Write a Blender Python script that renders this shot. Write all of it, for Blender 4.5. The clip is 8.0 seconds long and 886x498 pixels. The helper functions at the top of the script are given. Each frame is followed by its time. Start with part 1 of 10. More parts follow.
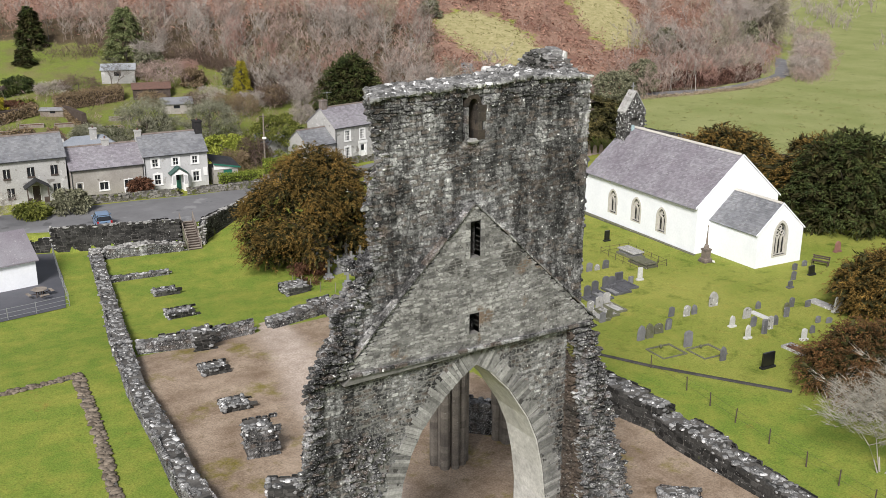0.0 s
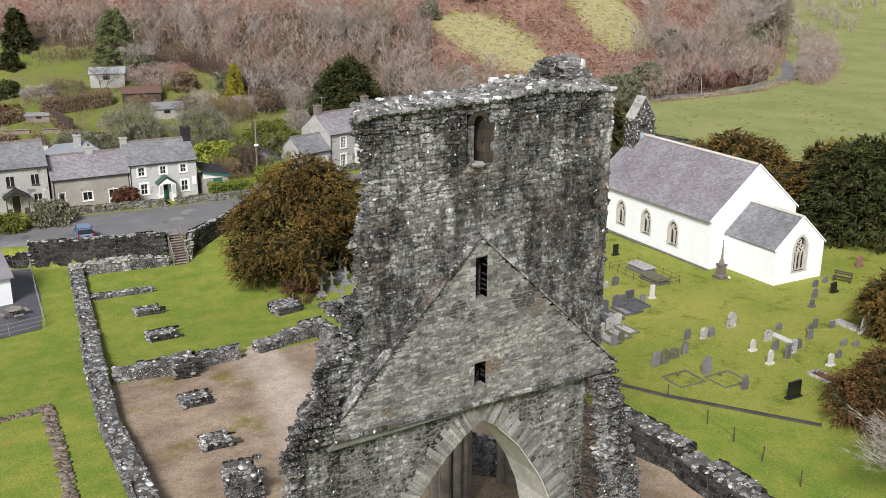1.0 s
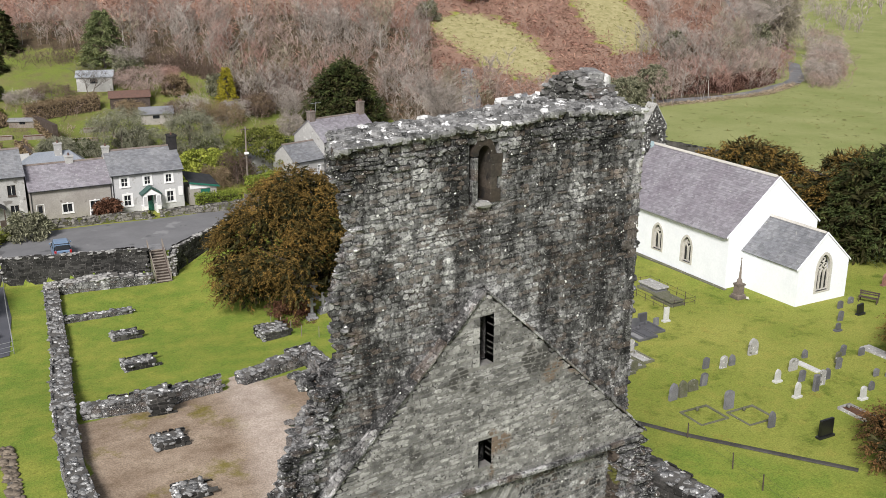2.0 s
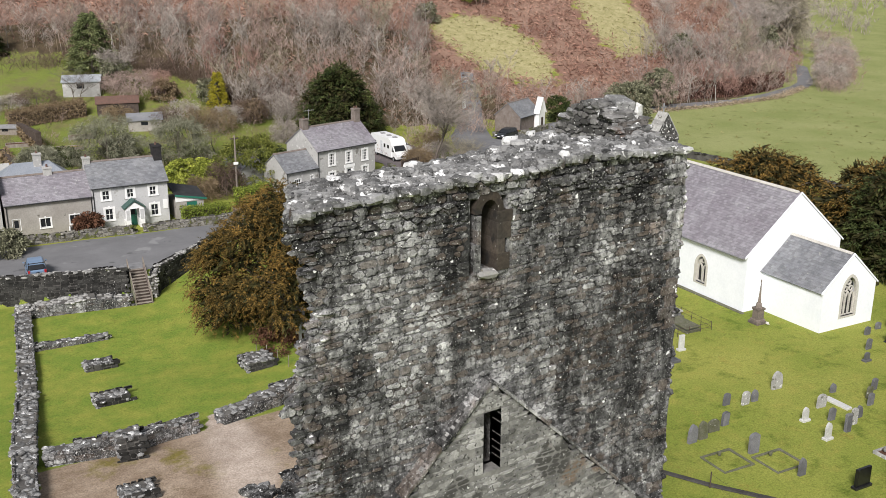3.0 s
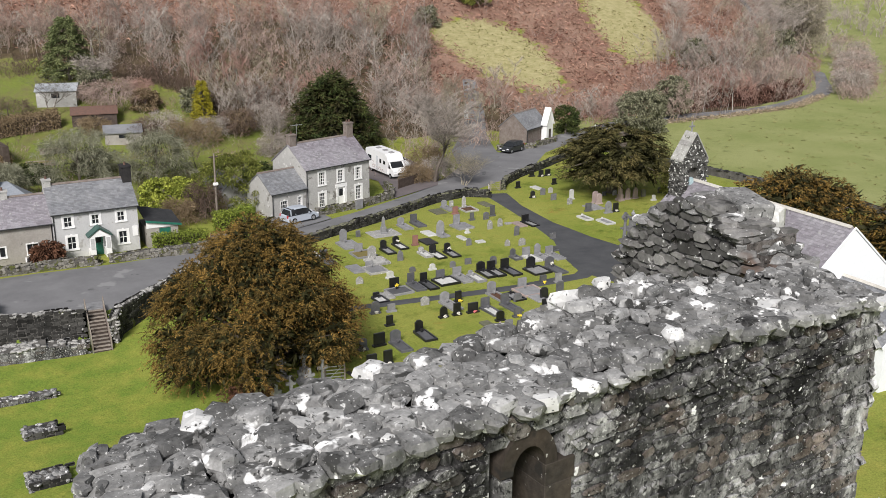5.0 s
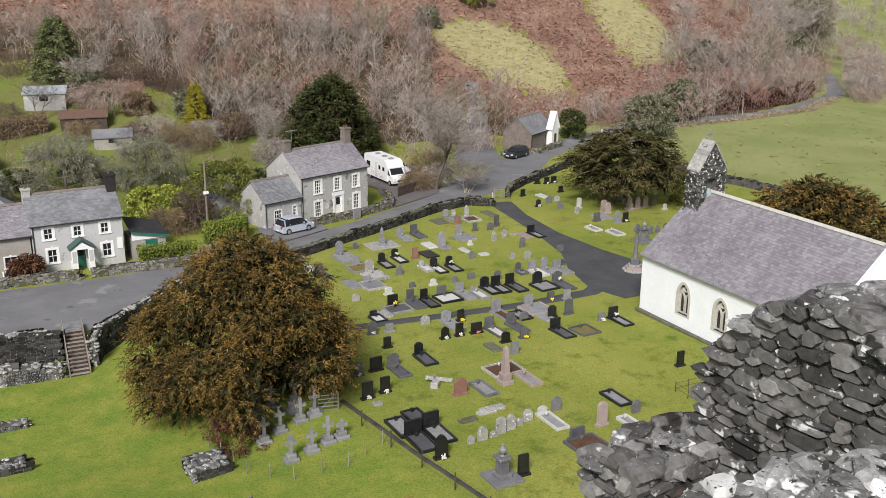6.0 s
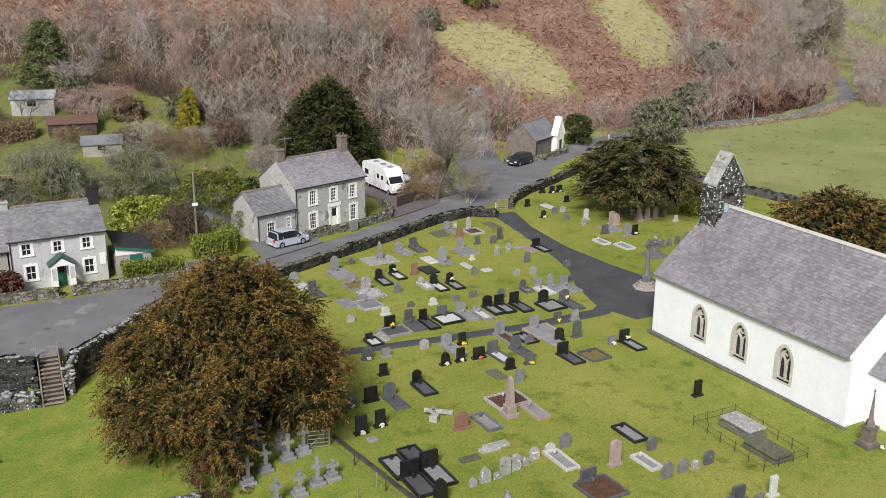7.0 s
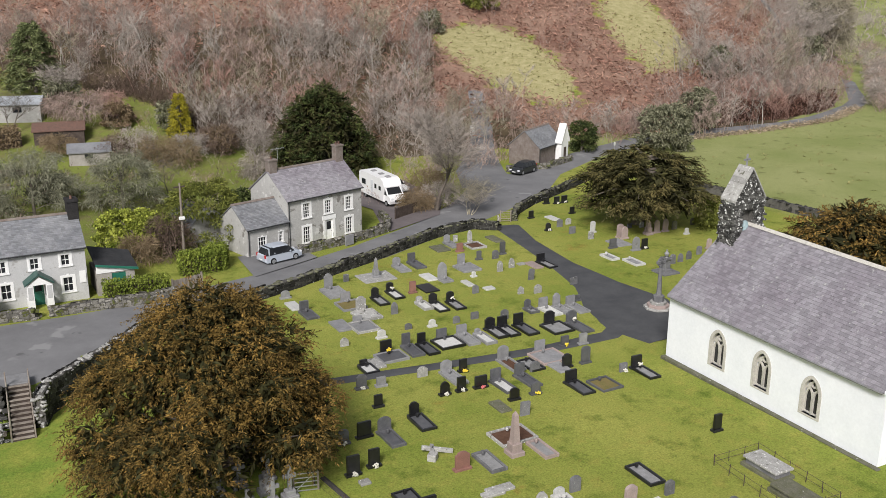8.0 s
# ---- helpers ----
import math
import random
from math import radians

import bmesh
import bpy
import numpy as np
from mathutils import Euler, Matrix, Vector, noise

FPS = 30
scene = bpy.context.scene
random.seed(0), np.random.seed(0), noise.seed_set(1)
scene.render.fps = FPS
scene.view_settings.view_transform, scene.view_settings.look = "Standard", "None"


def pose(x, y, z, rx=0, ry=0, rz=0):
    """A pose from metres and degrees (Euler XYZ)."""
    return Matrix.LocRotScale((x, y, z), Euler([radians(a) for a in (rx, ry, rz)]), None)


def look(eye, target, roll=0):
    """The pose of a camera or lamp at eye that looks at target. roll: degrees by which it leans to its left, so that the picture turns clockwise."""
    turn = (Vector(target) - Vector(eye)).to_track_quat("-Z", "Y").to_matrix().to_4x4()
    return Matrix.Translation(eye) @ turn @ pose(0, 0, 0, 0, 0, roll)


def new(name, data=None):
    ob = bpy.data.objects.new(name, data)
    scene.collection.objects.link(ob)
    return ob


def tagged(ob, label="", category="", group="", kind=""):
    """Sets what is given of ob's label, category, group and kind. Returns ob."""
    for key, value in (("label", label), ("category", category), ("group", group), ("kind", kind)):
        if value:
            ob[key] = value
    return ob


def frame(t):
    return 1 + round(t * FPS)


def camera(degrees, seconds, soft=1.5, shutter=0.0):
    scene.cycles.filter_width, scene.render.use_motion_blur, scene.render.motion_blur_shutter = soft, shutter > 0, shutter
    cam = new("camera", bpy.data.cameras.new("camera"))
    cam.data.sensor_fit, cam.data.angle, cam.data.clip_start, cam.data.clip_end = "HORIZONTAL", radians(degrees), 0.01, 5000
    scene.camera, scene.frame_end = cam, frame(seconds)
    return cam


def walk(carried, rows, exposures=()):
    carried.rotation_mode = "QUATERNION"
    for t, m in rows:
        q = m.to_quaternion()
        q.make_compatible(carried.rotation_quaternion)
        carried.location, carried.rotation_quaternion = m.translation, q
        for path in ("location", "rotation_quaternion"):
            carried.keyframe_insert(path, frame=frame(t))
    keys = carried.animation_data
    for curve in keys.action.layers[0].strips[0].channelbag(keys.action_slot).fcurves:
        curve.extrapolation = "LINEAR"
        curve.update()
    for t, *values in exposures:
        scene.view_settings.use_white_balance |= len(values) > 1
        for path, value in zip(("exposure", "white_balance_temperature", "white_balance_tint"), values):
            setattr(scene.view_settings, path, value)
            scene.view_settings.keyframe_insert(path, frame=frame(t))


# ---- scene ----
cam = camera(47.7, 8.0, soft=0.5)
METRES, EYE, TILT, LEAN, TURN = 42.86, 30.0, 1.2, 2.0, -34.2
ROWS = [
    (0.0, 0.0, 0.0, 0.0, 0.77, -19.04, -2.23),
    (0.5, -0.0011, 0.0606, -0.0057, 0.74, -19.0, -2.2),
    (1.0, -0.0025, 0.1253, -0.0119, 0.71, -18.96, -2.2),
    (1.5, -0.0029, 0.1937, -0.0172, 0.69, -18.95, -2.19),
    (3.0, -0.0007, 0.3974, -0.0261, 0.69, -18.94, -2.19),
    (3.5, -0.0007, 0.4639, -0.0277, 0.7, -18.93, -2.17),
    (4.0, -0.0003, 0.5283, -0.0311, 0.73, -18.91, -2.19),
    (4.5, -0.0001, 0.59, -0.0352, 0.75, -18.89, -2.21),
    (6.0, -0.0016, 0.7692, -0.052, 0.9, -18.86, -2.26),
    (6.5, -0.0006, 0.8275, -0.0556, 0.97, -18.86, -2.27),
    (7.0, 0.0004, 0.8836, -0.0576, 1.04, -18.85, -2.25),
    (7.5, 0.0012,0.9408, -0.0616, 1.1, -18.83, -2.27),
    (8.0, 0.0009, 0.9975, -0.0648, 1.1, -18.75, -2.25),
]
walk(cam, [(t, pose(0, 0, EYE, TILT, LEAN, TURN) @ pose(METRES * x, METRES * y, METRES * z, 90 + pitch, roll, yaw)) for t, x, y, z, yaw, pitch, roll in ROWS], [(0.0, 0.76), (4.5, 0.72), (6.0, 0.67), (8.0, 0.63)])

# ---- terrain: heights of the ground in metres ----
def sst(a, b, v):
    t = min(1.0, max(0.0, (v - a) / (b - a)))
    return t * t * (3 - 2 * t)


def lerp_at(v, pts):
    if v <= pts[0][0]:
        return pts[0][1]
    for (a, p), (b, q) in zip(pts, pts[1:]):
        if v <= b:
            return p + (q - p) * (v - a) / (b - a)
    return pts[-1][1]


ROADWALL = [(-60, 112), (18, 103), (20.3, 101.8), (32, 97.6), (33.0, 98.6), (33.6, 97.4), (34.7, 97.6), (37, 99.2), (42.5, 103.8), (46, 107), (60, 200)]
HILLFOOT = [(-200, 140), (-90, 146), (-60, 152), (-30, 164), (-8, 182), (6, 189), (20, 193), (38, 200), (66, 230), (80, 258), (95, 302), (112, 420), (130, 560), (400, 600)]
HILLRISE = [(-200, 0.30), (-60, 0.27), (-30, 0.30), (0, 0.33), (40, 0.33), (66, 0.36), (110, 0.28)]


def across(x, y):
    return 0.827 * x - 0.562 * y, 0.562 * x + 0.827 * y


def hill_depth(x, y):
    r, f = across(x, y)
    return f - lerp_at(r, HILLFOOT)


def gz(x, y):
    r, f = across(x, y)
    z = 1.416 - 0.00575 * max(-120, min(r, 120)) - 0.0152 * max(30, min(f, 240))
    if y < lerp_at(x, ROADWALL) + 0.25:
        z += -1.6 * sst(62, 84, y) * sst(47, 31, x)
    d = f - lerp_at(r, HILLFOOT)
    if d > -14:
        k = lerp_at(r, HILLRISE)
        up = k * (math.sqrt(d * d + 60) + d - math.sqrt(14 * 14 + 60) + 14) / 2
        if up > 45:
            up = 45 + (up - 45) * 0.35
        z += max(0, up)
        z += 0.7 * noise.noise((x * 0.045, y * 0.045, 0)) * sst(0, 25, d)
    if f > 430:
        z += 0.16 * (min(f, 900) - 430)
    return z + 0.10 * noise.noise((x * 0.11, y * 0.11, 3.0)) * sst(50, 75, y)

# ---- overcast daylight ----
SUN_EL, SUN_AZ = 40.0, 226.0
world = bpy.data.worlds.new("overcast_sky")
world.use_nodes = True
scene.world = world
wn = world.node_tree
sky = wn.nodes.new("ShaderNodeTexSky")
sky.sky_type, sky.sun_disc = "NISHITA", False
sky.sun_elevation, sky.sun_rotation = radians(SUN_EL), radians(SUN_AZ)
sky.air_density, sky.dust_density, sky.ozone_density = 1.0, 1.5, 1.0
veil = wn.nodes.new("ShaderNodeHueSaturation")
veil.inputs["Saturation"].default_value = 0.3
wn.links.new(sky.outputs[0], veil.inputs["Color"])
wn.links.new(veil.outputs[0], wn.nodes["Background"].inputs["Color"])
wn.nodes["Background"].inputs["Strength"].default_value = 0.066
sun = new("sun", bpy.data.lights.new("sun", "SUN"))
sun.data.energy, sun.data.angle, sun.data.color = 2.65, radians(16), (1.0, 0.955, 0.935)
sun_dir = Vector((math.sin(radians(SUN_AZ)) * math.cos(radians(SUN_EL)), math.cos(radians(SUN_AZ)) * math.cos(radians(SUN_EL)), math.sin(radians(SUN_EL))))
sun.matrix_world = look(sun_dir * 60, (0, 0, 0))

# ---- materials ----
def nodes_of(name):
    m = bpy.data.materials.new(name)
    m.use_nodes = True
    return m, m.node_tree.nodes, m.node_tree.links, m.node_tree.nodes["Principled BSDF"]


def noise_tex(n, l, pos, scale, detail=4.0, rough=0.6, distort=0.0):
    t = n.new("ShaderNodeTexNoise")
    t.inputs["Scale"].default_value, t.inputs["Detail"].default_value = scale, detail
    t.inputs["Roughness"].default_value, t.inputs["Distortion"].default_value = rough, distort
    l.new(pos, t.inputs["Vector"])
    return t.outputs["Fac"]


def ramp(n, l, fac, stops):
    r = n.new("ShaderNodeValToRGB")
    while len(r.color_ramp.elements) < len(stops):
        r.color_ramp.elements.new(0.5)
    for e, (p, c) in zip(r.color_ramp.elements, stops):
        e.position, e.color = p, (c, c, c, 1) if isinstance(c, (int, float)) else (*c, 1)
    l.new(fac, r.inputs[0])
    return r.outputs[0]


def mix(n, l, fac, a, b, how="MIX"):
    m = n.new("ShaderNodeMix")
    m.data_type, m.blend_type = "RGBA", how
    for sock, v in ((m.inputs[0], fac), (m.inputs[6], a), (m.inputs[7], b)):
        if isinstance(v, bpy.types.NodeSocket):
            l.new(v, sock)
        else:
            sock.default_value = v if isinstance(v, (int, float)) else (*v, 1)
    return m.outputs[2]


def surf(name, a, b, scale=1.5, fine=14.0, rough=0.85, bump=0.3, vary=0.0, spots=(), metal=0.0, stretch=None, grainy=0.35, depth=0.02, pale=None):
    """Two colours mixed by a broad noise, darkened and lightened by a fine one, with spots [(colour, scale, threshold)] and bump."""
    m, n, l, p = nodes_of(name)
    pos = n.new("ShaderNodeNewGeometry").outputs["Position"]
    if stretch:
        mp = n.new("ShaderNodeMapping")
        mp.inputs["Scale"].default_value = stretch
        l.new(pos, mp.inputs[0])
        pos = mp.outputs[0]
    broad = noise_tex(n, l, pos, scale, 5.0, 0.65)
    small = noise_tex(n, l, pos, fine, 5.0, 0.7)
    col = mix(n, l, ramp(n, l, broad, [(0.32, 0.0), (0.68, 1.0)]), a, b)
    col = mix(n, l, 1.0, col, ramp(n, l, small, [(0.2, 1.0 - grainy), (0.8, 1.0 + grainy)]), "MULTIPLY")
    if vary:
        geo = n.new("ShaderNodeNewGeometry")
        obj = n.new("ShaderNodeObjectInfo")
        add = n.new("ShaderNodeMath")
        add.operation = "ADD"
        l.new(geo.outputs["Random Per Island"], add.inputs[0])
        l.new(obj.outputs["Random"], add.inputs[1])
        fr = n.new("ShaderNodeMath")
        fr.operation = "FRACT"
        l.new(add.outputs[0], fr.inputs[0])
        col = mix(n, l, 1.0, col, ramp(n, l, fr.outputs[0], [(0.0, 1.0 - vary), (1.0, 1.0 + vary)]), "MULTIPLY")
        if pale:
            col = mix(n, l, ramp(n, l, fr.outputs[0], [(1 - pale[1], 0.0), (1 - pale[1] * 0.6, 0.85)]), col, pale[0])
    for c, s, th in spots:
        k = noise_tex(n, l, pos, s, 3.0, 0.55)
        col = mix(n, l, ramp(n, l, k, [(th, 0.0), (th + 0.04, 1.0)]), col, c)
    l.new(col, p.inputs["Base Color"])
    p.inputs["Roughness"].default_value, p.inputs["Metallic"].default_value = rough, metal
    p.inputs["Specular IOR Level"].default_value = 0.12 if rough >= 0.7 else 0.5
    if bump:
        bm_ = n.new("ShaderNodeBump")
        bm_.inputs["Strength"].default_value, bm_.inputs["Distance"].default_value = bump, depth
        l.new(small, bm_.inputs["Height"])
        l.new(bm_.outputs[0], p.inputs["Normal"])
    return m




def weathered_rubble(name, dark=0.75, fleck=0.6, top=1.4):
    """Tower stone: grey to black in vertical weather streaks, brown patches, and lichen flecks of several sizes."""
    m, n, l, p = nodes_of(name)
    pos = n.new("ShaderNodeNewGeometry").outputs["Position"]
    mp = n.new("ShaderNodeMapping")
    mp.inputs["Scale"].default_value = (1, 1, 0.3)
    l.new(pos, mp.inputs[0])
    geo = n.new("ShaderNodeNewGeometry")
    rnd = n.new("ShaderNodeObjectInfo")
    add = n.new("ShaderNodeMath")
    add.operation = "ADD"
    l.new(geo.outputs["Random Per Island"], add.inputs[0])
    l.new(rnd.outputs["Random"], add.inputs[1])
    fr = n.new("ShaderNodeMath")
    fr.operation = "FRACT"
    l.new(add.outputs[0], fr.inputs[0])
    broad = noise_tex(n, l, mp.outputs[0], 0.95, 7.0, 0.75)
    fine = noise_tex(n, l, pos, 7.0, 6.0, 0.8)
    col = ramp(n, l, broad, [(0.37, (0.016, 0.016, 0.016)), (0.46, (0.072, 0.071, 0.07)), (0.55, (0.2, 0.199, 0.197)), (0.68, (0.34, 0.339, 0.336))])
    wide = n.new("ShaderNodeMapping")
    wide.inputs["Scale"].default_value = (1, 1, 0.5)
    l.new(pos, wide.inputs[0])
    col = mix(n, l, ramp(n, l, noise_tex(n, l, wide.outputs[0], 0.36, 5.0, 0.7), [(0.5, 0.0), (0.57, dark)]), col, (0.016, 0.016, 0.016))
    col = mix(n, l, 1.0, col, ramp(n, l, noise_tex(n, l, wide.outputs[0], 0.6, 3.0, 0.6), [(0.35, 0.65), (0.65, 1.5)]), "MULTIPLY")
    col = mix(n, l, ramp(n, l, noise_tex(n, l, pos, 2.6, 7.0, 0.78, 0.6), [(0.55, 0.0), (0.62, 0.7)]), col, (0.34, 0.338, 0.333))
    col = mix(n, l, ramp(n, l, noise_tex(n, l, pos, 3.4, 7.0, 0.78, 0.6), [(0.54, 0.0), (0.61, 0.85)]), col, (0.018, 0.018, 0.018))
    col = mix(n, l, ramp(n, l, noise_tex(n, l, pos, 0.6, 5.0, 0.7), [(0.58, 0.0), (0.68, 0.55)]), col, (0.17, 0.13, 0.105))
    col = mix(n, l, ramp(n, l, fr.outputs[0], [(0.28, 0.0), (0.3, 0.5), (0.46, 0.5), (0.48, 0.0)]), col, (0.14, 0.11, 0.09))
    col = mix(n, l, 1.0, col, ramp(n, l, fr.outputs[0], [(0.0, 0.6), (1.0, top)]), "MULTIPLY")
    col = mix(n, l, 1.0, col, ramp(n, l, fine, [(0.3, 0.3), (0.5, 0.95), (0.7, 1.65)]), "MULTIPLY")
    col = mix(n, l, ramp(n, l, noise_tex(n, l, pos, 13.0, 4.0, 0.7), [(0.57, 0.0), (0.62, 0.9)]), col, (0.014, 0.014, 0.014))
    col = mix(n, l, ramp(n, l, noise_tex(n, l, pos, 19.0, 4.0, 0.7), [(fleck, 0.0), (fleck + 0.04, 0.9)]), col, (0.6, 0.6, 0.59))
    col = mix(n, l, ramp(n, l, noise_tex(n, l, pos, 5.2, 3.0, 0.5), [(0.685, 0.0), (0.70, 1.0)]), col, (0.78, 0.78, 0.77))
    l.new(col, p.inputs["Base Color"])
    p.inputs["Roughness"].default_value = 0.93
    p.inputs["Specular IOR Level"].default_value = 0.12
    b = n.new("ShaderNodeBump")
    b.inputs["Strength"].default_value, b.inputs["Distance"].default_value = 0.9, 0.03
    l.new(fine, b.inputs["Height"])
    l.new(b.outputs[0], p.inputs["Normal"])
    return m


STONE = weathered_rubble("rubble_stone", 0.66, 0.625, 1.85)
MORTAR_STAINED = weathered_rubble("stained_mortar", 0.8, 0.62, 1.0)
STONE_UPPER = weathered_rubble("upper_rubble_stone", 0.45, 0.6, 1.5)
STONE_RAGGED = weathered_rubble("ragged_rubble_stone", 0.6, 0.58, 1.4)
STONE_TORN = weathered_rubble("torn_dark_stone", 0.85, 0.6, 1.3)
STONE_ARCH = weathered_rubble("arch_wall_stone", 0.4, 0.62, 1.9)
STONE_GABLE = surf("gable_stone", (0.14, 0.138, 0.132), (0.31, 0.306, 0.295), 0.8, 8.0, 0.92, 0.7, 0.5, [((0.07, 0.068, 0.064), 0.7, 0.63), ((0.17, 0.13, 0.1), 0.5, 0.62), ((0.06, 0.058, 0.055), 12.0, 0.6), ((0.55, 0.55, 0.53), 15.0, 0.66)], grainy=0.55)
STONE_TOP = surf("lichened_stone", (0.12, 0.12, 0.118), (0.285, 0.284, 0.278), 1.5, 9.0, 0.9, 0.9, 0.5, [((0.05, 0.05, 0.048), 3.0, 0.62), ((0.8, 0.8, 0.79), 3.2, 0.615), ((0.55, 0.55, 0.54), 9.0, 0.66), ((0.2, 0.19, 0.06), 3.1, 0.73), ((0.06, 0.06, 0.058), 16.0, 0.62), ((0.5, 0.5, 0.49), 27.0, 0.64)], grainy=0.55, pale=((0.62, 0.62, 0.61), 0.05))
STONE_DARK = surf("dark_stone_and_slot_shade", (0.02, 0.02, 0.019), (0.062, 0.06, 0.056), 0.6, 8.0, 0.9, 0.6, 0.55, [((0.62, 0.62, 0.6), 6.5, 0.69), ((0.09, 0.1, 0.03), 0.9, 0.68)], grainy=0.5)
MORTAR = surf("old_mortar", (0.06, 0.057, 0.054), (0.15, 0.143, 0.132), 0.8, 9.0, 0.95, 0.5, spots=[((0.04, 0.04, 0.037), 0.6, 0.6)])
MORTAR_PALE = surf("gable_mortar", (0.12, 0.117, 0.11), (0.24, 0.235, 0.222), 0.8, 9.0, 0.95, 0.5)
STONE_TURRET = surf("turret_rubble", (0.085, 0.082, 0.078), (0.2, 0.196, 0.19), 1.3, 9.0, 0.92, 0.7, 0.55, [((0.13, 0.1, 0.085), 0.9, 0.61), ((0.035, 0.034, 0.033), 1.7, 0.6), ((0.66, 0.66, 0.65), 4.2, 0.64), ((0.5, 0.5, 0.49), 14.0, 0.66)], grainy=0.45)
DRESSED = surf("dressed_sandstone", (0.075, 0.06, 0.048), (0.04, 0.036, 0.032), 1.6, 12.0, 0.88, 0.5, 0.4, [((0.03, 0.028, 0.026), 2.2, 0.58), ((0.4, 0.39, 0.37), 9.0, 0.68)], grainy=0.45)
ARCHSTONE = surf("arch_voussoirs", (0.29, 0.286, 0.275), (0.16, 0.157, 0.15), 1.0, 9.0, 0.9, 0.5, 0.4, [((0.06, 0.058, 0.055), 2.4, 0.62)], grainy=0.5)
ARCHPALE = surf("lit_reveal", (0.55, 0.54, 0.51), (0.35, 0.34, 0.32), 0.9, 7.0, 0.9, 0.4)
PIERSTONE = surf("pier_ashlar", (0.2, 0.18, 0.155), (0.13, 0.118, 0.105), 0.9, 10.0, 0.9, 0.5, 0.2, [((0.4, 0.39, 0.36), 7.0, 0.7)])
REDCORE = surf("torn_brown_core", (0.13, 0.1, 0.08), (0.05, 0.045, 0.04), 0.9, 9.0, 0.95, 0.7, 0.4, [((0.1, 0.1, 0.03), 0.7, 0.63), ((0.3, 0.29, 0.27), 7.0, 0.64)], grainy=0.5)
WHITEWASH = surf("white_limewash", (0.86, 0.88, 0.91), (0.79, 0.815, 0.85), 0.5, 5.0, 0.85, 0.15, grainy=0.06)
WHITEPAINT = surf("white_gloss_paint", (0.85, 0.85, 0.84), (0.78, 0.78, 0.77), 2.0, 20.0, 0.45, 0.05, grainy=0.06)
SLATE = surf("welsh_slate", (0.2, 0.18, 0.205), (0.29, 0.282, 0.302), 0.22, 12.0, 0.62, 0.35, 0.2, [((0.37, 0.365, 0.36), 3.2, 0.65), ((0.11, 0.1, 0.112), 5.0, 0.68)], grainy=0.3)
SLATE_GREY = surf("grey_slate", (0.16, 0.165, 0.18), (0.24, 0.245, 0.255), 0.6, 12.0, 0.6, 0.35, 0.2, [((0.32, 0.32, 0.3), 3.0, 0.68)], grainy=0.25)
RENDERED = surf("grey_render", (0.44, 0.435, 0.42), (0.36, 0.355, 0.34), 0.6, 9.0, 0.9, 0.3, spots=[((0.2, 0.19, 0.175), 0.7, 0.62), ((0.55, 0.545, 0.53), 1.6, 0.62), ((0.24, 0.23, 0.2), 3.2, 0.66)], grainy=0.24)
RENDER_COOL = surf("pale_grey_pebbledash", (0.52, 0.52, 0.52), (0.44, 0.44, 0.44), 0.7, 18.0, 0.9, 0.35, spots=[((0.34, 0.335, 0.32), 0.8, 0.62), ((0.3, 0.29, 0.26), 3.4, 0.66)], grainy=0.22)
COTTAGE = surf("weathered_cottage_render", (0.38, 0.36, 0.33), (0.28, 0.26, 0.235), 0.7, 8.0, 0.9, 0.35, spots=[((0.15, 0.135, 0.12), 1.1, 0.66)], grainy=0.2)
BRICKDARK = surf("sooty_chimney", (0.022, 0.021, 0.022), (0.04, 0.038, 0.038), 1.4, 12.0, 0.9, 0.4)
CHIMSTONE = surf("chimney_stone", (0.15, 0.12, 0.105), (0.23, 0.2, 0.18), 1.8, 12.0, 0.9, 0.4)
TERRACOTTA = surf("terracotta", (0.17, 0.1, 0.08), (0.12, 0.08, 0.065), 3.0, 20.0, 0.8, 0.2)
GREENPAINT = surf("green_paint", (0.02, 0.13, 0.09), (0.025, 0.16, 0.11), 2.0, 15.0, 0.45, 0.1, grainy=0.1)
GREENROOF = surf("green_tin_roof", (0.03, 0.075, 0.065), (0.04, 0.095, 0.08), 1.2, 15.0, 0.5, 0.1, grainy=0.15)
DARKTIN = surf("dark_felt_roof", (0.03, 0.032, 0.034), (0.05, 0.05, 0.052), 1.2, 14.0, 0.7, 0.3)
WOOD = surf("weathered_wood", (0.2, 0.165, 0.135), (0.3, 0.27, 0.235), 2.0, 14.0, 0.85, 0.4, 0.2, stretch=(1, 1, 0.2))
WOODDARK = surf("dark_timber", (0.06, 0.045, 0.038), (0.1, 0.08, 0.068), 2.0, 14.0, 0.8, 0.4)
STEPWOOD = surf("step_timber", (0.14, 0.11, 0.098), (0.21, 0.175, 0.155), 3.0, 14.0, 0.8, 0.4, 0.2)
ASPHALT = surf("road_asphalt", (0.155, 0.155, 0.16), (0.205, 0.205, 0.21), 0.35, 30.0, 0.9, 0.3, spots=[((0.25, 0.25, 0.252), 0.28, 0.62), ((0.12, 0.12, 0.122), 0.5, 0.66)], grainy=0.16)
ASPHALT_DARK = surf("path_tarmac", (0.065, 0.067, 0.072), (0.09, 0.092, 0.096), 0.6, 30.0, 0.88, 0.3, grainy=0.16)
ASPHALT_WET = surf("wet_tarmac", (0.075, 0.078, 0.09), (0.1, 0.1, 0.115), 0.5, 30.0, 0.6, 0.2, grainy=0.14)
PLUMTAR = surf("driveway_tarmac", (0.135, 0.118, 0.12), (0.17, 0.15, 0.15), 0.5, 30.0, 0.9, 0.3, grainy=0.16)
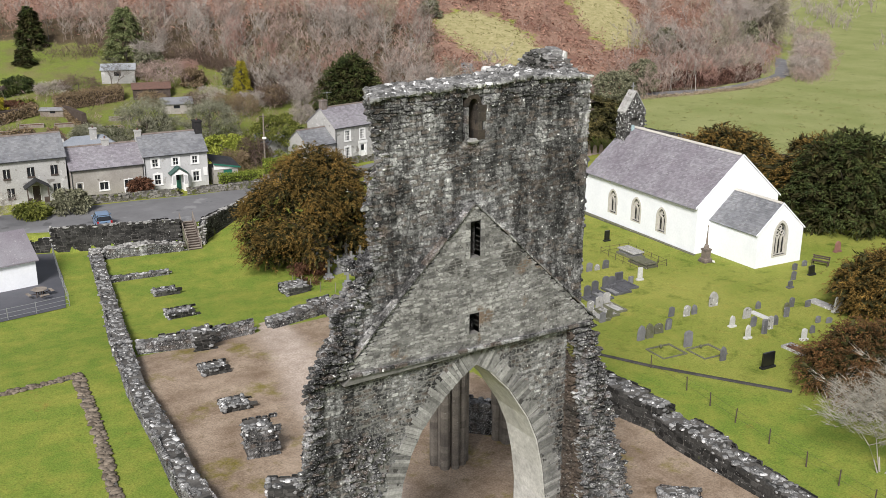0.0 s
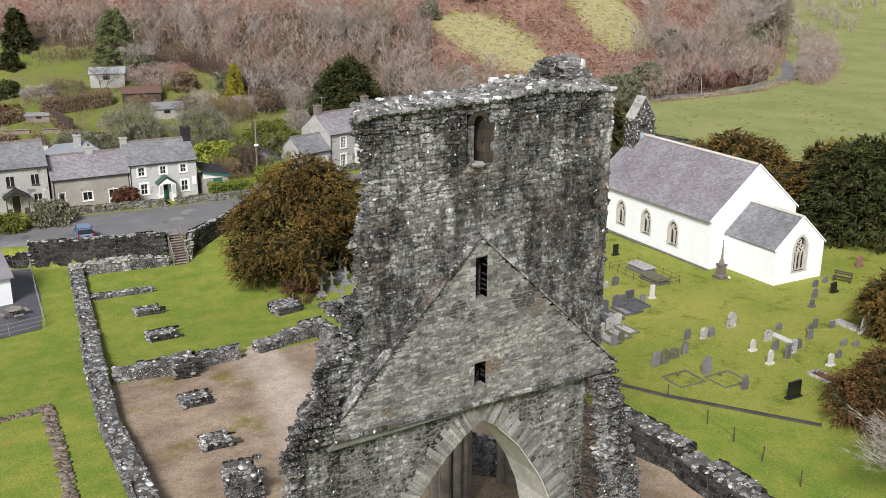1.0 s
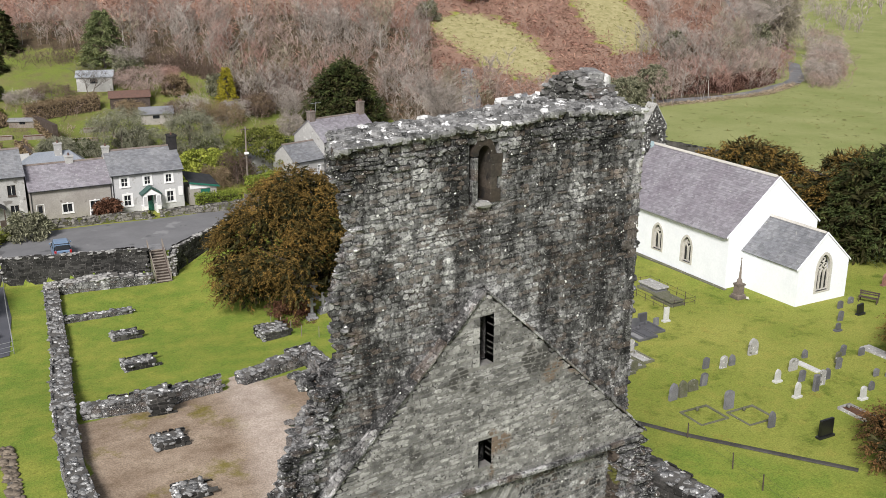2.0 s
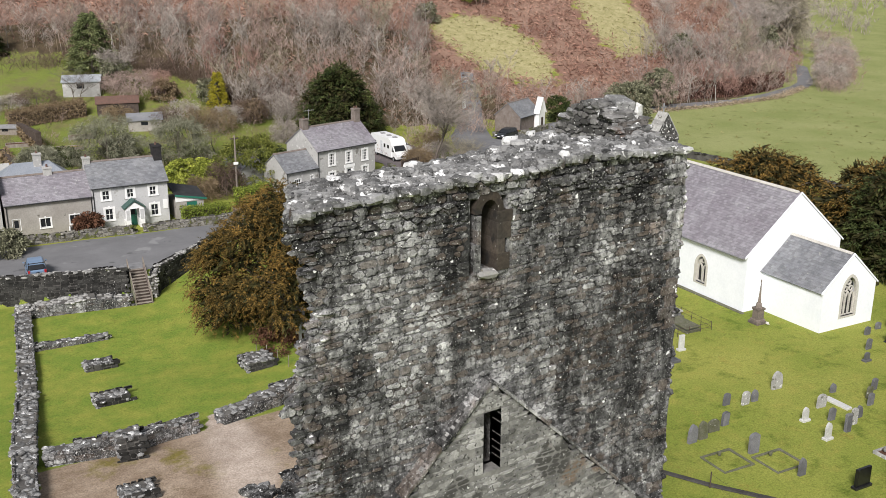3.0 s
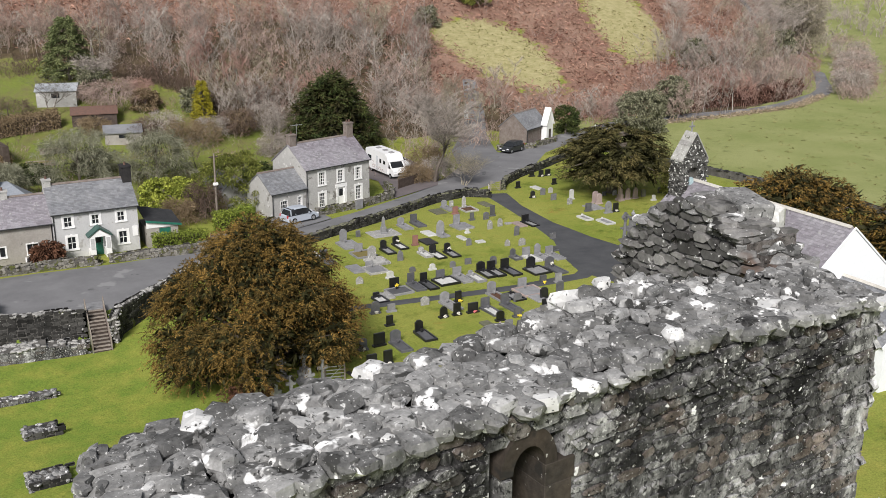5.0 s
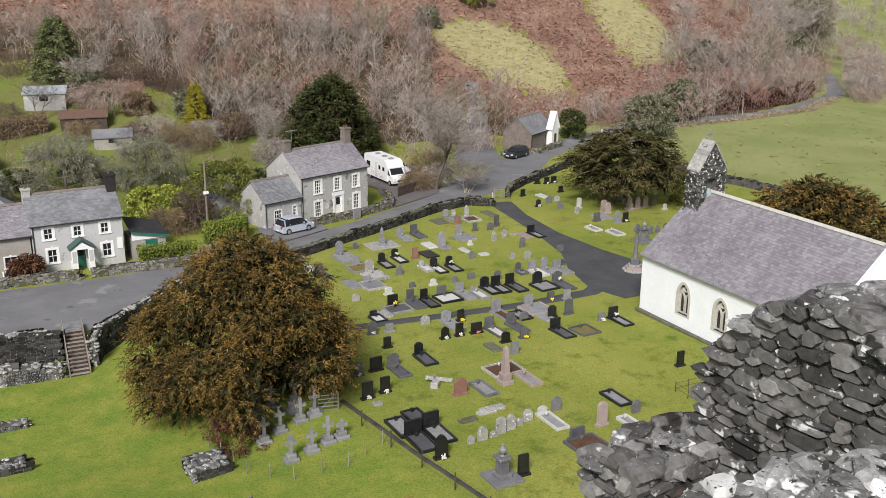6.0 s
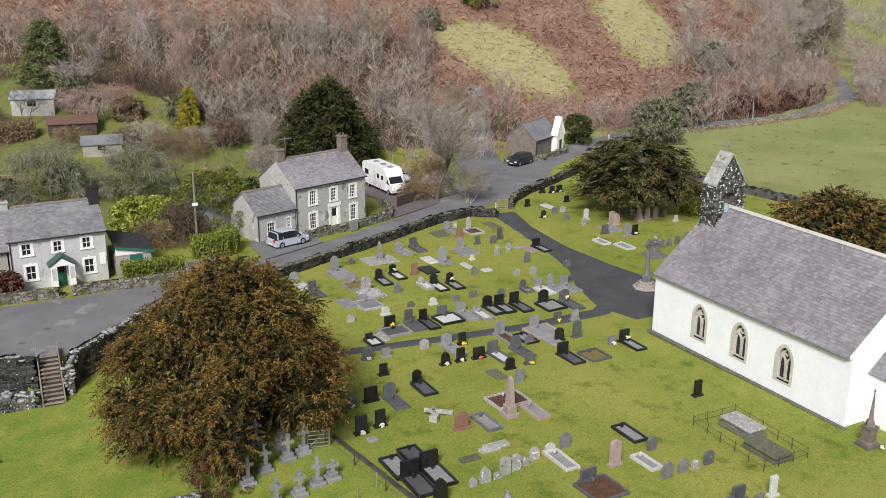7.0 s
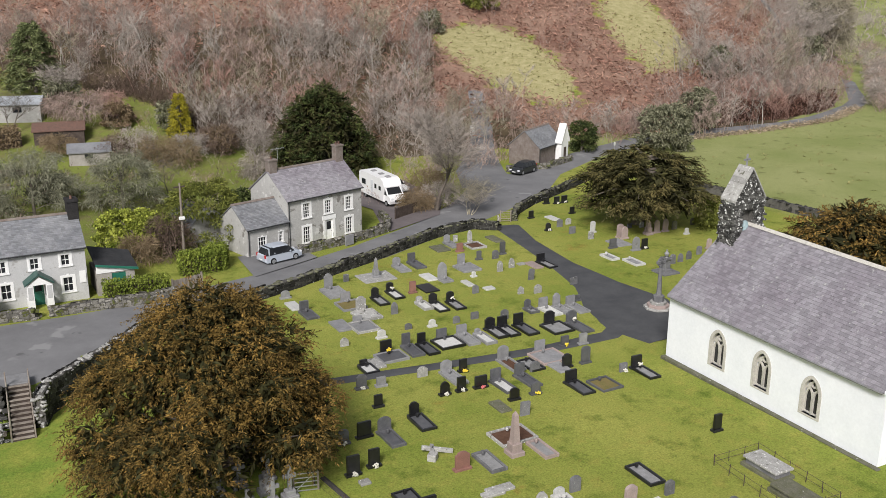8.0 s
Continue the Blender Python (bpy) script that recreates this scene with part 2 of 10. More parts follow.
METALGREY = surf("galvanised_steel", (0.45, 0.46, 0.47), (0.38, 0.39, 0.4), 3.0, 20.0, 0.5, 0.1, metal=0.6)
IRON = surf("rusty_iron", (0.05, 0.045, 0.042), (0.1, 0.07, 0.055), 3.0, 20.0, 0.8, 0.3)
GLASSDARK, _n, _l, _p = nodes_of("window_glass")
_p.inputs["Base Color"].default_value, _p.inputs["Roughness"].default_value = (0.02, 0.022, 0.025, 1), 0.08
LEADED = surf("leaded_glass", (0.012, 0.013, 0.014), (0.03, 0.032, 0.032), 6.0, 25.0, 0.25, 0.2)
TRACERY = surf("window_limestone", (0.56, 0.54, 0.49), (0.46, 0.44, 0.4), 2.0, 14.0, 0.9, 0.3)
# monuments
G_BLACK = surf("black_granite", (0.01, 0.01, 0.011), (0.02, 0.02, 0.022), 2.5, 60.0, 0.28, 0.0, 0.3)
G_GREY = surf("grey_granite", (0.19, 0.19, 0.195), (0.28, 0.28, 0.285), 2.0, 40.0, 0.6, 0.15, 0.15, [((0.16, 0.16, 0.15), 2.2, 0.66)])
G_MID = surf("dark_grey_granite", (0.07, 0.072, 0.078), (0.115, 0.115, 0.122), 2.0, 40.0, 0.5, 0.1, 0.2)
G_WHITE = surf("white_marble", (0.56, 0.56, 0.54), (0.45, 0.45, 0.43), 2.0, 20.0, 0.5, 0.1, 0.1)
G_RED = surf("red_granite", (0.26, 0.13, 0.105), (0.2, 0.1, 0.085), 2.0, 30.0, 0.55, 0.1, 0.15)
G_PINK = surf("pink_granite", (0.38, 0.3, 0.275), (0.3, 0.245, 0.23), 2.0, 30.0, 0.7, 0.1, 0.15)
G_SLATE = surf("headstone_slate", (0.115, 0.115, 0.122), (0.18, 0.18, 0.185), 1.6, 16.0, 0.75, 0.2, 0.25, [((0.42, 0.42, 0.4), 6.0, 0.68)])
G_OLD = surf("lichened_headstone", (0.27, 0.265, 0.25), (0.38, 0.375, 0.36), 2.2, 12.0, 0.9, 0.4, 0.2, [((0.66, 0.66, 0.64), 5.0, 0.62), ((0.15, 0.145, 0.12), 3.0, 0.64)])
G_MOSS = surf("mossy_stone", (0.17, 0.165, 0.13), (0.11, 0.115, 0.065), 2.0, 12.0, 0.95, 0.4, 0.2, [((0.45, 0.45, 0.42), 5.0, 0.68)])
CHIPS_WHITE = surf("white_chippings", (0.6, 0.6, 0.58), (0.5, 0.5, 0.48), 3.0, 50.0, 0.9, 0.5)
CHIPS_GREY = surf("grey_chippings", (0.22, 0.22, 0.22), (0.3, 0.3, 0.3), 3.0, 50.0, 0.9, 0.5)
CHIPS_EARTH = surf("bare_earth_fill", (0.085, 0.045, 0.03), (0.13, 0.075, 0.05), 3.0, 30.0, 0.95, 0.5)
CHIPS_MOSS = surf("mossy_fill", (0.15, 0.14, 0.05), (0.21, 0.16, 0.07), 2.0, 20.0, 0.95, 0.5)
FLOWERS = {"yellow": surf("yellow_flowers", (0.75, 0.55, 0.03), (0.8, 0.65, 0.1), 8.0, 40.0, 0.8, 0.2), "white": surf("white_flowers", (0.75, 0.72, 0.68), (0.6, 0.6, 0.5), 8.0, 40.0, 0.8, 0.2), "red": surf("red_flowers", (0.5, 0.05, 0.06), (0.6, 0.25, 0.25), 8.0, 40.0, 0.8, 0.2)}


def leaf(name, a, b, scale=0.6, rough=0.7, vary=0.5):
    return surf(name, a, b, scale, 3.0, rough, 0.0, vary, grainy=0.3)


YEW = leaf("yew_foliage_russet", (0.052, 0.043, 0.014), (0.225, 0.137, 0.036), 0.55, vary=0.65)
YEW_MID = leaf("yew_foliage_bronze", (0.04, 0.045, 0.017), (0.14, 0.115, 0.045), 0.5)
# Dark green of inner foliage, deepened for the shade inside the crowns.
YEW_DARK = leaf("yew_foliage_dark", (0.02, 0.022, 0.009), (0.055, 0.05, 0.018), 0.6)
YEW_RED = leaf("yew_foliage_rusty", (0.06, 0.04, 0.018), (0.17, 0.088, 0.034), 0.6)
EVERGREEN = leaf("evergreen_foliage", (0.028, 0.044, 0.016), (0.085, 0.1, 0.03), 0.6)
GREENLEAF = leaf("green_leaves", (0.08, 0.1, 0.022), (0.21, 0.22, 0.05), 0.7)
HEDGE = leaf("clipped_hedge_leaves", (0.11, 0.15, 0.025), (0.22, 0.26, 0.045), 0.9)
LAUREL = leaf("laurel_leaves", (0.13, 0.17, 0.025), (0.36, 0.38, 0.07), 0.9)
BRACKEN = leaf("dead_bracken", (0.2, 0.1, 0.075), (0.36, 0.23, 0.17), 0.12, 0.95)
DEADGRASS = leaf("dead_bank_grass", (0.26, 0.2, 0.135), (0.38, 0.31, 0.22), 0.3, 0.95)
CONIFER = leaf("conifer_green", (0.1, 0.125, 0.05), (0.22, 0.24, 0.11), 0.6)
TUSSOCK = leaf("tussock_grass", (0.2, 0.19, 0.075), (0.3, 0.27, 0.12), 0.3, 0.95)
GOLDLEAF = leaf("golden_conifer", (0.22, 0.2, 0.02), (0.42, 0.36, 0.04), 0.9)
OLIVE = leaf("grey_green_leaves", (0.12, 0.125, 0.075), (0.25, 0.245, 0.165), 0.6)
LICHENTWIG = surf("lichened_twigs", (0.13, 0.132, 0.085), (0.29, 0.29, 0.21), 0.5, 3.0, 0.95, 0.0, 0.35, grainy=0.3)
BEECH = leaf("brown_beech_hedge", (0.17, 0.125, 0.075), (0.26, 0.195, 0.12), 0.6, vary=0.3)
GARDENSTONE = surf("garden_wall_stone", (0.13, 0.122, 0.105), (0.24, 0.23, 0.205), 1.0, 10.0, 0.92, 0.5, 0.4, [((0.5, 0.5, 0.48), 5.0, 0.66), ((0.085, 0.08, 0.05), 2.6, 0.56), ((0.1, 0.11, 0.035), 1.4, 0.56)], grainy=0.5)
# Darker copy of the lichened twigs, standing in for shade inside crowns.
LICHENSHADED = surf("lichened_twigs_in_shade", (0.07, 0.07, 0.045), (0.14, 0.14, 0.1), 0.5, 3.0, 0.95, 0.0, 0.35, grainy=0.3)
WOODEDGE = surf("dark_scrub_twigs", (0.1, 0.07, 0.055), (0.19, 0.14, 0.11), 0.2, 3.0, 0.95, 0.0, 0.35)
BRAMBLE = leaf("rust_shrub", (0.085, 0.042, 0.027), (0.15, 0.075, 0.045), 0.8)
SANDSTONE = surf("brown_sandstone", (0.19, 0.155, 0.13), (0.12, 0.105, 0.092), 1.6, 12.0, 0.9, 0.4, 0.2)
BARK = surf("tree_bark", (0.11, 0.09, 0.075), (0.17, 0.15, 0.125), 1.5, 12.0, 0.95, 0.5)
TWIGS = surf("bare_twigs", (0.26, 0.19, 0.16), (0.42, 0.33, 0.285), 0.06, 1.2, 0.95, 0.0, 0.35, spots=[((0.33, 0.205, 0.17), 0.045, 0.56)], grainy=0.25)
TWIGS_PALE = surf("pale_twigs", (0.28, 0.26, 0.215), (0.36, 0.34, 0.29), 0.4, 2.0, 0.95, 0.0, 0.25, grainy=0.25)
TWIGS_GREY = surf("grey_twigs", (0.27, 0.235, 0.205), (0.41, 0.365, 0.325), 0.3, 2.0, 0.95, 0.0, 0.25, grainy=0.25)
TWIGS_OLIVE = surf("lichen_green_twigs", (0.23, 0.205, 0.15), (0.38, 0.34, 0.255), 0.3, 2.0, 0.95, 0.0, 0.3, grainy=0.25)
BIRCH = surf("birch_stems", (0.36, 0.34, 0.31), (0.26, 0.23, 0.2), 0.2, 3.0, 0.9, 0.0, 0.2)


def ground_material():
    """Grass, bare earth, bracken and rough pasture, laid out by the mesh's cover attribute and broken up by noise."""
    m, n, l, p = nodes_of("ground_cover")
    pos = n.new("ShaderNodeNewGeometry").outputs["Position"]
    att = n.new("ShaderNodeAttribute")
    att.attribute_name = "cover"
    sep = n.new("ShaderNodeSeparateColor")
    l.new(att.outputs["Color"], sep.inputs[0])
    broad, mid, fine = noise_tex(n, l, pos, 0.09, 5.0), noise_tex(n, l, pos, 0.9, 5.0, 0.7), noise_tex(n, l, pos, 9.0, 5.0, 0.75)
    grass = mix(n, l, ramp(n, l, broad, [(0.35, 0.0), (0.65, 1.0)]), (0.185, 0.23, 0.04), (0.285, 0.295, 0.068))
    grass = mix(n, l, ramp(n, l, mid, [(0.5, 0.0), (0.75, 0.8)]), grass, (0.3, 0.275, 0.065))
    grass = mix(n, l, ramp(n, l, noise_tex(n, l, pos, 0.4, 5.0, 0.7), [(0.54, 0.0), (0.7, 0.85)]), grass, (0.085, 0.125, 0.017))
    mown = n.new("ShaderNodeAttribute")
    mown.attribute_name = "mown"
    lawn = mix(n, l, ramp(n, l, noise_tex(n, l, pos, 0.5, 5.0, 0.7), [(0.4, 0.0), (0.65, 1.0)]), (0.15, 0.225, 0.036), (0.26, 0.28, 0.055))
    grass = mix(n, l, mown.outputs["Fac"], grass, lawn)
    grass = mix(n, l, ramp(n, l, noise_tex(n, l, pos, 0.23, 6.0, 0.75), [(0.62, 0.0), (0.7, 0.7)]), grass, (0.27, 0.2, 0.05))
    grass = mix(n, l, ramp(n, l, noise_tex(n, l, pos, 2.6, 4.0, 0.7), [(0.6, 0.0), (0.7, 0.5)]), grass, (0.075, 0.1, 0.018))
    dirt = mix(n, l, ramp(n, l, noise_tex(n, l, pos, 0.35, 6.0, 0.7), [(0.35, 0.0), (0.65, 1.0)]), (0.2, 0.145, 0.1), (0.39, 0.31, 0.235))
    dirt = mix(n, l, ramp(n, l, noise_tex(n, l, pos, 0.8, 5.0, 0.75), [(0.58, 0.0), (0.7, 0.75)]), dirt, (0.15, 0.115, 0.06))
    dirt = mix(n, l, ramp(n, l, noise_tex(n, l, pos, 0.22, 5.0, 0.7), [(0.56, 0.0), (0.66, 0.8)]), dirt, (0.17, 0.145, 0.025))
    worn = n.new("ShaderNodeAttribute")
    worn.attribute_name = "trail"
    dirt = mix(n, l, worn.outputs["Fac"], dirt, mix(n, l, ramp(n, l, noise_tex(n, l, pos, 0.9, 5.0, 0.7), [(0.35, 0.0), (0.65, 1.0)]), (0.38, 0.31, 0.255), (0.52, 0.44, 0.375)))
    bracken = mix(n, l, ramp(n, l, noise_tex(n, l, pos, 0.13, 6.0, 0.75), [(0.35, 0.0), (0.65, 1.0)]), (0.18, 0.1, 0.075), (0.3, 0.2, 0.15))
    bracken = mix(n, l, ramp(n, l, mid, [(0.55, 0.0), (0.75, 0.7)]), bracken, (0.13, 0.065, 0.05))
    rough = mix(n, l, ramp(n, l, mid, [(0.35, 0.0), (0.7, 1.0)]), (0.27, 0.25, 0.115), (0.4, 0.355, 0.195))
    edge = noise_tex(n, l, pos, 1.3, 5.0, 0.7)

    def soft(mask, w=0.35, edge=edge):
        a = n.new("ShaderNodeMath")
        a.operation = "MULTIPLY_ADD"
        l.new(edge, a.inputs[0])
        a.inputs[1].default_value, a.inputs[2].default_value = w * 2, -w
        b = n.new("ShaderNodeMath")
        b.operation = "ADD"
        l.new(mask, b.inputs[0])
        l.new(a.outputs[0], b.inputs[1])
        return ramp(n, l, b.outputs[0], [(0.38, 0.0), (0.62, 1.0)])

    field = mix(n, l, ramp(n, l, broad, [(0.35, 0.0), (0.65, 1.0)]), (0.215, 0.245, 0.085), (0.285, 0.3, 0.125))
    field = mix(n, l, ramp(n, l, noise_tex(n, l, pos, 0.5, 3.0), [(0.62, 0.0), (0.7, 0.8)]), field, (0.13, 0.145, 0.05))
    col = mix(n, l, att.outputs["Alpha"], grass, field)
    torn = noise_tex(n, l, pos, 0.3, 6.0, 0.75)
    col = mix(n, l, soft(sep.outputs["Blue"], 0.9, torn), col, rough)
    col = mix(n, l, soft(sep.outputs["Green"], 0.9, torn), col, bracken)
    col = mix(n, l, soft(sep.outputs["Red"]), col, dirt)
    lit = n.new("ShaderNodeAttribute")
    lit.attribute_name = "litter_shade"
    # Leaf-litter brown, darkened further for the shade under dense trees.
    litter_shade = mix(n, l, ramp(n, l, noise_tex(n, l, pos, 0.5, 5.0, 0.7), [(0.35, 0.0), (0.65, 1.0)]), (0.06, 0.045, 0.03), (0.13, 0.1, 0.06))
    col = mix(n, l, soft(lit.outputs["Fac"], 0.7), col, litter_shade)
    plot = n.new("ShaderNodeAttribute")
    plot.attribute_name = "garden"
    rank = mix(n, l, ramp(n, l, noise_tex(n, l, pos, 0.3, 5.0, 0.7), [(0.45, 0.0), (0.65, 1.0)]), (0.145, 0.18, 0.042), (0.15, 0.125, 0.07))
    rank = mix(n, l, ramp(n, l, mid, [(0.5, 0.0), (0.7, 0.6)]), rank, (0.09, 0.1, 0.035))
    col = mix(n, l, plot.outputs["Fac"], col, rank)
    col = mix(n, l, 1.0, col, ramp(n, l, fine, [(0.25, 0.5), (0.75, 1.5)]), "MULTIPLY")
    l.new(col, p.inputs["Base Color"])
    p.inputs["Roughness"].default_value = 0.95
    p.inputs["Specular IOR Level"].default_value = 0.1
    b = n.new("ShaderNodeBump")
    b.inputs["Strength"].default_value, b.inputs["Distance"].default_value = 0.6, 0.06
    l.new(fine, b.inputs["Height"])
    l.new(b.outputs[0], p.inputs["Normal"])
    return m


# ---- mesh tools ----
class Geo:
    """Collects vertices and faces and makes one mesh object of them."""

    def __init__(self):
        self.v, self.f = [], []

    def add(self, verts, faces, m=None):
        o = len(self.v)
        self.v.extend([tuple(m @ Vector(p)) for p in verts] if m else [tuple(p) for p in verts])
        self.f.extend([tuple(i + o for i in q) for q in faces])
        return self

    def box(self, x0, y0, z0, x1, y1, z1, c=0.0, m=None):
        """A box; c: chamfer of its upper and upright edges."""
        if not c:
            v = [(x0, y0, z0), (x1, y0, z0), (x1, y1, z0), (x0, y1, z0), (x0, y0, z1), (x1, y0, z1), (x1, y1, z1), (x0, y1, z1)]
            return self.add(v, [(3, 2, 1, 0), (4, 5, 6, 7), (0, 1, 5, 4), (1, 2, 6, 5), (2, 3, 7, 6), (3, 0, 4, 7)], m)
        c = min(c, (x1 - x0) * 0.45, (y1 - y0) * 0.45, (z1 - z0) * 0.45)
        ring = lambda d, z: [(x0 + d + c, y0 + d, z), (x1 - d - c, y0 + d, z), (x1 - d, y0 + d + c, z), (x1 - d, y1 - d - c, z), (x1 - d - c, y1 - d, z), (x0 + d + c, y1 - d, z), (x0 + d, y1 - d - c, z), (x0 + d, y0 + d + c, z)]
        v = ring(0, z0) + ring(0, z1 - c) + ring(c * 0.8, z1)
        f = [tuple(range(7, -1, -1)), tuple(range(16, 24))]
        for k in (0, 8):
            f += [(k + i, k + (i + 1) % 8, k + 8 + (i + 1) % 8, k + 8 + i) for i in range(8)]
        return self.add(v, f, m)

    def prism(self, pts, d0, d1, plane="xz", m=None):
        """A polygon drawn in a plane, given depth along the third axis."""
        put = {"xz": lambda a, b, d: (a, d, b), "yz": lambda a, b, d: (d, a, b), "xy": lambda a, b, d: (a, b, d)}[plane]
        k = len(pts)
        v = [put(a, b, d0) for a, b in pts] + [put(a, b, d1) for a, b in pts]
        f = [tuple(range(k)), tuple(range(2 * k - 1, k - 1, -1))] + [(i, i + k, (i + 1) % k + k, (i + 1) % k) for i in range(k)]
        return self.add(v, f, m)

    def band(self, outer, inner, d0, d1, plane="xz", closed=False, m=None):
        """The strip between two outlines of equal length, given depth."""
        put = {"xz": lambda a, b, d: (a, d, b), "yz": lambda a, b, d: (d, a, b), "xy": lambda a, b, d: (a, b, d)}[plane]
        k = len(outer)
        v = [put(a, b, d) for d in (d0, d1) for line in (outer, inner) for a, b in line]
        f = []
        for i in range(k if closed else k - 1):
            j = (i + 1) % k
            f += [(i, j, k + j, k + i), (2 * k + i, 3 * k + i, 3 * k + j, 2 * k + j), (i, 2 * k + i, 2 * k + j, j), (k + i, k + j, 3 * k + j, 3 * k + i)]
        if not closed:
            f += [(0, k, 3 * k, 2 * k), (k - 1, 3 * k - 1, 4 * k - 1, 2 * k - 1)]
        return self.add(v, f, m)

    def tube(self, p0, p1, r0, r1=None, k=8, m=None):
        p0, p1 = Vector(p0), Vector(p1)
        r1 = r0 if r1 is None else r1
        q = (p1 - p0).to_track_quat("Z", "Y").to_matrix()
        v = [p + q @ Vector((r * math.cos(6.2832 * i / k), r * math.sin(6.2832 * i / k), 0)) for p, r in ((p0, r0), (p1, r1)) for i in range(k)]
        f = [(i, (i + 1) % k, k + (i + 1) % k, k + i) for i in range(k)] + [tuple(range(k - 1, -1, -1)), tuple(range(k, 2 * k))]
        return self.add(v, f, m)

    def turn(self, profile, k=12, m=None):
        """A turned shape: (radius, z) from the bottom up."""
        v = [(r * math.cos(6.2832 * i / k), r * math.sin(6.2832 * i / k), z) for r, z in profile for i in range(k)]
        f = [(a * k + i, a * k + (i + 1) % k, (a + 1) * k + (i + 1) % k, (a + 1) * k + i) for a in range(len(profile) - 1) for i in range(k)]
        f += [tuple(range(k - 1, -1, -1)), tuple(range((len(profile) - 1) * k, len(profile) * k))]
        return self.add(v, f, m)

    def rock(self, c, s, rng, rough=0.22, rz=None):
        """A lump of stone: a rounded cube pushed about."""
        a = rng.uniform(0, 6.28) if rz is None else rz
        ca, sa = math.cos(a), math.sin(a)
        v = []
        for x, y, z in ROCK_V:
            k = 1 + rng.uniform(-rough, rough)
            x, y, z = x * s[0] * k, y * s[1] * k, z * s[2] * k
            v.append((c[0] + x * ca - y * sa, c[1] + x * sa + y * ca, c[2] + z))
        return self.add(v, ROCK_F)

    def make(self, name, mat, parent=None, label="", smooth=False):
        me = bpy.data.meshes.new(name)
        me.from_pydata(self.v, [], self.f)
        me.materials.append(mat)
        if smooth:
            me.shade_smooth()
        ob = new(name, me)
        if parent:
            ob.parent = parent
        if label:
            ob["label"] = label
        return ob


_b = bmesh.new()
bmesh.ops.create_cube(_b, size=1.0)
bmesh.ops.subdivide_edges(_b, edges=_b.edges[:], cuts=1, use_grid_fill=True)
ROCK_V = [tuple(v.co * (0.7 if v.co.length > 0.8 else 0.84 if v.co.length > 0.6 else 1.0)) for v in _b.verts]
_b.verts.index_update()
ROCK_F = [tuple(v.index for v in f.verts) for f in _b.faces]
_b.free()


def thing(name, x, y, z, rz=0.0, label="", category="", group="", kind=""):
    ob = new(name)
    ob.empty_display_size = 0.3
    ob.matrix_basis = pose(x, y, z, 0, 0, rz)
    return tagged(ob, label, category, group, kind)


def soup(name, verts, faces, mat, parent=None, smooth=False):
    """A mesh from arrays: verts (n, 3), faces (m, 3 or 4)."""
    me = bpy.data.meshes.new(name)
    verts, faces = np.asarray(verts, dtype=np.float32), np.asarray(faces, dtype=np.int32)
    k = faces.shape[1]
    me.vertices.add(len(verts))
    me.vertices.foreach_set("co", verts.ravel())
    me.loops.add(faces.size)
    me.loops.foreach_set("vertex_index", faces.ravel())
    me.polygons.add(len(faces))
    me.polygons.foreach_set("loop_start", np.arange(len(faces), dtype=np.int32) * k)
    me.update(calc_edges=True)
    me.validate()
    me.materials.append(mat)
    if smooth:
        me.shade_smooth()
    ob = new(name, me)
    if parent:
        ob.parent = parent
    return ob


def rubble_face(geo, rng, o, u, n, length, z0, z1, inside, course=(0.07, 0.15), widths=(0.09, 0.3), proud=(0.004, 0.04), sink=0.10):
    """Courses of uneven stones on an upright face: o its foot, u along it, n out of it. inside(s, z) tells where there is wall."""
    z = z0
    while z < z1:
        h = rng.uniform(*course)
        s = -rng.uniform(0, 0.2)
        while s < length:
            w = rng.uniform(*widths)
            if inside(s + w / 2, z + h / 2):
                g, hh = 0.006, h * rng.uniform(0.8, 1.12)
                lift = 0.09 * noise.noise((s * 0.9 + o[0], z * 0.8, o[1])) + rng.uniform(-0.03, 0.03)
                a, b, c, d = s + g, s + w - g, z + g + lift, z + hh - g + lift
                p = rng.uniform(*proud)
                j = lambda: rng.uniform(-0.018, 0.018)
                e = min(0.05, w * 0.22)
                m = rng.uniform(0.35, 0.65)
                q = [(a + e + j(), c + j()), (b - e + j(), c + j()), (b + j() * 0.6, c + (d - c) * m), (b - e + j(), d + j()), (a + e + j(), d + j()), (a + j() * 0.6, c + (d - c) * (1 - m))]
                mx, mz = (a + b) / 2, (c + d) / 2
                k = rng.uniform(0.88, 0.98)
                fr = [(mx + (x - mx) * k + j() * 0.5, mz + (y - mz) * k + j() * 0.5) for x, y in q]
                v = [(o[0] + u[0] * x + n[0] * e, o[1] + u[1] * x + n[1] * e, y) for pts, e in ((q, -sink), (q, p * 0.35), (fr, p)) for x, y in pts]
                f = [(12, 13, 14, 15, 16, 17)] + [(r + i, r + (i + 1) % 6, r + 6 + (i + 1) % 6, r + 6 + i) for r in (0, 6) for i in range(6)]
                geo.add(v, f)
            s += w
        z += h


def split_stones(geo, per, want, name, mat, parent, faces_per):
    """Of a heap of stones (per vertices and faces_per faces each, in one order), makes those picked single parts and the rest one stuff part."""
    count = len(geo.v) // per
    rest = Geo()
    for i in range(count):
        v, f = geo.v[i * per:(i + 1) * per], geo.f[i * faces_per:(i + 1) * faces_per]
        f = [tuple(q - i * per for q in face) for face in f]
        if i in want:
            g = Geo()
            g.add(v, f)
            g.make(name, mat, parent)
        else:
            rest.add(v, f)
    if rest.v:
        tagged(rest.make("coursed_rubble", mat, parent), kind="stuff")


# ---- the ground, one sheet to the horizon ----
def steps(*spans):
    out = []
    for a, b, s in spans:
        out += list(np.arange(a, b, s))
    return out


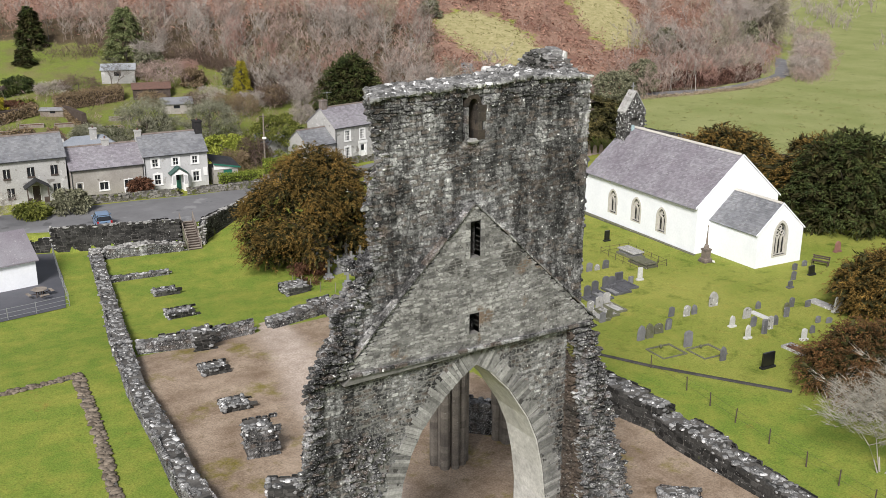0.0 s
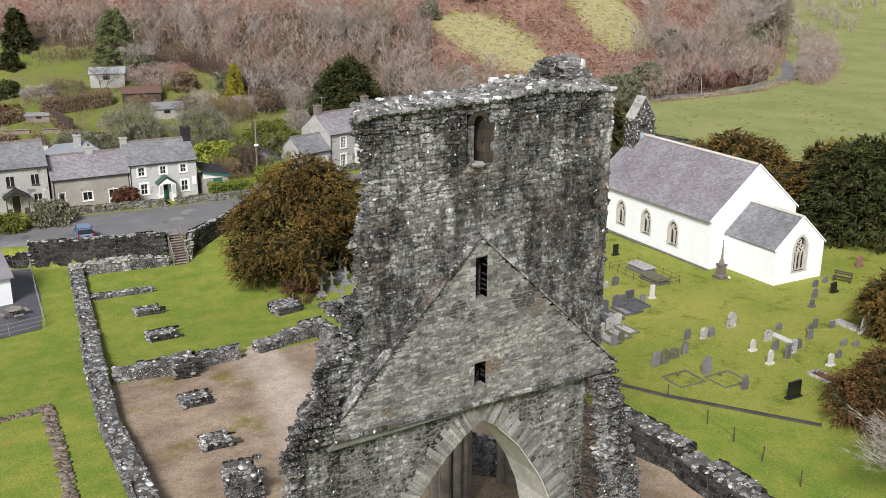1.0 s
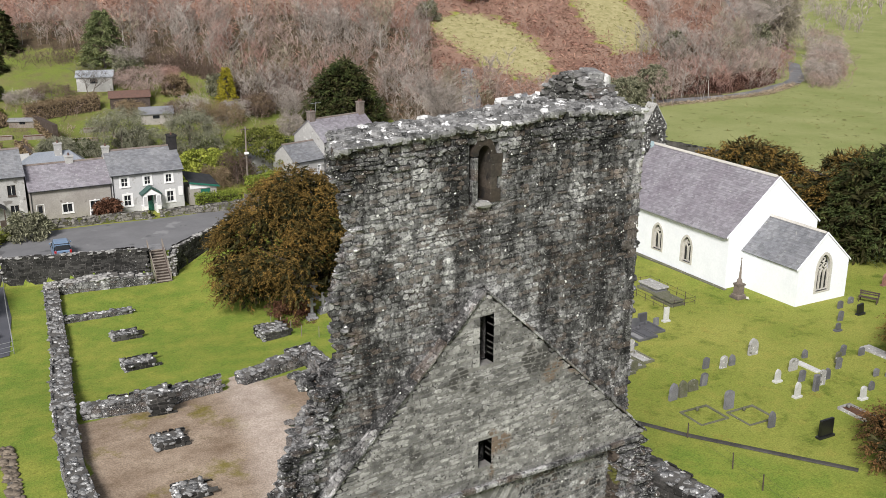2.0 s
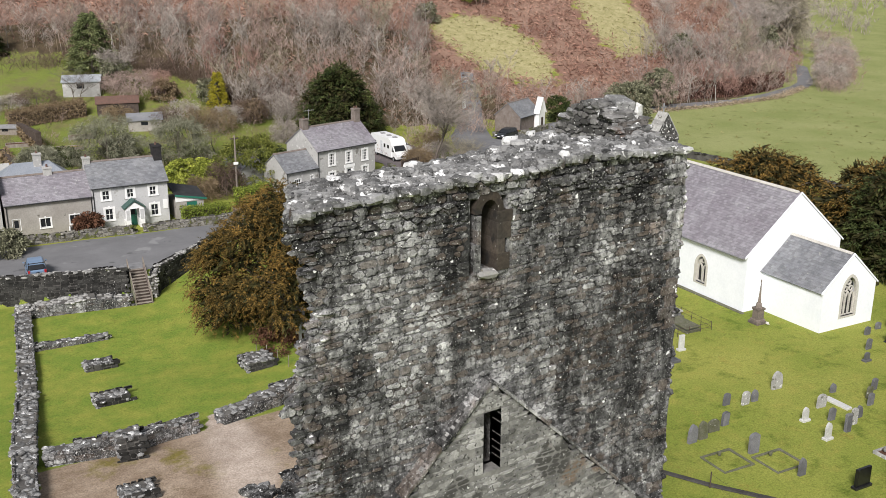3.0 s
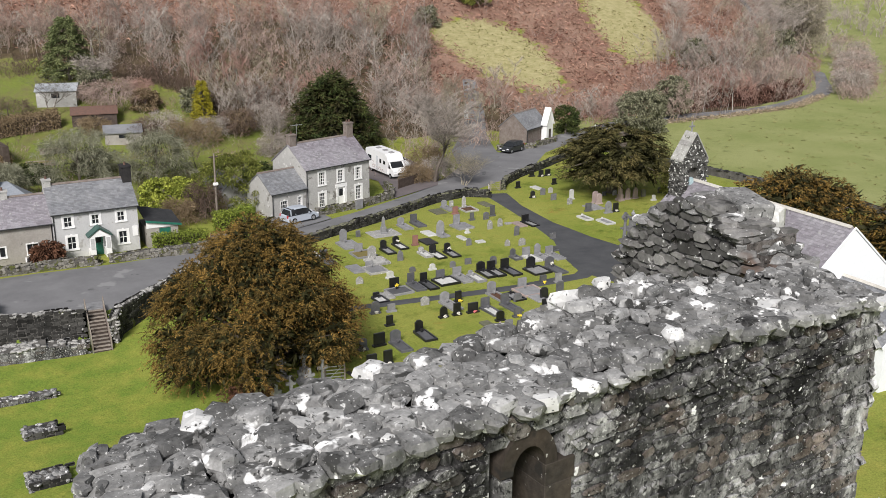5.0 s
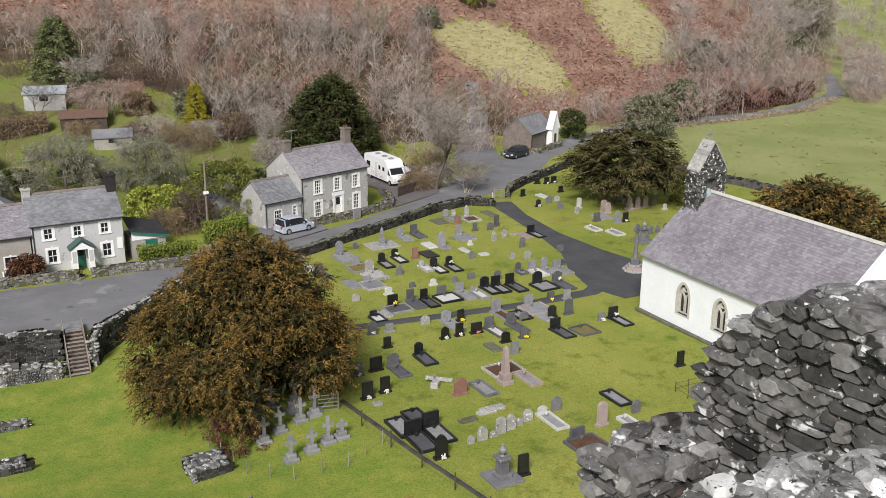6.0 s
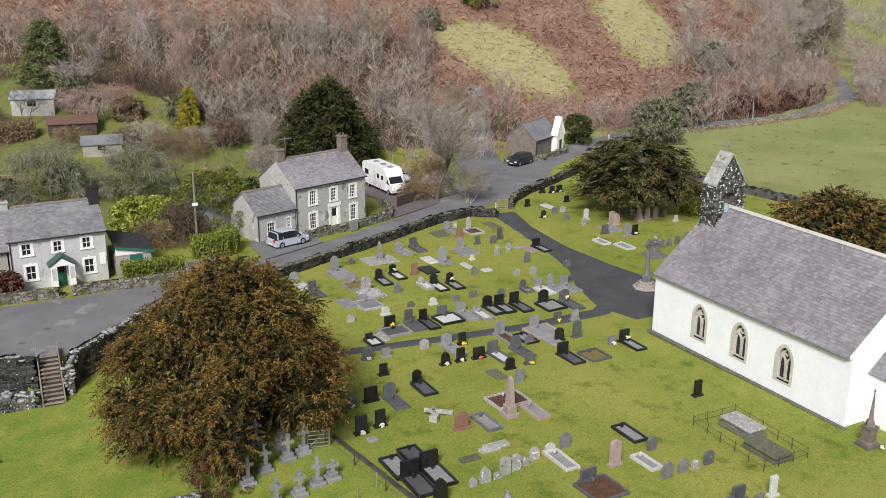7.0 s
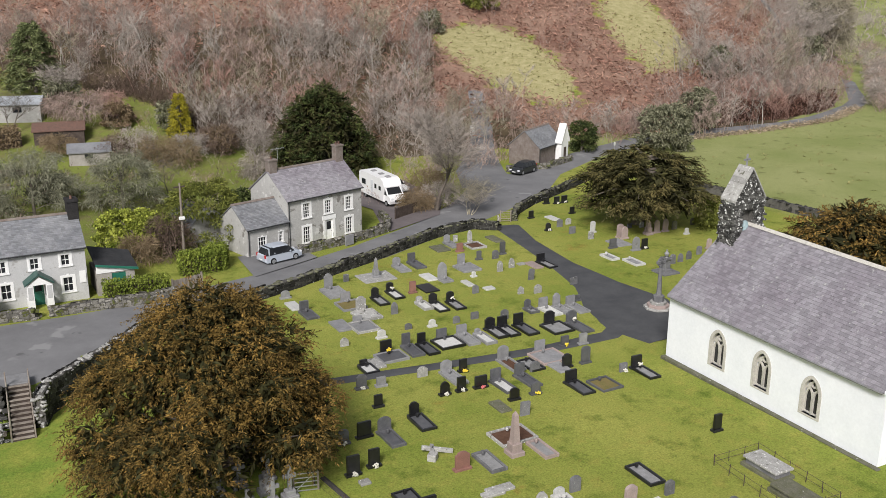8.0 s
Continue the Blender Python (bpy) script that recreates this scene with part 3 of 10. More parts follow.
def in_poly(x, y, pts):
    hit, j = False, len(pts) - 1
    for i in range(len(pts)):
        (xi, yi), (xj, yj) = pts[i], pts[j]
        if (yi > y) != (yj > y) and x < (xj - xi) * (y - yi) / (yj - yi) + xi:
            hit = not hit
        j = i
    return hit


EARTH = [[(14.6, 24), (15.2, 46), (17.9, 67.4), (28.0, 67.6), (28.6, 70.0), (30.2, 69.6), (30.8, 67.6), (35, 67.5), (36, 56), (38, 46), (41.2, 44), (41.6, 24)]]
PASTURE = [[(122, 189), (117.6, 176), (121, 165), (126, 157), (131, 155.5), (134, 164), (138, 174), (140, 183), (136, 192)], [(159, 182), (152, 172), (153.4, 164), (164, 167), (175, 181), (176, 196), (167, 198)]]


def in_pasture(x, y):
    """Rough pasture, with ragged edges."""
    a = x + 5 * noise.noise((x * 0.11, y * 0.11, 1)) + 2.5 * noise.noise((x * 0.4, y * 0.4, 2))
    b = y + 5 * noise.noise((x * 0.11, y * 0.11, 5)) + 2.5 * noise.noise((x * 0.4, y * 0.4, 6))
    return any(in_poly(a, b, q) for q in PASTURE)


def pasture_share(x, y):
    """How much of the ground about a place is rough pasture."""
    return sum(in_pasture(x + a, y + b) for a, b in ((0, 0), (3.5, 0), (-3.5, 0), (0, 3.5), (0, -3.5), (1.8, 1.8), (-1.8, -1.8))) / 7


def in_wood(x, y):
    """How thickly the leafless wood stands at a place."""
    r, f = across(x, y)
    d = hill_depth(x, y)
    if d < -7 or in_pasture(x, y):
        return 0.0
    if 116 < x < 143 and y < 163 and d > -5:
        return 0.12
    if r < -4:
        if f < lerp_at(r, [(-60, 187), (-52, 183), (-40, 181), (-37, 173), (-27, 174), (-24, 176), (-16, 175)]):
            return 0.0
        return 1.0 if f < 216 + 0.28 * (r + 20) else 0.2
    if r < 16:
        return 0.9 if d < 8 else 0.12
    if r < 44:
        return 0.75 if d < 9 else 0.07
    if r < 74:
        return 0.95 if d < 22 else 0.4
    return 0.5


def build_ground():
    xs = steps((-1500, -200, 130), (-200, -20, 12), (-20, 8, 2), (8, 50, 0.6), (50, 116, 1.2), (116, 220, 2.5), (220, 460, 12), (460, 2200, 140)) + [2200]
    ys = steps((-900, -60, 120), (-60, 20, 8), (20, 70, 0.6), (70, 108, 0.7), (108, 150, 1.0), (150, 230, 2.0), (230, 460, 10), (460, 2400, 140)) + [2400]
    verts = [(x, y, gz(x, y)) for y in ys for x in xs]
    w, h = len(xs), len(ys)
    i = np.arange((w - 1) * (h - 1))
    a = (i // (w - 1)) * w + i % (w - 1)
    ob = soup("ground", verts, np.stack([a, a + 1, a + w + 1, a + w], 1), ground_material(), smooth=True)
    cover = np.zeros((len(verts), 4), dtype=np.float32)
    litter_shade = np.zeros(len(verts), dtype=np.float32)
    mown = np.array([(1 - sst(-3.0, 1.5, v[0] - lerp_at(v[1], [(20, 60), (38, 53.4), (50, 46.6), (79, 44.9)]))) * (1 - sst(101, 104, v[1])) for v in verts], dtype=np.float32) * 0.85
    plot = np.array([0.8 * (v[1] > 122.5 and across(v[0], v[1])[0] < -14 and in_wood(v[0], v[1]) < 0.5 and across(v[0], v[1])[1] < 192) for v in verts], dtype=np.float32)
    for k, (x, y, z) in enumerate(verts):
        r, f = across(x, y)
        d = hill_depth(x, y)
        if 8 < x < 50 and 20 < y < 75:
            cover[k, 0] = any(in_poly(x, y, q) for q in EARTH)
        if d > -6:
            green = pasture_share(x, y)
            garden = r < -26 and f < 190 and in_wood(x, y) < 0.5
            cover[k, 1] = 0 if garden else sst(-4, 3, d) * (1 - green)
            cover[k, 2] = green
            # Dense wood: litter with shade in its colour; gardens get only thin patches.
            litter_shade[k] = 0.95 if in_wood(x, y) > 0.7 else 0.12 if garden else 0.2 if in_wood(x, y) > 0.3 else 0.0
        if r < -14 and y > 127 and litter_shade[k] == 0:
            litter_shade[k] = 0.15
        cover[k, 3] = sst(112, 116, x) * sst(6, 12, r) * (1 - sst(-4, 2, d))
    att = ob.data.color_attributes.new("cover", "FLOAT_COLOR", "POINT")
    att.data.foreach_set("color", cover.ravel())
    lit = ob.data.attributes.new("litter_shade", "FLOAT", "POINT")
    lit.data.foreach_set("value", litter_shade)
    trail = np.zeros(len(verts), dtype=np.float32)
    way = [(29.4, 70), (28.4, 64), (26.6, 57), (25.0, 50), (23.6, 43), (22.4, 36), (21.6, 26)]
    for k, (x, y, z) in enumerate(verts):
        if 16 < x < 36 and 24 < y < 71:
            mid_x = lerp_at(-y, [(-b, a) for a, b in way])
            trail[k] = 0.95 * (1 - sst(0.5, 2.6 + 1.2 * noise.noise((x * 0.3, y * 0.3, 7)), abs(x - mid_x)))
    ob.data.attributes.new("trail", "FLOAT", "POINT").data.foreach_set("value", trail)
    ob.data.attributes.new("garden", "FLOAT", "POINT").data.foreach_set("value", plot)
    ob.data.attributes.new("mown", "FLOAT", "POINT").data.foreach_set("value", mown)
    return tagged(ob, "short damp grass with worn bare earth among ruined walls and a bracken hillside beyond", "ground", kind="structure")


ground = build_ground()


def strip(name, mat, pts, label, category, up=0.05, kind="structure", thick=0.0):
    """A road laid over the ground: rows of (x, y, half width)."""
    v, f, row = [], [], []
    for (x0, y0, w0), (x1, y1, w1) in zip(pts, pts[1:]):
        k = max(1, int(math.hypot(x1 - x0, y1 - y0) / 1.2))
        row += [(x0 + (x1 - x0) * i / k, y0 + (y1 - y0) * i / k, w0 + (w1 - w0) * i / k) for i in range(k)]
    row.append(pts[-1])
    n = 6
    for i, (x, y, w) in enumerate(row):
        xa, ya, _ = row[max(0, i - 2)]
        xb, yb, _ = row[min(len(row) - 1, i + 2)]
        d = math.hypot(xb - xa, yb - ya) or 1
        nx, ny = -(yb - ya) / d, (xb - xa) / d
        for j in range(n + 1):
            s = (2 * j / n - 1) * w
            v.append((x + nx * s, y + ny * s, gz(x + nx * s, y + ny * s) + up - (0.06 if j in (0, n) else 0)))
        if i:
            f += [(b, b + 1, b + n + 2, b + n + 1) for b in range((i - 1) * (n + 1), (i - 1) * (n + 1) + n)]
    return tagged(soup(name, v, [q[::-1] for q in f], mat, smooth=True), label, category, kind=kind)


def sheet(name, mat, poly, label, category, up=0.04, step=0.8):
    """A paved area: the cells of a grid inside a polygon, cut to it."""
    bm = bmesh.new()
    vs = [bm.verts.new((x, y, 0)) for x, y in poly]
    bm.faces.new(vs)
    x0, x1 = min(p[0] for p in poly), max(p[0] for p in poly)
    y0, y1 = min(p[1] for p in poly), max(p[1] for p in poly)
    for lo, hi, n in ((x0, x1, (1, 0, 0)), (y0, y1, (0, 1, 0))):
        for t in np.arange(lo + step, hi, step * 1.7):
            bmesh.ops.bisect_plane(bm, geom=bm.verts[:] + bm.edges[:] + bm.faces[:], plane_co=Vector(n) * float(t), plane_no=n)
    for q in bm.verts:
        q.co.z = gz(q.co.x, q.co.y) + up
    bmesh.ops.recalc_face_normals(bm, faces=bm.faces[:])
    if sum(q.normal.z for q in bm.faces) < 0:
        bmesh.ops.reverse_faces(bm, faces=bm.faces[:])
    me = bpy.data.meshes.new(name)
    bm.to_mesh(me)
    bm.free()
    me.materials.append(mat)
    return tagged(new(name, me), label, category, kind="structure")


strip("road", ASPHALT, [(-40, 120, 3), (5, 112, 3.2), (22, 107.3, 5.7), (32, 105.6, 7.0), (40, 107.0, 4.9), (46, 108.9, 2.9), (50, 109.8, 2.6), (58, 111.4, 2.5), (68, 114.6, 2.5), (78, 118.6, 2.7), (86, 123, 3.5), (95, 129, 5.0), (104, 134, 2.6), (116, 139.5, 2.2), (128, 142.6, 1.9)], "worn grey asphalt village lane beside stone walls", "road")
strip("road_junction", ASPHALT, [(93, 130, 3.6), (97, 138, 3.2), (104, 148, 2.0), (110, 156, 1.6), (117, 168, 1.2)], "grey asphalt side road climbing beside a bus stop sign", "road", 0.06)
strip("lane", ASPHALT, [(128, 142.6, 1.9), (137, 141.5, 1.6), (150, 142, 1.5), (162, 142.2, 1.5), (172, 143.8, 1.5), (181, 146.4, 1.6), (190, 149.6, 1.8), (197, 153.4, 1.8), (204, 158.8, 1.8), (211, 164.8, 1.8), (220, 172.5, 1.8), (231, 181.5, 1.8), (241, 190.4, 1.8), (248, 198, 1.8), (256, 212, 1.8)], "narrow wet country lane winding beside a hedge", "road")
strip("hill_track", ASPHALT, [(206.5, 171, 1.2), (210, 177, 1.5), (213, 183, 1.6), (216, 189, 1.7), (218.5, 196, 1.7), (222, 206, 1.7), (228, 218, 1.7)], "pale track climbing through the leafless wood", "road")
strip("churchyard_path", ASPHALT_DARK, [(84.2, 115.4, 1.5), (82.3, 109.5, 1.1), (80.6, 102, 1.3), (79.5, 96, 2.2), (78.4, 91.2, 3.9), (76.2, 86.5, 3.6), (76.0, 83.5, 2.5)], "dark tarmac path through the churchyard to the church", "path", 0.05)
strip("churchyard_side_path", ASPHALT_DARK, [(76.5, 88.4, 1.0), (72.3, 86.4, 0.75), (66, 87.0, 0.6), (58, 88.4, 0.55), (48, 90.4, 0.55)], "narrow tarmac path between rows of graves", "path", 0.07)
sheet("driveway", PLUMTAR, [(72.6, 119.3), (80.5, 122.2), (84.5, 128), (86, 139), (79, 142), (74.5, 136), (75.5, 128), (73.5, 123)], "plum-grey tarmac driveway beside the stone house", "driveway", 0.09)
sheet("lay_by", ASPHALT, [(55.2, 112.6), (62.5, 115.2), (62.3, 119.6), (56.2, 119.0)], "grey tarmac parking strip beside the house", "road", 0.10)
sheet("terrace", ASPHALT_WET, [(8, 83.2), (17.4, 84.6), (19.2, 93), (20.2, 101.4), (17.2, 102.2), (16.5, 96.5), (15.5, 95.3), (8, 93)], "wet blue-grey tarmac yard beside the white hall", "yard", 0.05)

# ---- the abbey tower ----
TX0, TX1, TY0, TY1 = 16.6, 27.0, 30.0, 31.2


def tower_top(x):
    return lerp_at(x, [(16.4, 24.2), (17.2, 24.45), (20.5, 24.55), (22.2, 24.54), (23.2, 24.68), (24.4, 24.64), (25.6, 24.54), (27.1, 24.46)])


def tower_left(z):
    return lerp_at(z, [(13, 14.4), (15, 14.9), (15.6, 15.5), (16.5, 15.4), (17.2, 16.1), (18.4, 16.7), (19.4, 16.75), (20.5, 16.55), (21.1, 16.8), (22.3, 17.12), (23.3, 17.0), (23.9, 16.62), (24.6, 16.65)]) + 0.12 * noise.noise((z * 1.7, 0, 9))


ARCH = [(25.42, 0.0), (25.42, 5.8), (25.2, 7.4), (24.85, 8.9), (24.3, 10.15), (23.25, 11.75), (22.3, 12.75), (21.5, 13.3), (20.75, 12.85), (20.0, 12.25), (18.95, 11.1), (18.4, 10.1), (18.05, 9.0), (17.85, 7.8), (17.75, 6.0), (17.75, 0.0)]
GABLE = [(15.3, 14.3), (27.6, 13.9), (27.4, 14.2), (21.25, 20.0), (21.05, 20.0), (15.3, 14.75)]
SLOTS = [(20.75, 22.45, 21.7, 24.05), (20.95, 17.95, 21.42, 19.4), (20.95, 14.8, 21.42, 15.65)]


def solid_core(geo, outline, y0, y1, openings, xs, zs):
    """The core of a wall, in blocks between the given lines, wherever the outline holds and no opening is."""
    for a, b in zip(xs, xs[1:]):
        for c, d in zip(zs, zs[1:]):
            mx, mz = (a + b) / 2, (c + d) / 2
            if outline(mx, mz) and not any(q[0] < mx < q[2] and q[1] < mz < q[3] for q in openings):
                geo.box(a, y0, c, b, y1, d)


def tower():
    rng = random.Random(11)
    t = thing("abbey_tower", 21.8, 30.6, 0.8, 0, "tall ruined grey rubble abbey tower with a pointed crossing arch", "tower")
    t.matrix_basis = Matrix()
    in_arch = lambda x, z: in_poly(x, z, ARCH)
    in_gable = lambda x, z: in_poly(x, z, GABLE)
    body = lambda x, z: tower_left(z) < x < TX1 - 0.42 and z < tower_top(x) - 0.1
    lower = lambda x, z: 15.2 < x < 27.6 and z < 14.1
    # core walls, in thin upright slices so that the arch and openings go right through
    core = Geo()
    zs = [13.9, 14.8, 15.65, 17.95, 19.4, 20.6, 21.6, 22.45, 24.05]
    xs = sorted([17.9, 18.9, 19.7, 20.75, 20.95, 21.42, 21.7, 23, 24.5, 26, 26.84])
    solid_core(core, lambda x, z: True, TY0 + 0.022, TY1 - 0.05, SLOTS, xs, zs)
    for a, b in zip(xs, xs[1:]):
        core.box(a, TY0 + 0.03, 24.05, b, TY1 - 0.05, min(tower_top(a), tower_top(b)) - 0.16)
    for z in np.arange(13.9, 24.0, 0.5):
        xl = tower_left(z + 0.25) + 0.16
        core.prism([(xl, TY0 + 0.02), (17.9, TY0 + 0.02), (17.9, TY1 - 0.06), (xl + 0.62, TY1 - 0.06)], z, z + 0.5, "xy")
    tagged(core.make("wall_core", MORTAR_STAINED, t, "dark recessed mortar"), kind="stuff")
    low = Geo()
    half = [p for p in ARCH if p[0] >= 21.5]
    low.prism(half + [(21.5, 14.0), (27.6, 14.0), (27.6, 0.0)], TY0 + 0.0, 32.3)
    half = [p for p in ARCH if p[0] <= 21.5]
    low.prism([(15.95, 0.0), (15.95, 14.0), (21.5, 14.0)] + half, TY0 + 0.0, 32.3)
    low.make("arch_wall_core", MORTAR_PALE, t, "pale mortared wall round the arch")
    low = Geo()
    low.prism([(14.3, TY0), (15.948, TY0), (15.948, 32.3), (15.6, 32.3)], 0.0, 14.0, "xy")
    low.make("arch_wall_end", MORTAR_STAINED, t, "dark broken end of the wall")
    gab = Geo()
    gab.prism([(15.4, 14.0), (27.3, 14.0), (21.42, 19.75), (21.42, 14.8), (20.95, 14.8), (20.95, 15.65), (21.42, 15.65), (21.42, 17.95), (20.95, 17.95), (20.95, 19.4), (21.37, 19.4), (21.3, 19.85), (21.0, 19.85)], TY0 - 0.292, TY0 + 0.1)
    gab.make("gable_core", MORTAR_PALE, t, "pale gable mortar")
    # Near-black sheets added to stand in for the shade deep in the slots.
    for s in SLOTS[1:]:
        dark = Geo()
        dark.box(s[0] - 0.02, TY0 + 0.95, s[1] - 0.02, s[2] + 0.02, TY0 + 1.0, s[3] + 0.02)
        dark.make("slot_back", STONE_DARK, t, "near-black sheet standing in for slot shade")
    # faces of stone
    g1 = Geo()
    holds = lambda s, z: body(15 + s, z) and not in_gable(15 + s, z) and not any(q[0] - 0.12 < 15 + s < q[2] + 0.12 and q[1] - 0.02 < z < q[3] + 0.1 for q in SLOTS[:1])
    high = lambda x: tower_top(x) - 0.75 + 0.3 * noise.noise((x * 0.8, 3, 0))
    rubble_face(g1, rng, (14.0, TY0), (1, 0), (0, -1), 13.2, 14.6, 24.6, lambda s, z: holds(s - 1, z) and z < high(14 + s), (0.07, 0.16), (0.12, 0.42), (-0.006, 0.016))
    gu = Geo()
    rubble_face(gu, rng, (15.0, TY0 + 0.01), (1, 0), (0, -1), 12.2, 23.2, 25.2, lambda s, z: holds(s, z) and z >= high(15 + s) - 0.06, (0.1, 0.2), (0.14, 0.42), (0.02, 0.1))
    split_stones(gu, 18, set(range(300)), "stone", STONE_UPPER, t, 13)
    n1 = len(g1.v) // 18
    near = set()
    for i in range(n1):
        x = sum(p[0] for p in g1.v[i * 18:i * 18 + 18]) / 18
        z = sum(p[2] for p in g1.v[i * 18:i * 18 + 18]) / 18
        if 22.0 < z and 19.5 < x < 23 and len(near) < 140:
            near.add(i)
    split_stones(g1, 18, near, "stone", STONE, t, 13)
    g2 = Geo()
    rubble_face(g2, rng, (15.0, TY0 - 0.3), (1, 0), (0, -1), 12.7, 14.05, 20.0, lambda s, z: in_gable(15 + s, z) and not any(q[0] - 0.22 < 15 + s < q[2] + 0.22 and q[1] - 0.06 < z < q[3] + 0.06 for q in SLOTS[1:]), (0.08, 0.14), (0.16, 0.46), (-0.002, 0.016))
    tagged(g2.make("gable_rubble", STONE_GABLE, t, "pale coursed gable rubble"), kind="stuff")
    for x0, z0, x1, z1 in SLOTS[1:]:
        for xa, xb in ((x0 - 0.21, x0 + 0.0), (x1 - 0.0, x1 + 0.21)):
            z = z0
            while z < z1 - 0.05:
                d = min(rng.uniform(0.16, 0.32), z1 - z)
                jm = Geo()
                jm.box(xa, TY0 - 0.312, z + 0.006, xb, TY0 + 0.06, z + d - 0.006, 0.008)
                jm.make("slot_jamb", STONE_GABLE, t)
                z += d
    g3 = Geo()
    near_arch = [(21.5 + (x - 21.5) * 1.15, z * 1.045) for x, z in ARCH]
    torn = lambda x, z: z < 11.6 + 0.4 * noise.noise((x * 1.5, z, 4)) and 15.5 + 0.4 * noise.noise((z * 1.3, 2, 6)) < x < 17.4 + 0.4 * noise.noise((z * 1.1, 9, 6)) - 0.12 * (11.6 - z)
    rubble_face(g3, rng, (13.9, TY0), (1, 0), (0, -1), 13.6, 0.6, 14.2, lambda s, z: not in_poly(13.9 + s, z, near_arch) and not torn(13.9 + s, z) and 13.9 + s > 14.0 + 0.3 * noise.noise((z * 1.6, 5, 1)), (0.09, 0.16), (0.16, 0.46), (0.0, 0.022))
    hole = Geo()
    for _ in range(900):
        x, z = rng.uniform(15, 18), rng.uniform(4, 12)
        if torn(x, z) and not in_poly(x, z, near_arch):
            hole.rock((x, TY0 + rng.uniform(-0.06, 0.06), z), (rng.uniform(0.12, 0.3), 0.3, rng.uniform(0.08, 0.18)), rng, 0.25, rng.uniform(-0.4, 0.4))
    tagged(hole.make("torn_facing", STONE_RAGGED, t, "loose core stones where the facing fell away"), kind="stuff")
    lip = Geo()
    x = 14.0
    while x < 15.9:
        w = rng.uniform(0.25, 0.45)
        lip.box(x, TY0 - 0.14, 11.2, x + w - 0.015, TY0 + 0.05, 11.32, 0.02)
        x += w
    tagged(lip.make("offset_course", STONE_ARCH, t, "thin projecting course"), kind="stuff")
    tagged(g3.make("arch_wall_rubble", STONE_ARCH, t, "grey coursed rubble round the arch"), kind="stuff")
    # sides and back, seen past the corners
    g4 = Geo()
    rubble_face(g4, rng, (TX1 - 0.15, TY0), (0, 1), (1, 0), 1.2, 12.5, 24.2, lambda s, z: True, (0.12, 0.22), (0.2, 0.5), (0.0, 0.02))
    rubble_face(g4, rng, (TX0, TY1), (1, 0), (0, 1), 9.5, 22.0, 25.0, lambda s, z: TX0 + s > 17.6 and z < tower_top(TX0 + s) and not (20.7 < TX0 + s < 21.75 and 22.4 < z < 24.1))
    tagged(g4.make("side_rubble", STONE, t), kind="stuff")
    # squared corner stones, long and short by turns
    z, turn = 14.1, 0
    while z < 24.2:
        d = rng.uniform(0.17, 0.34)
        w, l = ((0.5, 0.28), (0.3, 0.52))[turn % 2]
        q = Geo()
        q.box(TX1 - 0.12 - w - rng.uniform(0, 0.12), TY0 - 0.03 - rng.uniform(0, 0.015), z + 0.006, TX1 - 0.12 + rng.uniform(-0.02, 0.025), TY0 + l, min(z + d, 24.3) - 0.006, 0.022)
        q.make("quoin", STONE, t)
        z, turn = z + d, turn + 1
    # broken left edge and the lumps along it
    g5 = Geo()
    z = 14.2
    while z < 24.4:
        for _ in range(10):
            y = rng.uniform(TY0 + 0.05, TY1)
            x = tower_left(z) + rng.uniform(0.1, 0.42) + 0.55 * (y - TY0)
            g5.rock((x, y, z + rng.uniform(-0.1, 0.1)), (rng.uniform(0.14, 0.44), rng.uniform(0.16, 0.4), rng.uniform(0.07, 0.17)), rng, rz=rng.uniform(-0.3, 0.3))
        z += 0.16
    tagged(g5.make("broken_edge", STONE, t, "ragged broken stones"), kind="stuff")
    # loose capping stones, each its own piece; fill between
    fill = Geo()
    caps = 0
    x = TX0 + 0.1
    while x < TX1 - 0.16:
        dx = rng.uniform(0.16, 0.4)
        y = TY0 - 0.04
        while y < TY1 + 0.1:
            dy = rng.uniform(0.16, 0.38)
            big = rng.random() < 0.3
            zz = tower_top(x) - 0.07 + (0.07 if big else 0.0) * rng.random() + lerp_at(x, [(22.0, 0.12), (22.8, 0.26), (23.8, 0.24), (24.6, 0.08), (25.2, 0.0)]) * (y - TY0) / 1.2
            if x < 16.75 + 0.5 * (y - TY0):
                y += dy * 0.82
                continue
            s = (dx * rng.uniform(0.85, 1.25), dy * rng.uniform(0.9, 1.25), rng.uniform(0.13, 0.22))
            if caps < 290:
                p = Geo()
                p.rock((x + rng.uniform(-0.05, 0.05), y + rng.uniform(-0.05, 0.05), zz), s, rng, 0.2, rng.uniform(-0.5, 0.5))
                p.make("capping_stone", STONE_TOP, t)
                caps += 1
            else:
                fill.rock((x, y, zz), s, rng, 0.2, rng.uniform(-0.5, 0.5))
            y += dy * 0.82
        x += dx * 0.85
    for _ in range(420):
        x, y = rng.uniform(TX0 + 0.1, TX1 - 0.1), rng.uniform(TY0 - 0.02, TY1)
        x = max(x, 16.78 + 0.5 * (y - TY0))
        fill.rock((x, y, tower_top(x) + rng.uniform(-0.14, 0.0) + 0.1 * (y - TY0)), (rng.uniform(0.08, 0.2), rng.uniform(0.08, 0.2), rng.uniform(0.06, 0.16)), rng)
    tagged(fill.make("rubble_fill", STONE_TOP, t), kind="stuff")
    # broken side wall running back from the corner, highest at its front, and a stub of the back wall
    back_top = lambda y: lerp_at(y, [(31.0, 24.5), (31.45, 24.6), (31.75, 25.05), (32.3, 25.26), (32.9, 25.2), (33.3, 24.9), (33.7, 24.5), (34.0, 24.15)])
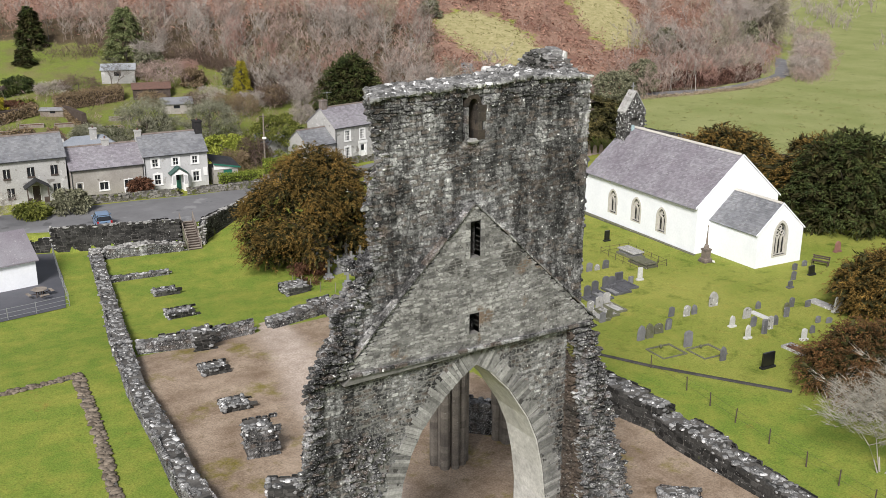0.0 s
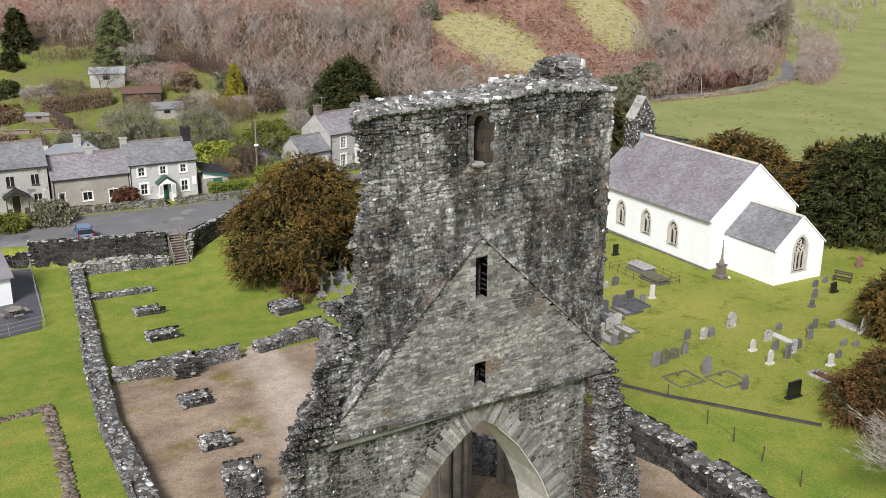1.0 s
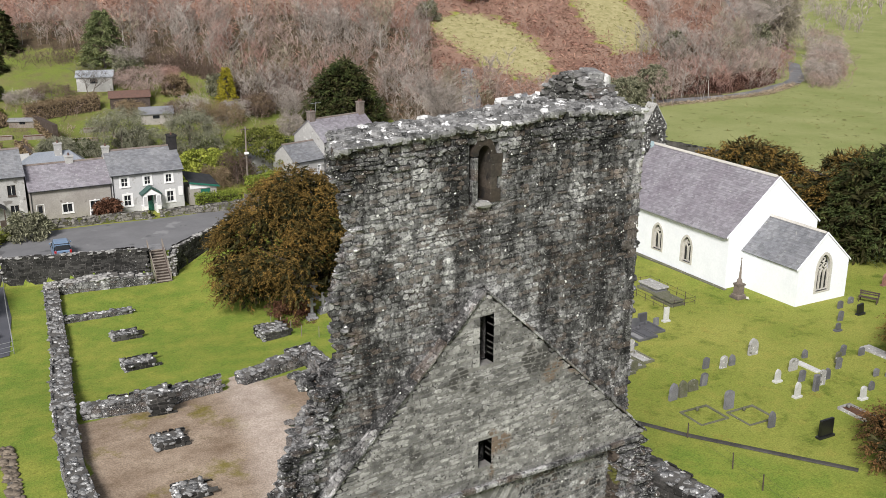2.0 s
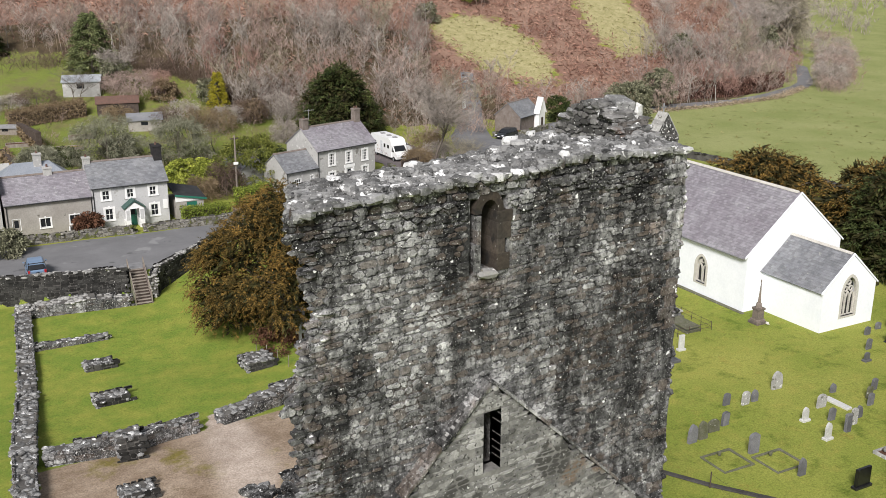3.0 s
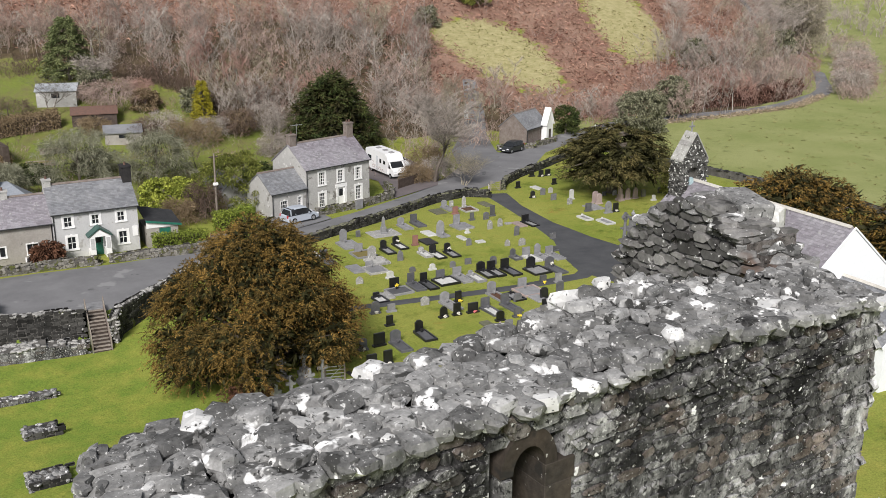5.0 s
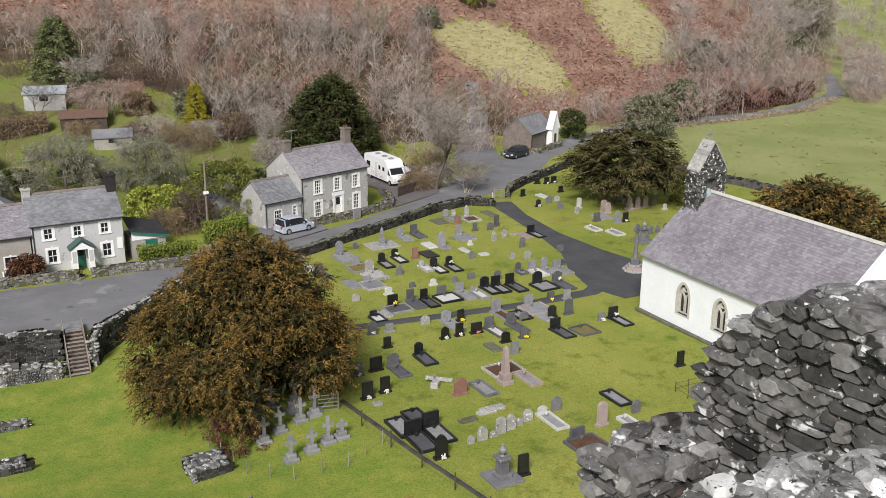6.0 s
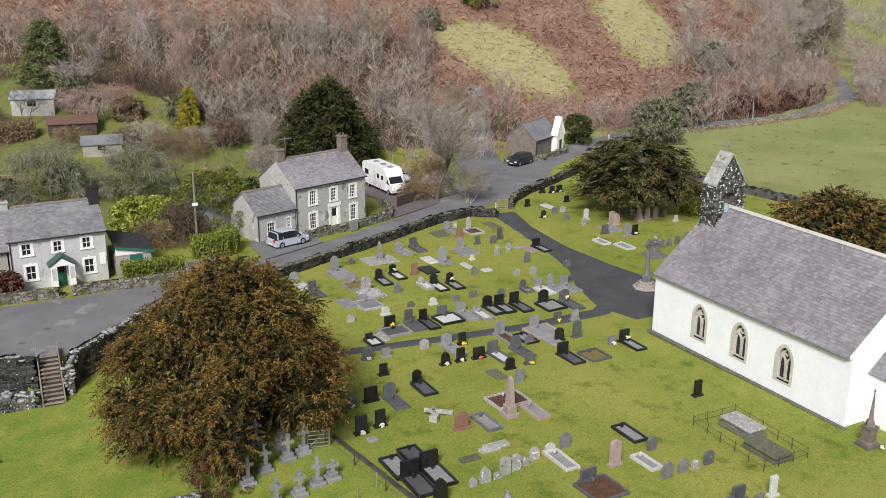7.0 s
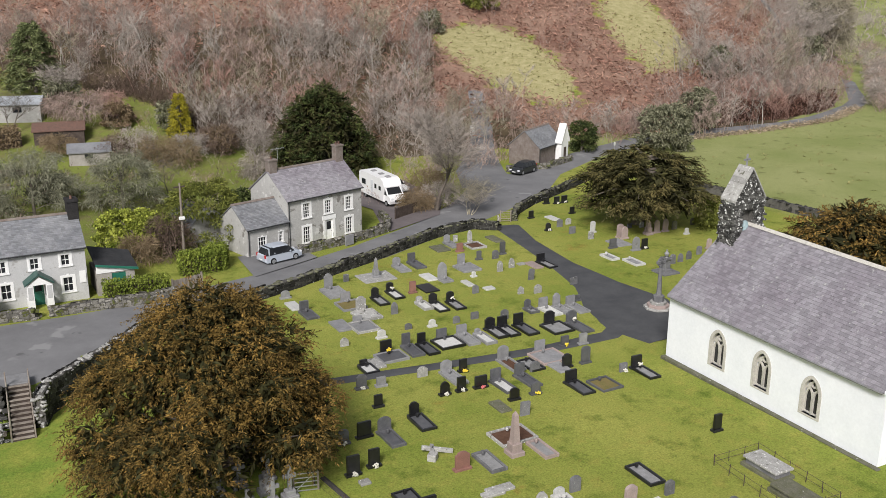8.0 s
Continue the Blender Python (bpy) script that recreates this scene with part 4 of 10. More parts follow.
    back = Geo()
    for ya in np.arange(31.1, 33.7, 0.4):
        back.box(26.12, ya, 13.9, 27.06, ya + 0.4, back_top(ya + 0.2) - 0.12)
    back.box(24.95, 33.7, 13.9, 26.9, 34.4, 23.15)
    tagged(back.make("return_wall_core", MORTAR_STAINED, t), kind="stuff")
    g6 = Geo()
    rubble_face(g6, rng, (26.1, 33.95), (0, -1), (-1, 0), 2.85, 20.5, 25.4, lambda s, z: z < back_top(33.95 - s) - 0.02, (0.07, 0.16), (0.14, 0.46), (0.0, 0.09))
    rubble_face(g6, rng, (27.08, 31.2), (0, 1), (1, 0), 2.75, 18, 25.4, lambda s, z: z < back_top(31.2 + s) - 0.02, (0.09, 0.2), (0.16, 0.46), (0.0, 0.06))
    rubble_face(g6, rng, (24.9, 33.67), (1, 0), (0, -1), 1.25, 20.5, 23.25, lambda s, z: True, (0.08, 0.16), (0.14, 0.4), (0.0, 0.08))
    rubble_face(g6, rng, (24.92, 34.4), (0, -1), (-1, 0), 0.75, 20.5, 23.25, lambda s, z: True, (0.08, 0.16), (0.14, 0.4), (0.0, 0.08))
    rubble_face(g6, rng, (26.1, 31.62), (1, 0), (0, -1), 1.0, 24.4, 25.3, lambda s, z: z < 24.98, (0.08, 0.15), (0.14, 0.4), (0.0, 0.08))
    tagged(g6.make("return_wall_rubble", STONE_TURRET, t), kind="stuff")
    for i in range(170):
        y = rng.uniform(31.1, 33.9)
        x = rng.uniform(26.1, 27.05)
        if i % 5 == 0:
            x, y = rng.uniform(24.9, 26.7), rng.uniform(33.7, 34.4)
        zz = (back_top(y) if x > 26.05 and y < 33.92 and i % 5 else 23.3 + 0.1 * noise.noise((x * 2, y * 2, 1))) - rng.uniform(0.04, 0.16)
        p = Geo()
        p.rock((x, y, zz), (rng.uniform(0.18, 0.5), rng.uniform(0.18, 0.4), rng.uniform(0.1, 0.18)), rng, 0.2, rng.uniform(-0.6, 0.6))
        p.make("turret_stone", STONE_TOP if i % 3 == 0 else STONE_TURRET, t)
    p = Geo()
    p.box(-0.42, -0.26, -0.1, 0.42, 0.26, 0.1, 0.04, pose(26.75, 32.2, 25.2, 3, -4, 70))
    p.make("turret_slab", STONE_TOP, t, "flat grey slab on the highest point")
    p = Geo()
    p.rock((27.0, 31.85, 25.0), (0.34, 0.3, 0.4), rng, 0.15, 0.3)
    p.make("turret_stone", G_WHITE, t, "stone white with lichen")
    # lancet with its dressed surround
    lan = Geo()
    for s in (-1, 1):
        z = 22.45
        while z < 23.7:
            d = rng.uniform(0.22, 0.42)
            xa = 21.22 + s * 0.205
            xb = xa + s * (rng.uniform(0.2, 0.42) if s > 0 else rng.uniform(0.08, 0.18))
            jm = Geo()
            jm.box(min(xa, xb), TY0 - 0.015, z, max(xa, xb), TY1 - 0.06, min(z + d, 23.738) - 0.003, 0.008)
            jm.make("jamb_stone", DRESSED if s > 0 else STONE_UPPER, t, "brown dressed jamb stone" if s > 0 else "")
            z += d
    arc = lambda r: [(21.22 + r * math.cos(a), 23.74 + 1.3 * r * math.sin(a)) for a in np.linspace(0, math.pi, 11)]
    lan.band(arc(0.36), arc(0.205), TY0 - 0.015, TY0 + 0.9)
    lan.make("lancet_head", DRESSED, t, "brown dressed sandstone lancet head")
    sill = Geo()
    sill.rock((21.15, TY0 + 0.05, 22.43), (0.5, 0.36, 0.2), rng, 0.25, 0.0)
    sill.make("lancet_sill", G_OLD, t, "lichen-white sill stone")
    # arch ring of thin voussoirs, and its reveal
    ring = [p for p in ARCH if p[1] > 5.0]
    pts = []
    for (xa, za), (xb, zb) in zip(ring, ring[1:]):
        k = max(1, int(math.hypot(xb - xa, zb - za) / 0.13))
        pts += [(xa + (xb - xa) * i / k, za + (zb - za) * i / k) for i in range(k)]
    v = Geo()
    for (xa, za), (xb, zb) in zip(pts, pts[1:]):
        dx, dz = xb - xa, zb - za
        d = math.hypot(dx, dz)
        nx, nz = dz / d, -dx / d
        if (xa - 21.5) * nx + (za - 7) * nz < 0:
            nx, nz = -nx, -nz
        e = rng.uniform(0.62, 0.95)
        k = rng.uniform(0.90, 0.97)
        xb, zb = xa + dx * k, za + dz * k
        v.prism([(xa, za), (xb, zb), (xb + nx * e, zb + nz * e), (xa + nx * e, za + nz * e)], TY0 - rng.uniform(0.02, 0.06), TY0 + 0.2)
    tagged(v.make("arch_ring", ARCHSTONE, t, "thin pale arch stones on edge"), kind="stuff")
    # Right reveal only: the light falling on it is put into its pale colour.
    rev = Geo()
    inner = [(21.5 + (x - 21.5) * 0.985, z * 0.995) for x, z in ARCH if x > 21.5]
    rev.band([p for p in ARCH if p[0] > 21.5], inner, TY0 + 0.03, 32.2)
    rev.make("arch_reveal", ARCHPALE, t, "arch reveal with its light put into a pale colour")
    # coping of the old roof line and the ledge at its foot
    cop = Geo()
    for (xa, za), (xb, zb) in (((15.5, 14.75), (21.1, 20.05)), ((21.2, 20.05), (27.5, 14.1))):
        k = int(math.hypot(xb - xa, zb - za) / 0.42)
        for i in range(k):
            a, b = i / k, (i + 0.94) / k
            x0, z0, x1, z1 = xa + (xb - xa) * a, za + (zb - za) * a, xa + (xb - xa) * b, za + (zb - za) * b
            e = rng.uniform(-0.02, 0.03)
            cop.prism([(x0, z0 + e), (x1, z1 + e), (x1, z1 + 0.085 + e), (x0, z0 + 0.085 + e)], TY0 - 0.36 - rng.uniform(0, 0.05), TY0 + 0.02)
    tagged(cop.make("roof_crease_coping", STONE_ARCH, t, "sloping coping stones"), kind="stuff")
    led = Geo()
    x = 15.6
    while x < 27.2:
        w = rng.uniform(0.3, 0.6)
        zz = 14.3 - (x - 17.5) * 0.035
        led.box(x, TY0 - 0.42, zz - 0.06, x + w - 0.015, TY0, zz + 0.06, 0.02)
        x += w
    tagged(led.make("string_course", STONE_ARCH, t, "projecting string course"), kind="stuff")
    # stubs of the vanished transept walls, torn off towards the front
    for side in (0, 1):
        core2, lump = Geo(), Geo()
        if side:
            profile = lambda z: (26.3, lerp_at(z, [(0, 30.0), (5, 29.2), (9, 28.3), (12, 27.9), (14, 27.4)]), lerp_at(z, [(0, 27.4), (5, 28.4), (10, 29.1), (13.6, 29.7)]), 13.8)
        else:
            profile = lambda z: (lerp_at(z, [(0, 13.6), (10.3, 13.75), (12, 13.95), (14, 14.15), (15.1, 14.5), (15.6, 15.3), (16.5, 15.1), (17.2, 15.9), (18.4, 16.5)]), lerp_at(z, [(0, 14.3), (14, 14.6), (15, 15.6), (18.4, 16.9)]), lerp_at(z, [(0, 29.9), (13.9, 29.9), (14.3, 29.55), (18.4, 29.95)]), 18.2)
        z = 0.3
        while z < profile(z)[3]:
            xa, xb, yf, top = profile(z)
            bulge = 0.2 * noise.noise((z * 0.9, side * 7, 2.0)) + 0.2 * noise.noise((z * 2.1, side * 7, 5.0))
            xa, xb = (xa + bulge, xb) if not side else (xa, xb + bulge)
            yf += (0.3 if side else 0.12) * noise.noise((z * 0.9, side * 3, 8.0))
            sl = 0.0 if side else 0.55 * (32.0 - yf)
            core2.prism([(xa + 0.2, yf + 0.14), (xb - 0.12, yf + 0.14), (max(xb - 0.12, xa + 0.4 + sl), 32.0), (xa + 0.2 + sl, 32.0)], z, z + 0.3, "xy")
            wide_ = max(0.3, xb - xa)
            for _ in range(int((11 * wide_ + 5) * (0.5 if z < 5 else 1.0))):
                lump.rock((rng.uniform(xa, xb), yf + rng.uniform(-0.02, 0.26), z + rng.uniform(0, 0.3)), (rng.uniform(0.1, 0.38), rng.uniform(0.14, 0.36), rng.uniform(0.06, 0.15)), rng, 0.25, rng.uniform(-0.5, 0.5))
            for _ in range(17):
                edge = xb if side else xa
                if z < 5 and rng.random() < 0.6:
                    continue
                yy = rng.uniform(yf, 31.8)
                edge += 0.0 if side else 0.55 * (yy - yf)
                lump.rock((edge + (rng.uniform(-0.2, 0.14) if side else rng.uniform(0.0, 0.3)), yy, z + rng.uniform(0, 0.3)), (rng.uniform(0.12, 0.42), rng.uniform(0.14, 0.4), rng.uniform(0.06, 0.15)), rng, 0.25, rng.uniform(-0.5, 0.5))
            z += 0.3
        for _ in range(60):
            xa, xb, yf, top = profile(profile(99)[3] - 0.2)
            lump.rock((rng.uniform(xa, xb), rng.uniform(yf, 31.5), top - rng.uniform(0.0, 0.3)), (rng.uniform(0.15, 0.4), rng.uniform(0.15, 0.4), rng.uniform(0.1, 0.2)), rng, 0.25)
        tagged(core2.make("transept_stub_core", MORTAR_STAINED, t), kind="stuff")
        tagged(lump.make("transept_stub_rubble", STONE_RAGGED if side else STONE_TORN, t, "broken dark rubble stub"), kind="stuff")
    red = Geo()
    rubble_face(red, rng, (26.28, 30.0), (0, -1), (-1, 0), 2.2, 2.0, 13.8, lambda s, z: 30.0 - s > lerp_at(z, [(0, 27.4), (5, 28.4), (10, 29.1), (13.6, 29.7)]) + 0.05, (0.08, 0.16), (0.12, 0.36), (0.0, 0.07))
    tagged(red.make("torn_wall_face", REDCORE, t, "brown torn wall face"), kind="stuff")
    return t


tower()


# ---- the church ----
def pointed(cx, z0, w, h, k=6):
    """A lancet outline from the sill up: straight jambs and two arcs that meet in a point."""
    hw, spring = w / 2, z0 + h * 0.56
    rise = z0 + h - spring
    pts = [(cx + hw, z0), (cx + hw, spring)]
    for i in range(1, k):
        a = i / k
        pts.append((cx + hw * math.cos(a * math.pi / 2) ** 1.25, spring + rise * math.sin(a * math.pi / 2) ** 0.92))
    pts.append((cx, z0 + h))
    return pts + [(2 * cx - x, z) for x, z in reversed(pts[:-1])]


def slate_roof(parent, x0, x1, y0, y1, z0, z1, mat, rows=26, seed=0, along="y", over=0.0):
    """One slope of slates: from the eaves (x0, z0) to the ridge (x1, z1), running along y. Each slate a lapped sheet."""
    rng = random.Random(seed)
    deck = Geo()
    nx, nz = -(z1 - z0), (x1 - x0)
    d = math.hypot(nx, nz)
    nx, nz = nx / d, nz / d
    if nz < 0:
        nx, nz = -nx, -nz
    P = lambda t, y, e: (x0 + (x1 - x0) * t + nx * e, y, z0 + (z1 - z0) * t + nz * e)
    deck.add([P(0, y0, 0), P(0, y1, 0), P(1, y1, 0), P(1, y0, 0), P(0, y0, -0.08), P(0, y1, -0.08), P(1, y1, -0.08), P(1, y0, -0.08)], [(0, 1, 2, 3), (7, 6, 5, 4), (0, 4, 5, 1), (2, 6, 7, 3), (1, 5, 6, 2), (0, 3, 7, 4)])
    for r in range(rows):
        t0, t1 = r / rows, min(1, (r + 1.12) / rows)
        y = y0 - (0.15 if r % 2 else 0)
        while y < y1:
            w = rng.uniform(0.26, 0.36)
            a, b = max(y, y0), min(y + w - 0.012, y1)
            if b - a > 0.03:
                e0, e1 = 0.035 + rng.uniform(-0.006, 0.01), 0.012
                deck.add([P(t0, a, e0), P(t0, b, e0), P(t1, b, e1), P(t1, a, e1), P(t0, a, 0.002), P(t0, b, 0.002)], [(0, 1, 2, 3), (0, 4, 5, 1)])
            y += w
    ob = deck.make("roof_slope", mat, parent)
    return ob


def church():
    c = thing("church", 71.45, 63.6, 0.0, -4.3, "whitewashed stone church with purple slate roof and lancet windows", "church")
    W, L, E, R = 10.7, 17.6, 4.5, 9.05
    z0 = -0.6
    # nave: four walls with their openings
    wins = [(12.75, 0.95, 1.25, 2.45), (8.9, 0.95, 1.25, 2.45), (5.0, 0.85, 1.25, 2.4)]
    y = 0.0
    for cy, zz, w, h in sorted(wins):
        for ya, yb, za, zb in ((y, cy - w / 2, z0, E), (cy - w / 2, cy + w / 2, z0, zz)):
            g = Geo()
            g.box(0, ya, za, 0.7, yb, zb)
            g.make("wall", WHITEWASH, c)
        out = pointed(cy, zz, w, h)
        m = len(out) // 2
        for piece in (out[1:m + 1] + [(cy, E), (cy + w / 2, E)], out[m:-1] + [(cy - w / 2, E), (cy, E)]):
            g = Geo()
            g.prism(piece, 0, 0.7, "yz")
            g.make("wall", WHITEWASH, c)
        y = cy + w / 2
    g = Geo()
    g.box(0, y, z0, 0.7, L, E)
    g.make("wall", WHITEWASH, c)
    w2 = Geo()
    w2.box(W - 0.7, 0, z0, W, L, E)
    w2.make("wall", WHITEWASH, c)
    for ya, yb in ((0.002, 0.7), (L - 0.7, L - 0.002)):
        g = Geo()
        g.prism([(0.003, z0), (W - 0.003, z0), (W - 0.003, E + 0.06), (W / 2, R - 0.04), (0.003, E + 0.06)], ya, yb)
        g.make("gable_wall", WHITEWASH, c)
    cop = Geo()
    for s in (0, 1):
        xa, xb = (-0.28, W / 2) if not s else (W + 0.28, W / 2)
        cop.prism([(xa, E - 0.14), (xb, R + 0.02), (xb, R + 0.17), (xa, E + 0.02)], -0.07, 0.018)
    cop.make("gable_coping", WHITEWASH, c, "white gable verge")
    slate_roof(c, -0.3, W / 2, 0.02, L - 0.02, E - 0.08, R + 0.06, SLATE, 30, 1)
    slate_roof(c, W + 0.3, W / 2, 0.02, L - 0.02, E - 0.08, R + 0.06, SLATE, 30, 2)
    rd = Geo()
    y = 0.3
    while y < L - 0.3:
        rd.prism([(W / 2 - 0.2, R + 0.02), (W / 2 + 0.2, R + 0.02), (W / 2, R + 0.2)], y, min(y + 0.43, L - 0.3))
        y += 0.45
    rd.make("ridge_tiles", TRACERY, c, "pale ridge tiles")
    gut = Geo()
    gut.tube((-0.34, 0.1, E - 0.12), (-0.34, L - 0.1, E - 0.12), 0.06, k=6)
    gut.make("gutter", G_GREY, c)
    base = Geo()
    base.box(-0.4, -0.3, -0.5, -0.03, L + 0.1, -0.08, 0.03)
    base.make("drain_kerb", G_MOSS, c, "dark gravel drain along the wall foot")
    for cy, zz, w, h in wins:
        win = Geo()
        outer, inner = pointed(cy, zz - 0.12, w + 0.32, h + 0.26), pointed(cy, zz, w - 0.12, h - 0.08)
        win.band(outer, inner, -0.035, 0.18, "yz", True)
        f = win.make("window", TRACERY, c, "pale limestone pointed window frame")
        tr = Geo()
        tr.box(0.16, cy - 0.06, zz, 0.28, cy + 0.06, zz + h * 0.6)
        for s in (-1, 1):
            o, i_ = pointed(cy + s * w * 0.235, zz + 0.04, w * 0.43, h * 0.68), pointed(cy + s * w * 0.235, zz + 0.1, w * 0.33, h * 0.60)
            tr.band(o, i_, 0.16, 0.28, "yz", True)
        ring = lambda r: [(cy + r * math.cos(a), zz + h * 0.80 + r * 1.15 * math.sin(a)) for a in np.linspace(0, 6.2832, 13)[:-1]]
        tr.band(ring(0.2), ring(0.13), 0.16, 0.28, "yz", True)
        tr.prism([(cy - w * 0.48, zz + h * 0.62), (cy - 0.18, zz + h * 0.72), (cy - 0.02, zz + h * 0.9), (cy - w * 0.3, zz + h * 0.8)], 0.17, 0.27, "yz")
        tr.prism([(cy + w * 0.48, zz + h * 0.62), (cy + 0.18, zz + h * 0.72), (cy + 0.02, zz + h * 0.9), (cy + w * 0.3, zz + h * 0.8)], 0.17, 0.27, "yz")
        tr.make("tracery", TRACERY, f)
        gl = Geo()
        gl.prism(pointed(cy, zz, w - 0.14, h - 0.1), 0.30, 0.33, "yz")
        gl.make("pane", LEADED, f, "dark leaded glass")
    # chancel
    cx0, cx1, cl, ce, cr = 1.75, 7.65, -6.15, 3.15, 5.75
    mid = (cx0 + cx1) / 2
    for xa in (cx0, cx1 - 0.6):
        g = Geo()
        g.box(xa, cl + 0.6, z0, xa + 0.6, 0.0, ce)
        g.make("chancel_wall", WHITEWASH, c)
    east = Geo()
    ww, wz, wh = 1.55, 0.85, 3.2
    out = pointed(mid, wz, ww, wh)
    hr = out[:len(out) // 2 + 1]
    east.prism([(mid, z0), (cx1, z0), (cx1, ce + 0.02), (mid, cr - 0.05)] + list(reversed(hr)) + [(mid, wz)], cl, cl + 0.6)
    hl = out[len(out) // 2:]
    east.prism([(mid, z0), (mid, wz)] + list(reversed(hl)) + [(mid, cr - 0.05), (cx0, ce + 0.02), (cx0, z0)], cl, cl + 0.6)
    east.make("chancel_gable", WHITEWASH, c)
    for s, (xa, xb) in enumerate(((cx0 - 0.2, mid), (cx1 + 0.2, mid))):
        slate_roof(c, xa, xb, cl + 0.03, -0.02, ce - 0.06, cr + 0.06, SLATE_GREY, 18, 5 + s)
    cop = Geo()
    for xa in (cx0 - 0.2, cx1 + 0.2):
        cop.prism([(xa, ce - 0.12), (mid, cr + 0.0), (mid, cr + 0.16), (xa, ce + 0.02)], cl - 0.06, cl + 0.028)
    cop.make("gable_coping", WHITEWASH, c, "white gable verge")
    rd = Geo()
    rd.prism([(mid - 0.18, cr + 0.02), (mid + 0.18, cr + 0.02), (mid, cr + 0.18)], cl + 0.15, -0.01)
    rd.make("ridge_tiles", TRACERY, c, "pale ridge tiles")
    win = Geo()
    win.band(pointed(mid, wz - 0.15, ww + 0.4, wh + 0.32), pointed(mid, wz, ww - 0.1, wh - 0.08), cl - 0.035, cl + 0.2, "xz", True)
    f = win.make("east_window", TRACERY, c, "pale limestone three-light window frame")
    tr = Geo()
    for s in (-1, 0, 1):
        tr.band(pointed(mid + s * 0.48, wz + 0.02, 0.5, wh * 0.60), pointed(mid + s * 0.48, wz + 0.08, 0.36, wh * 0.53), cl + 0.12, cl + 0.24, "xz", True)
    for px, pz, rr in ((-0.28, 2.15, 0.24), (0.28, 2.15, 0.24), (0, 2.65, 0.24)):
        ring = lambda r: [(mid + px + r * math.cos(a), wz + pz + r * math.sin(a)) for a in np.linspace(0, 6.2832, 13)[:-1]]
        tr.band(ring(rr), ring(rr - 0.08), cl + 0.12, cl + 0.24, "xz", True)
    tr.make("tracery", TRACERY, f)
    gl = Geo()
    gl.prism(pointed(mid, wz, ww - 0.12, wh - 0.1), cl + 0.27, cl + 0.3)
    gl.make("pane", LEADED, f, "dark leaded glass")
    # bellcote on the far gable, dark stone below and lichened weathering above
    bx, by, hw, hd = W / 2 - 0.25, L - 0.9, 1.35, 0.6
    zb, ze, zt = R - 2.9, R + 1.75, R + 3.95
    b = Geo()
    b.box(bx - hw + 0.05, by - hd + 0.05, zb, bx - 0.5, by + hd - 0.05, ze)
    b.box(bx + 0.5, by - hd + 0.05, zb, bx + hw - 0.05, by + hd - 0.05, ze)
    b.box(bx - 0.5, by - hd + 0.05, R + 1.1, bx + 0.5, by + hd - 0.05, ze)
    b.box(bx - 0.5, by - 0.1, zb, bx + 0.5, by + 0.1, R + 1.1)
    b.prism([(bx - hw + 0.05, ze), (bx + hw - 0.05, ze), (bx, zt - 0.08)], by - hd + 0.05, by + hd - 0.05)
    bell = b.make("bellcote", MORTAR, c, "dark rubble bellcote with white lichen")
    rng = random.Random(5)
    bell_mat = surf("bellcote_rubble", (0.05, 0.05, 0.048), (0.13, 0.128, 0.12), 1.2, 9.0, 0.9, 0.6, 0.6, [((0.7, 0.7, 0.68), 4.0, 0.57)], grainy=0.5)
    st = Geo()
    shape = lambda s, z: (z < ze or abs(s - hw) < hw * (zt - z) / (zt - ze)) and not (abs(s - hw) < 0.5 and z < R + 1.1)
    rubble_face(st, rng, (bx - hw, by - hd), (1, 0), (0, -1), 2 * hw, zb, zt, shape, (0.12, 0.24), (0.14, 0.42), (0.02, 0.07))
    rubble_face(st, rng, (bx + hw, by + hd), (-1, 0), (0, 1), 2 * hw, zb, zt, shape, (0.12, 0.24), (0.14, 0.42), (0.02, 0.07))
    for sx in (-1, 1):
        rubble_face(st, rng, (bx + sx * hw, by - hd), (0, 1), (sx, 0), 2 * hd, zb, ze, lambda s, z: True, (0.12, 0.24), (0.14, 0.42), (0.02, 0.07))
    tagged(st.make("bellcote_stonework", bell_mat, bell, "black and white lichened rubble"), kind="stuff")
    for sx in (-1, 1):
        for i in range(6):
            k0, k1 = i / 6, (i + 0.95) / 6
            g = Geo()
            xa, xb = bx + sx * (hw + 0.1) * (1 - k0), bx + sx * (hw + 0.1) * (1 - k1)
            za, zc = ze + (zt - ze) * k0, ze + (zt - ze) * k1
            g.prism([(xa, za), (xb, zc), (xb, zc + 0.16), (xa, za + 0.16)], by - hd - 0.08, by + hd + 0.08)
            g.make("coping_stone", G_OLD, bell, "lichen-white coping stone")
    ba = Geo()
    ba.turn([(0.34, R - 0.4), (0.3, R - 0.1), (0.2, R + 0.2), (0.08, R + 0.3)], 12, Matrix.Translation((bx, by - 0.35, 0)))
    ba.make("bell", surf("verdigris_bronze", (0.32, 0.42, 0.45), (0.22, 0.3, 0.32), 4.0, 20.0, 0.6, 0.2), bell, "blue-green bronze bell")
    cr_ = Geo()
    cr_.box(bx - 0.06, by - 0.05, zt, bx + 0.06, by + 0.05, zt + 0.95, 0.01)
    cr_.box(bx - 0.28, by - 0.05, zt + 0.5, bx + 0.28, by + 0.05, zt + 0.62, 0.01)
    cr_.make("cross_finial", G_GREY, bell)
    return c


church()


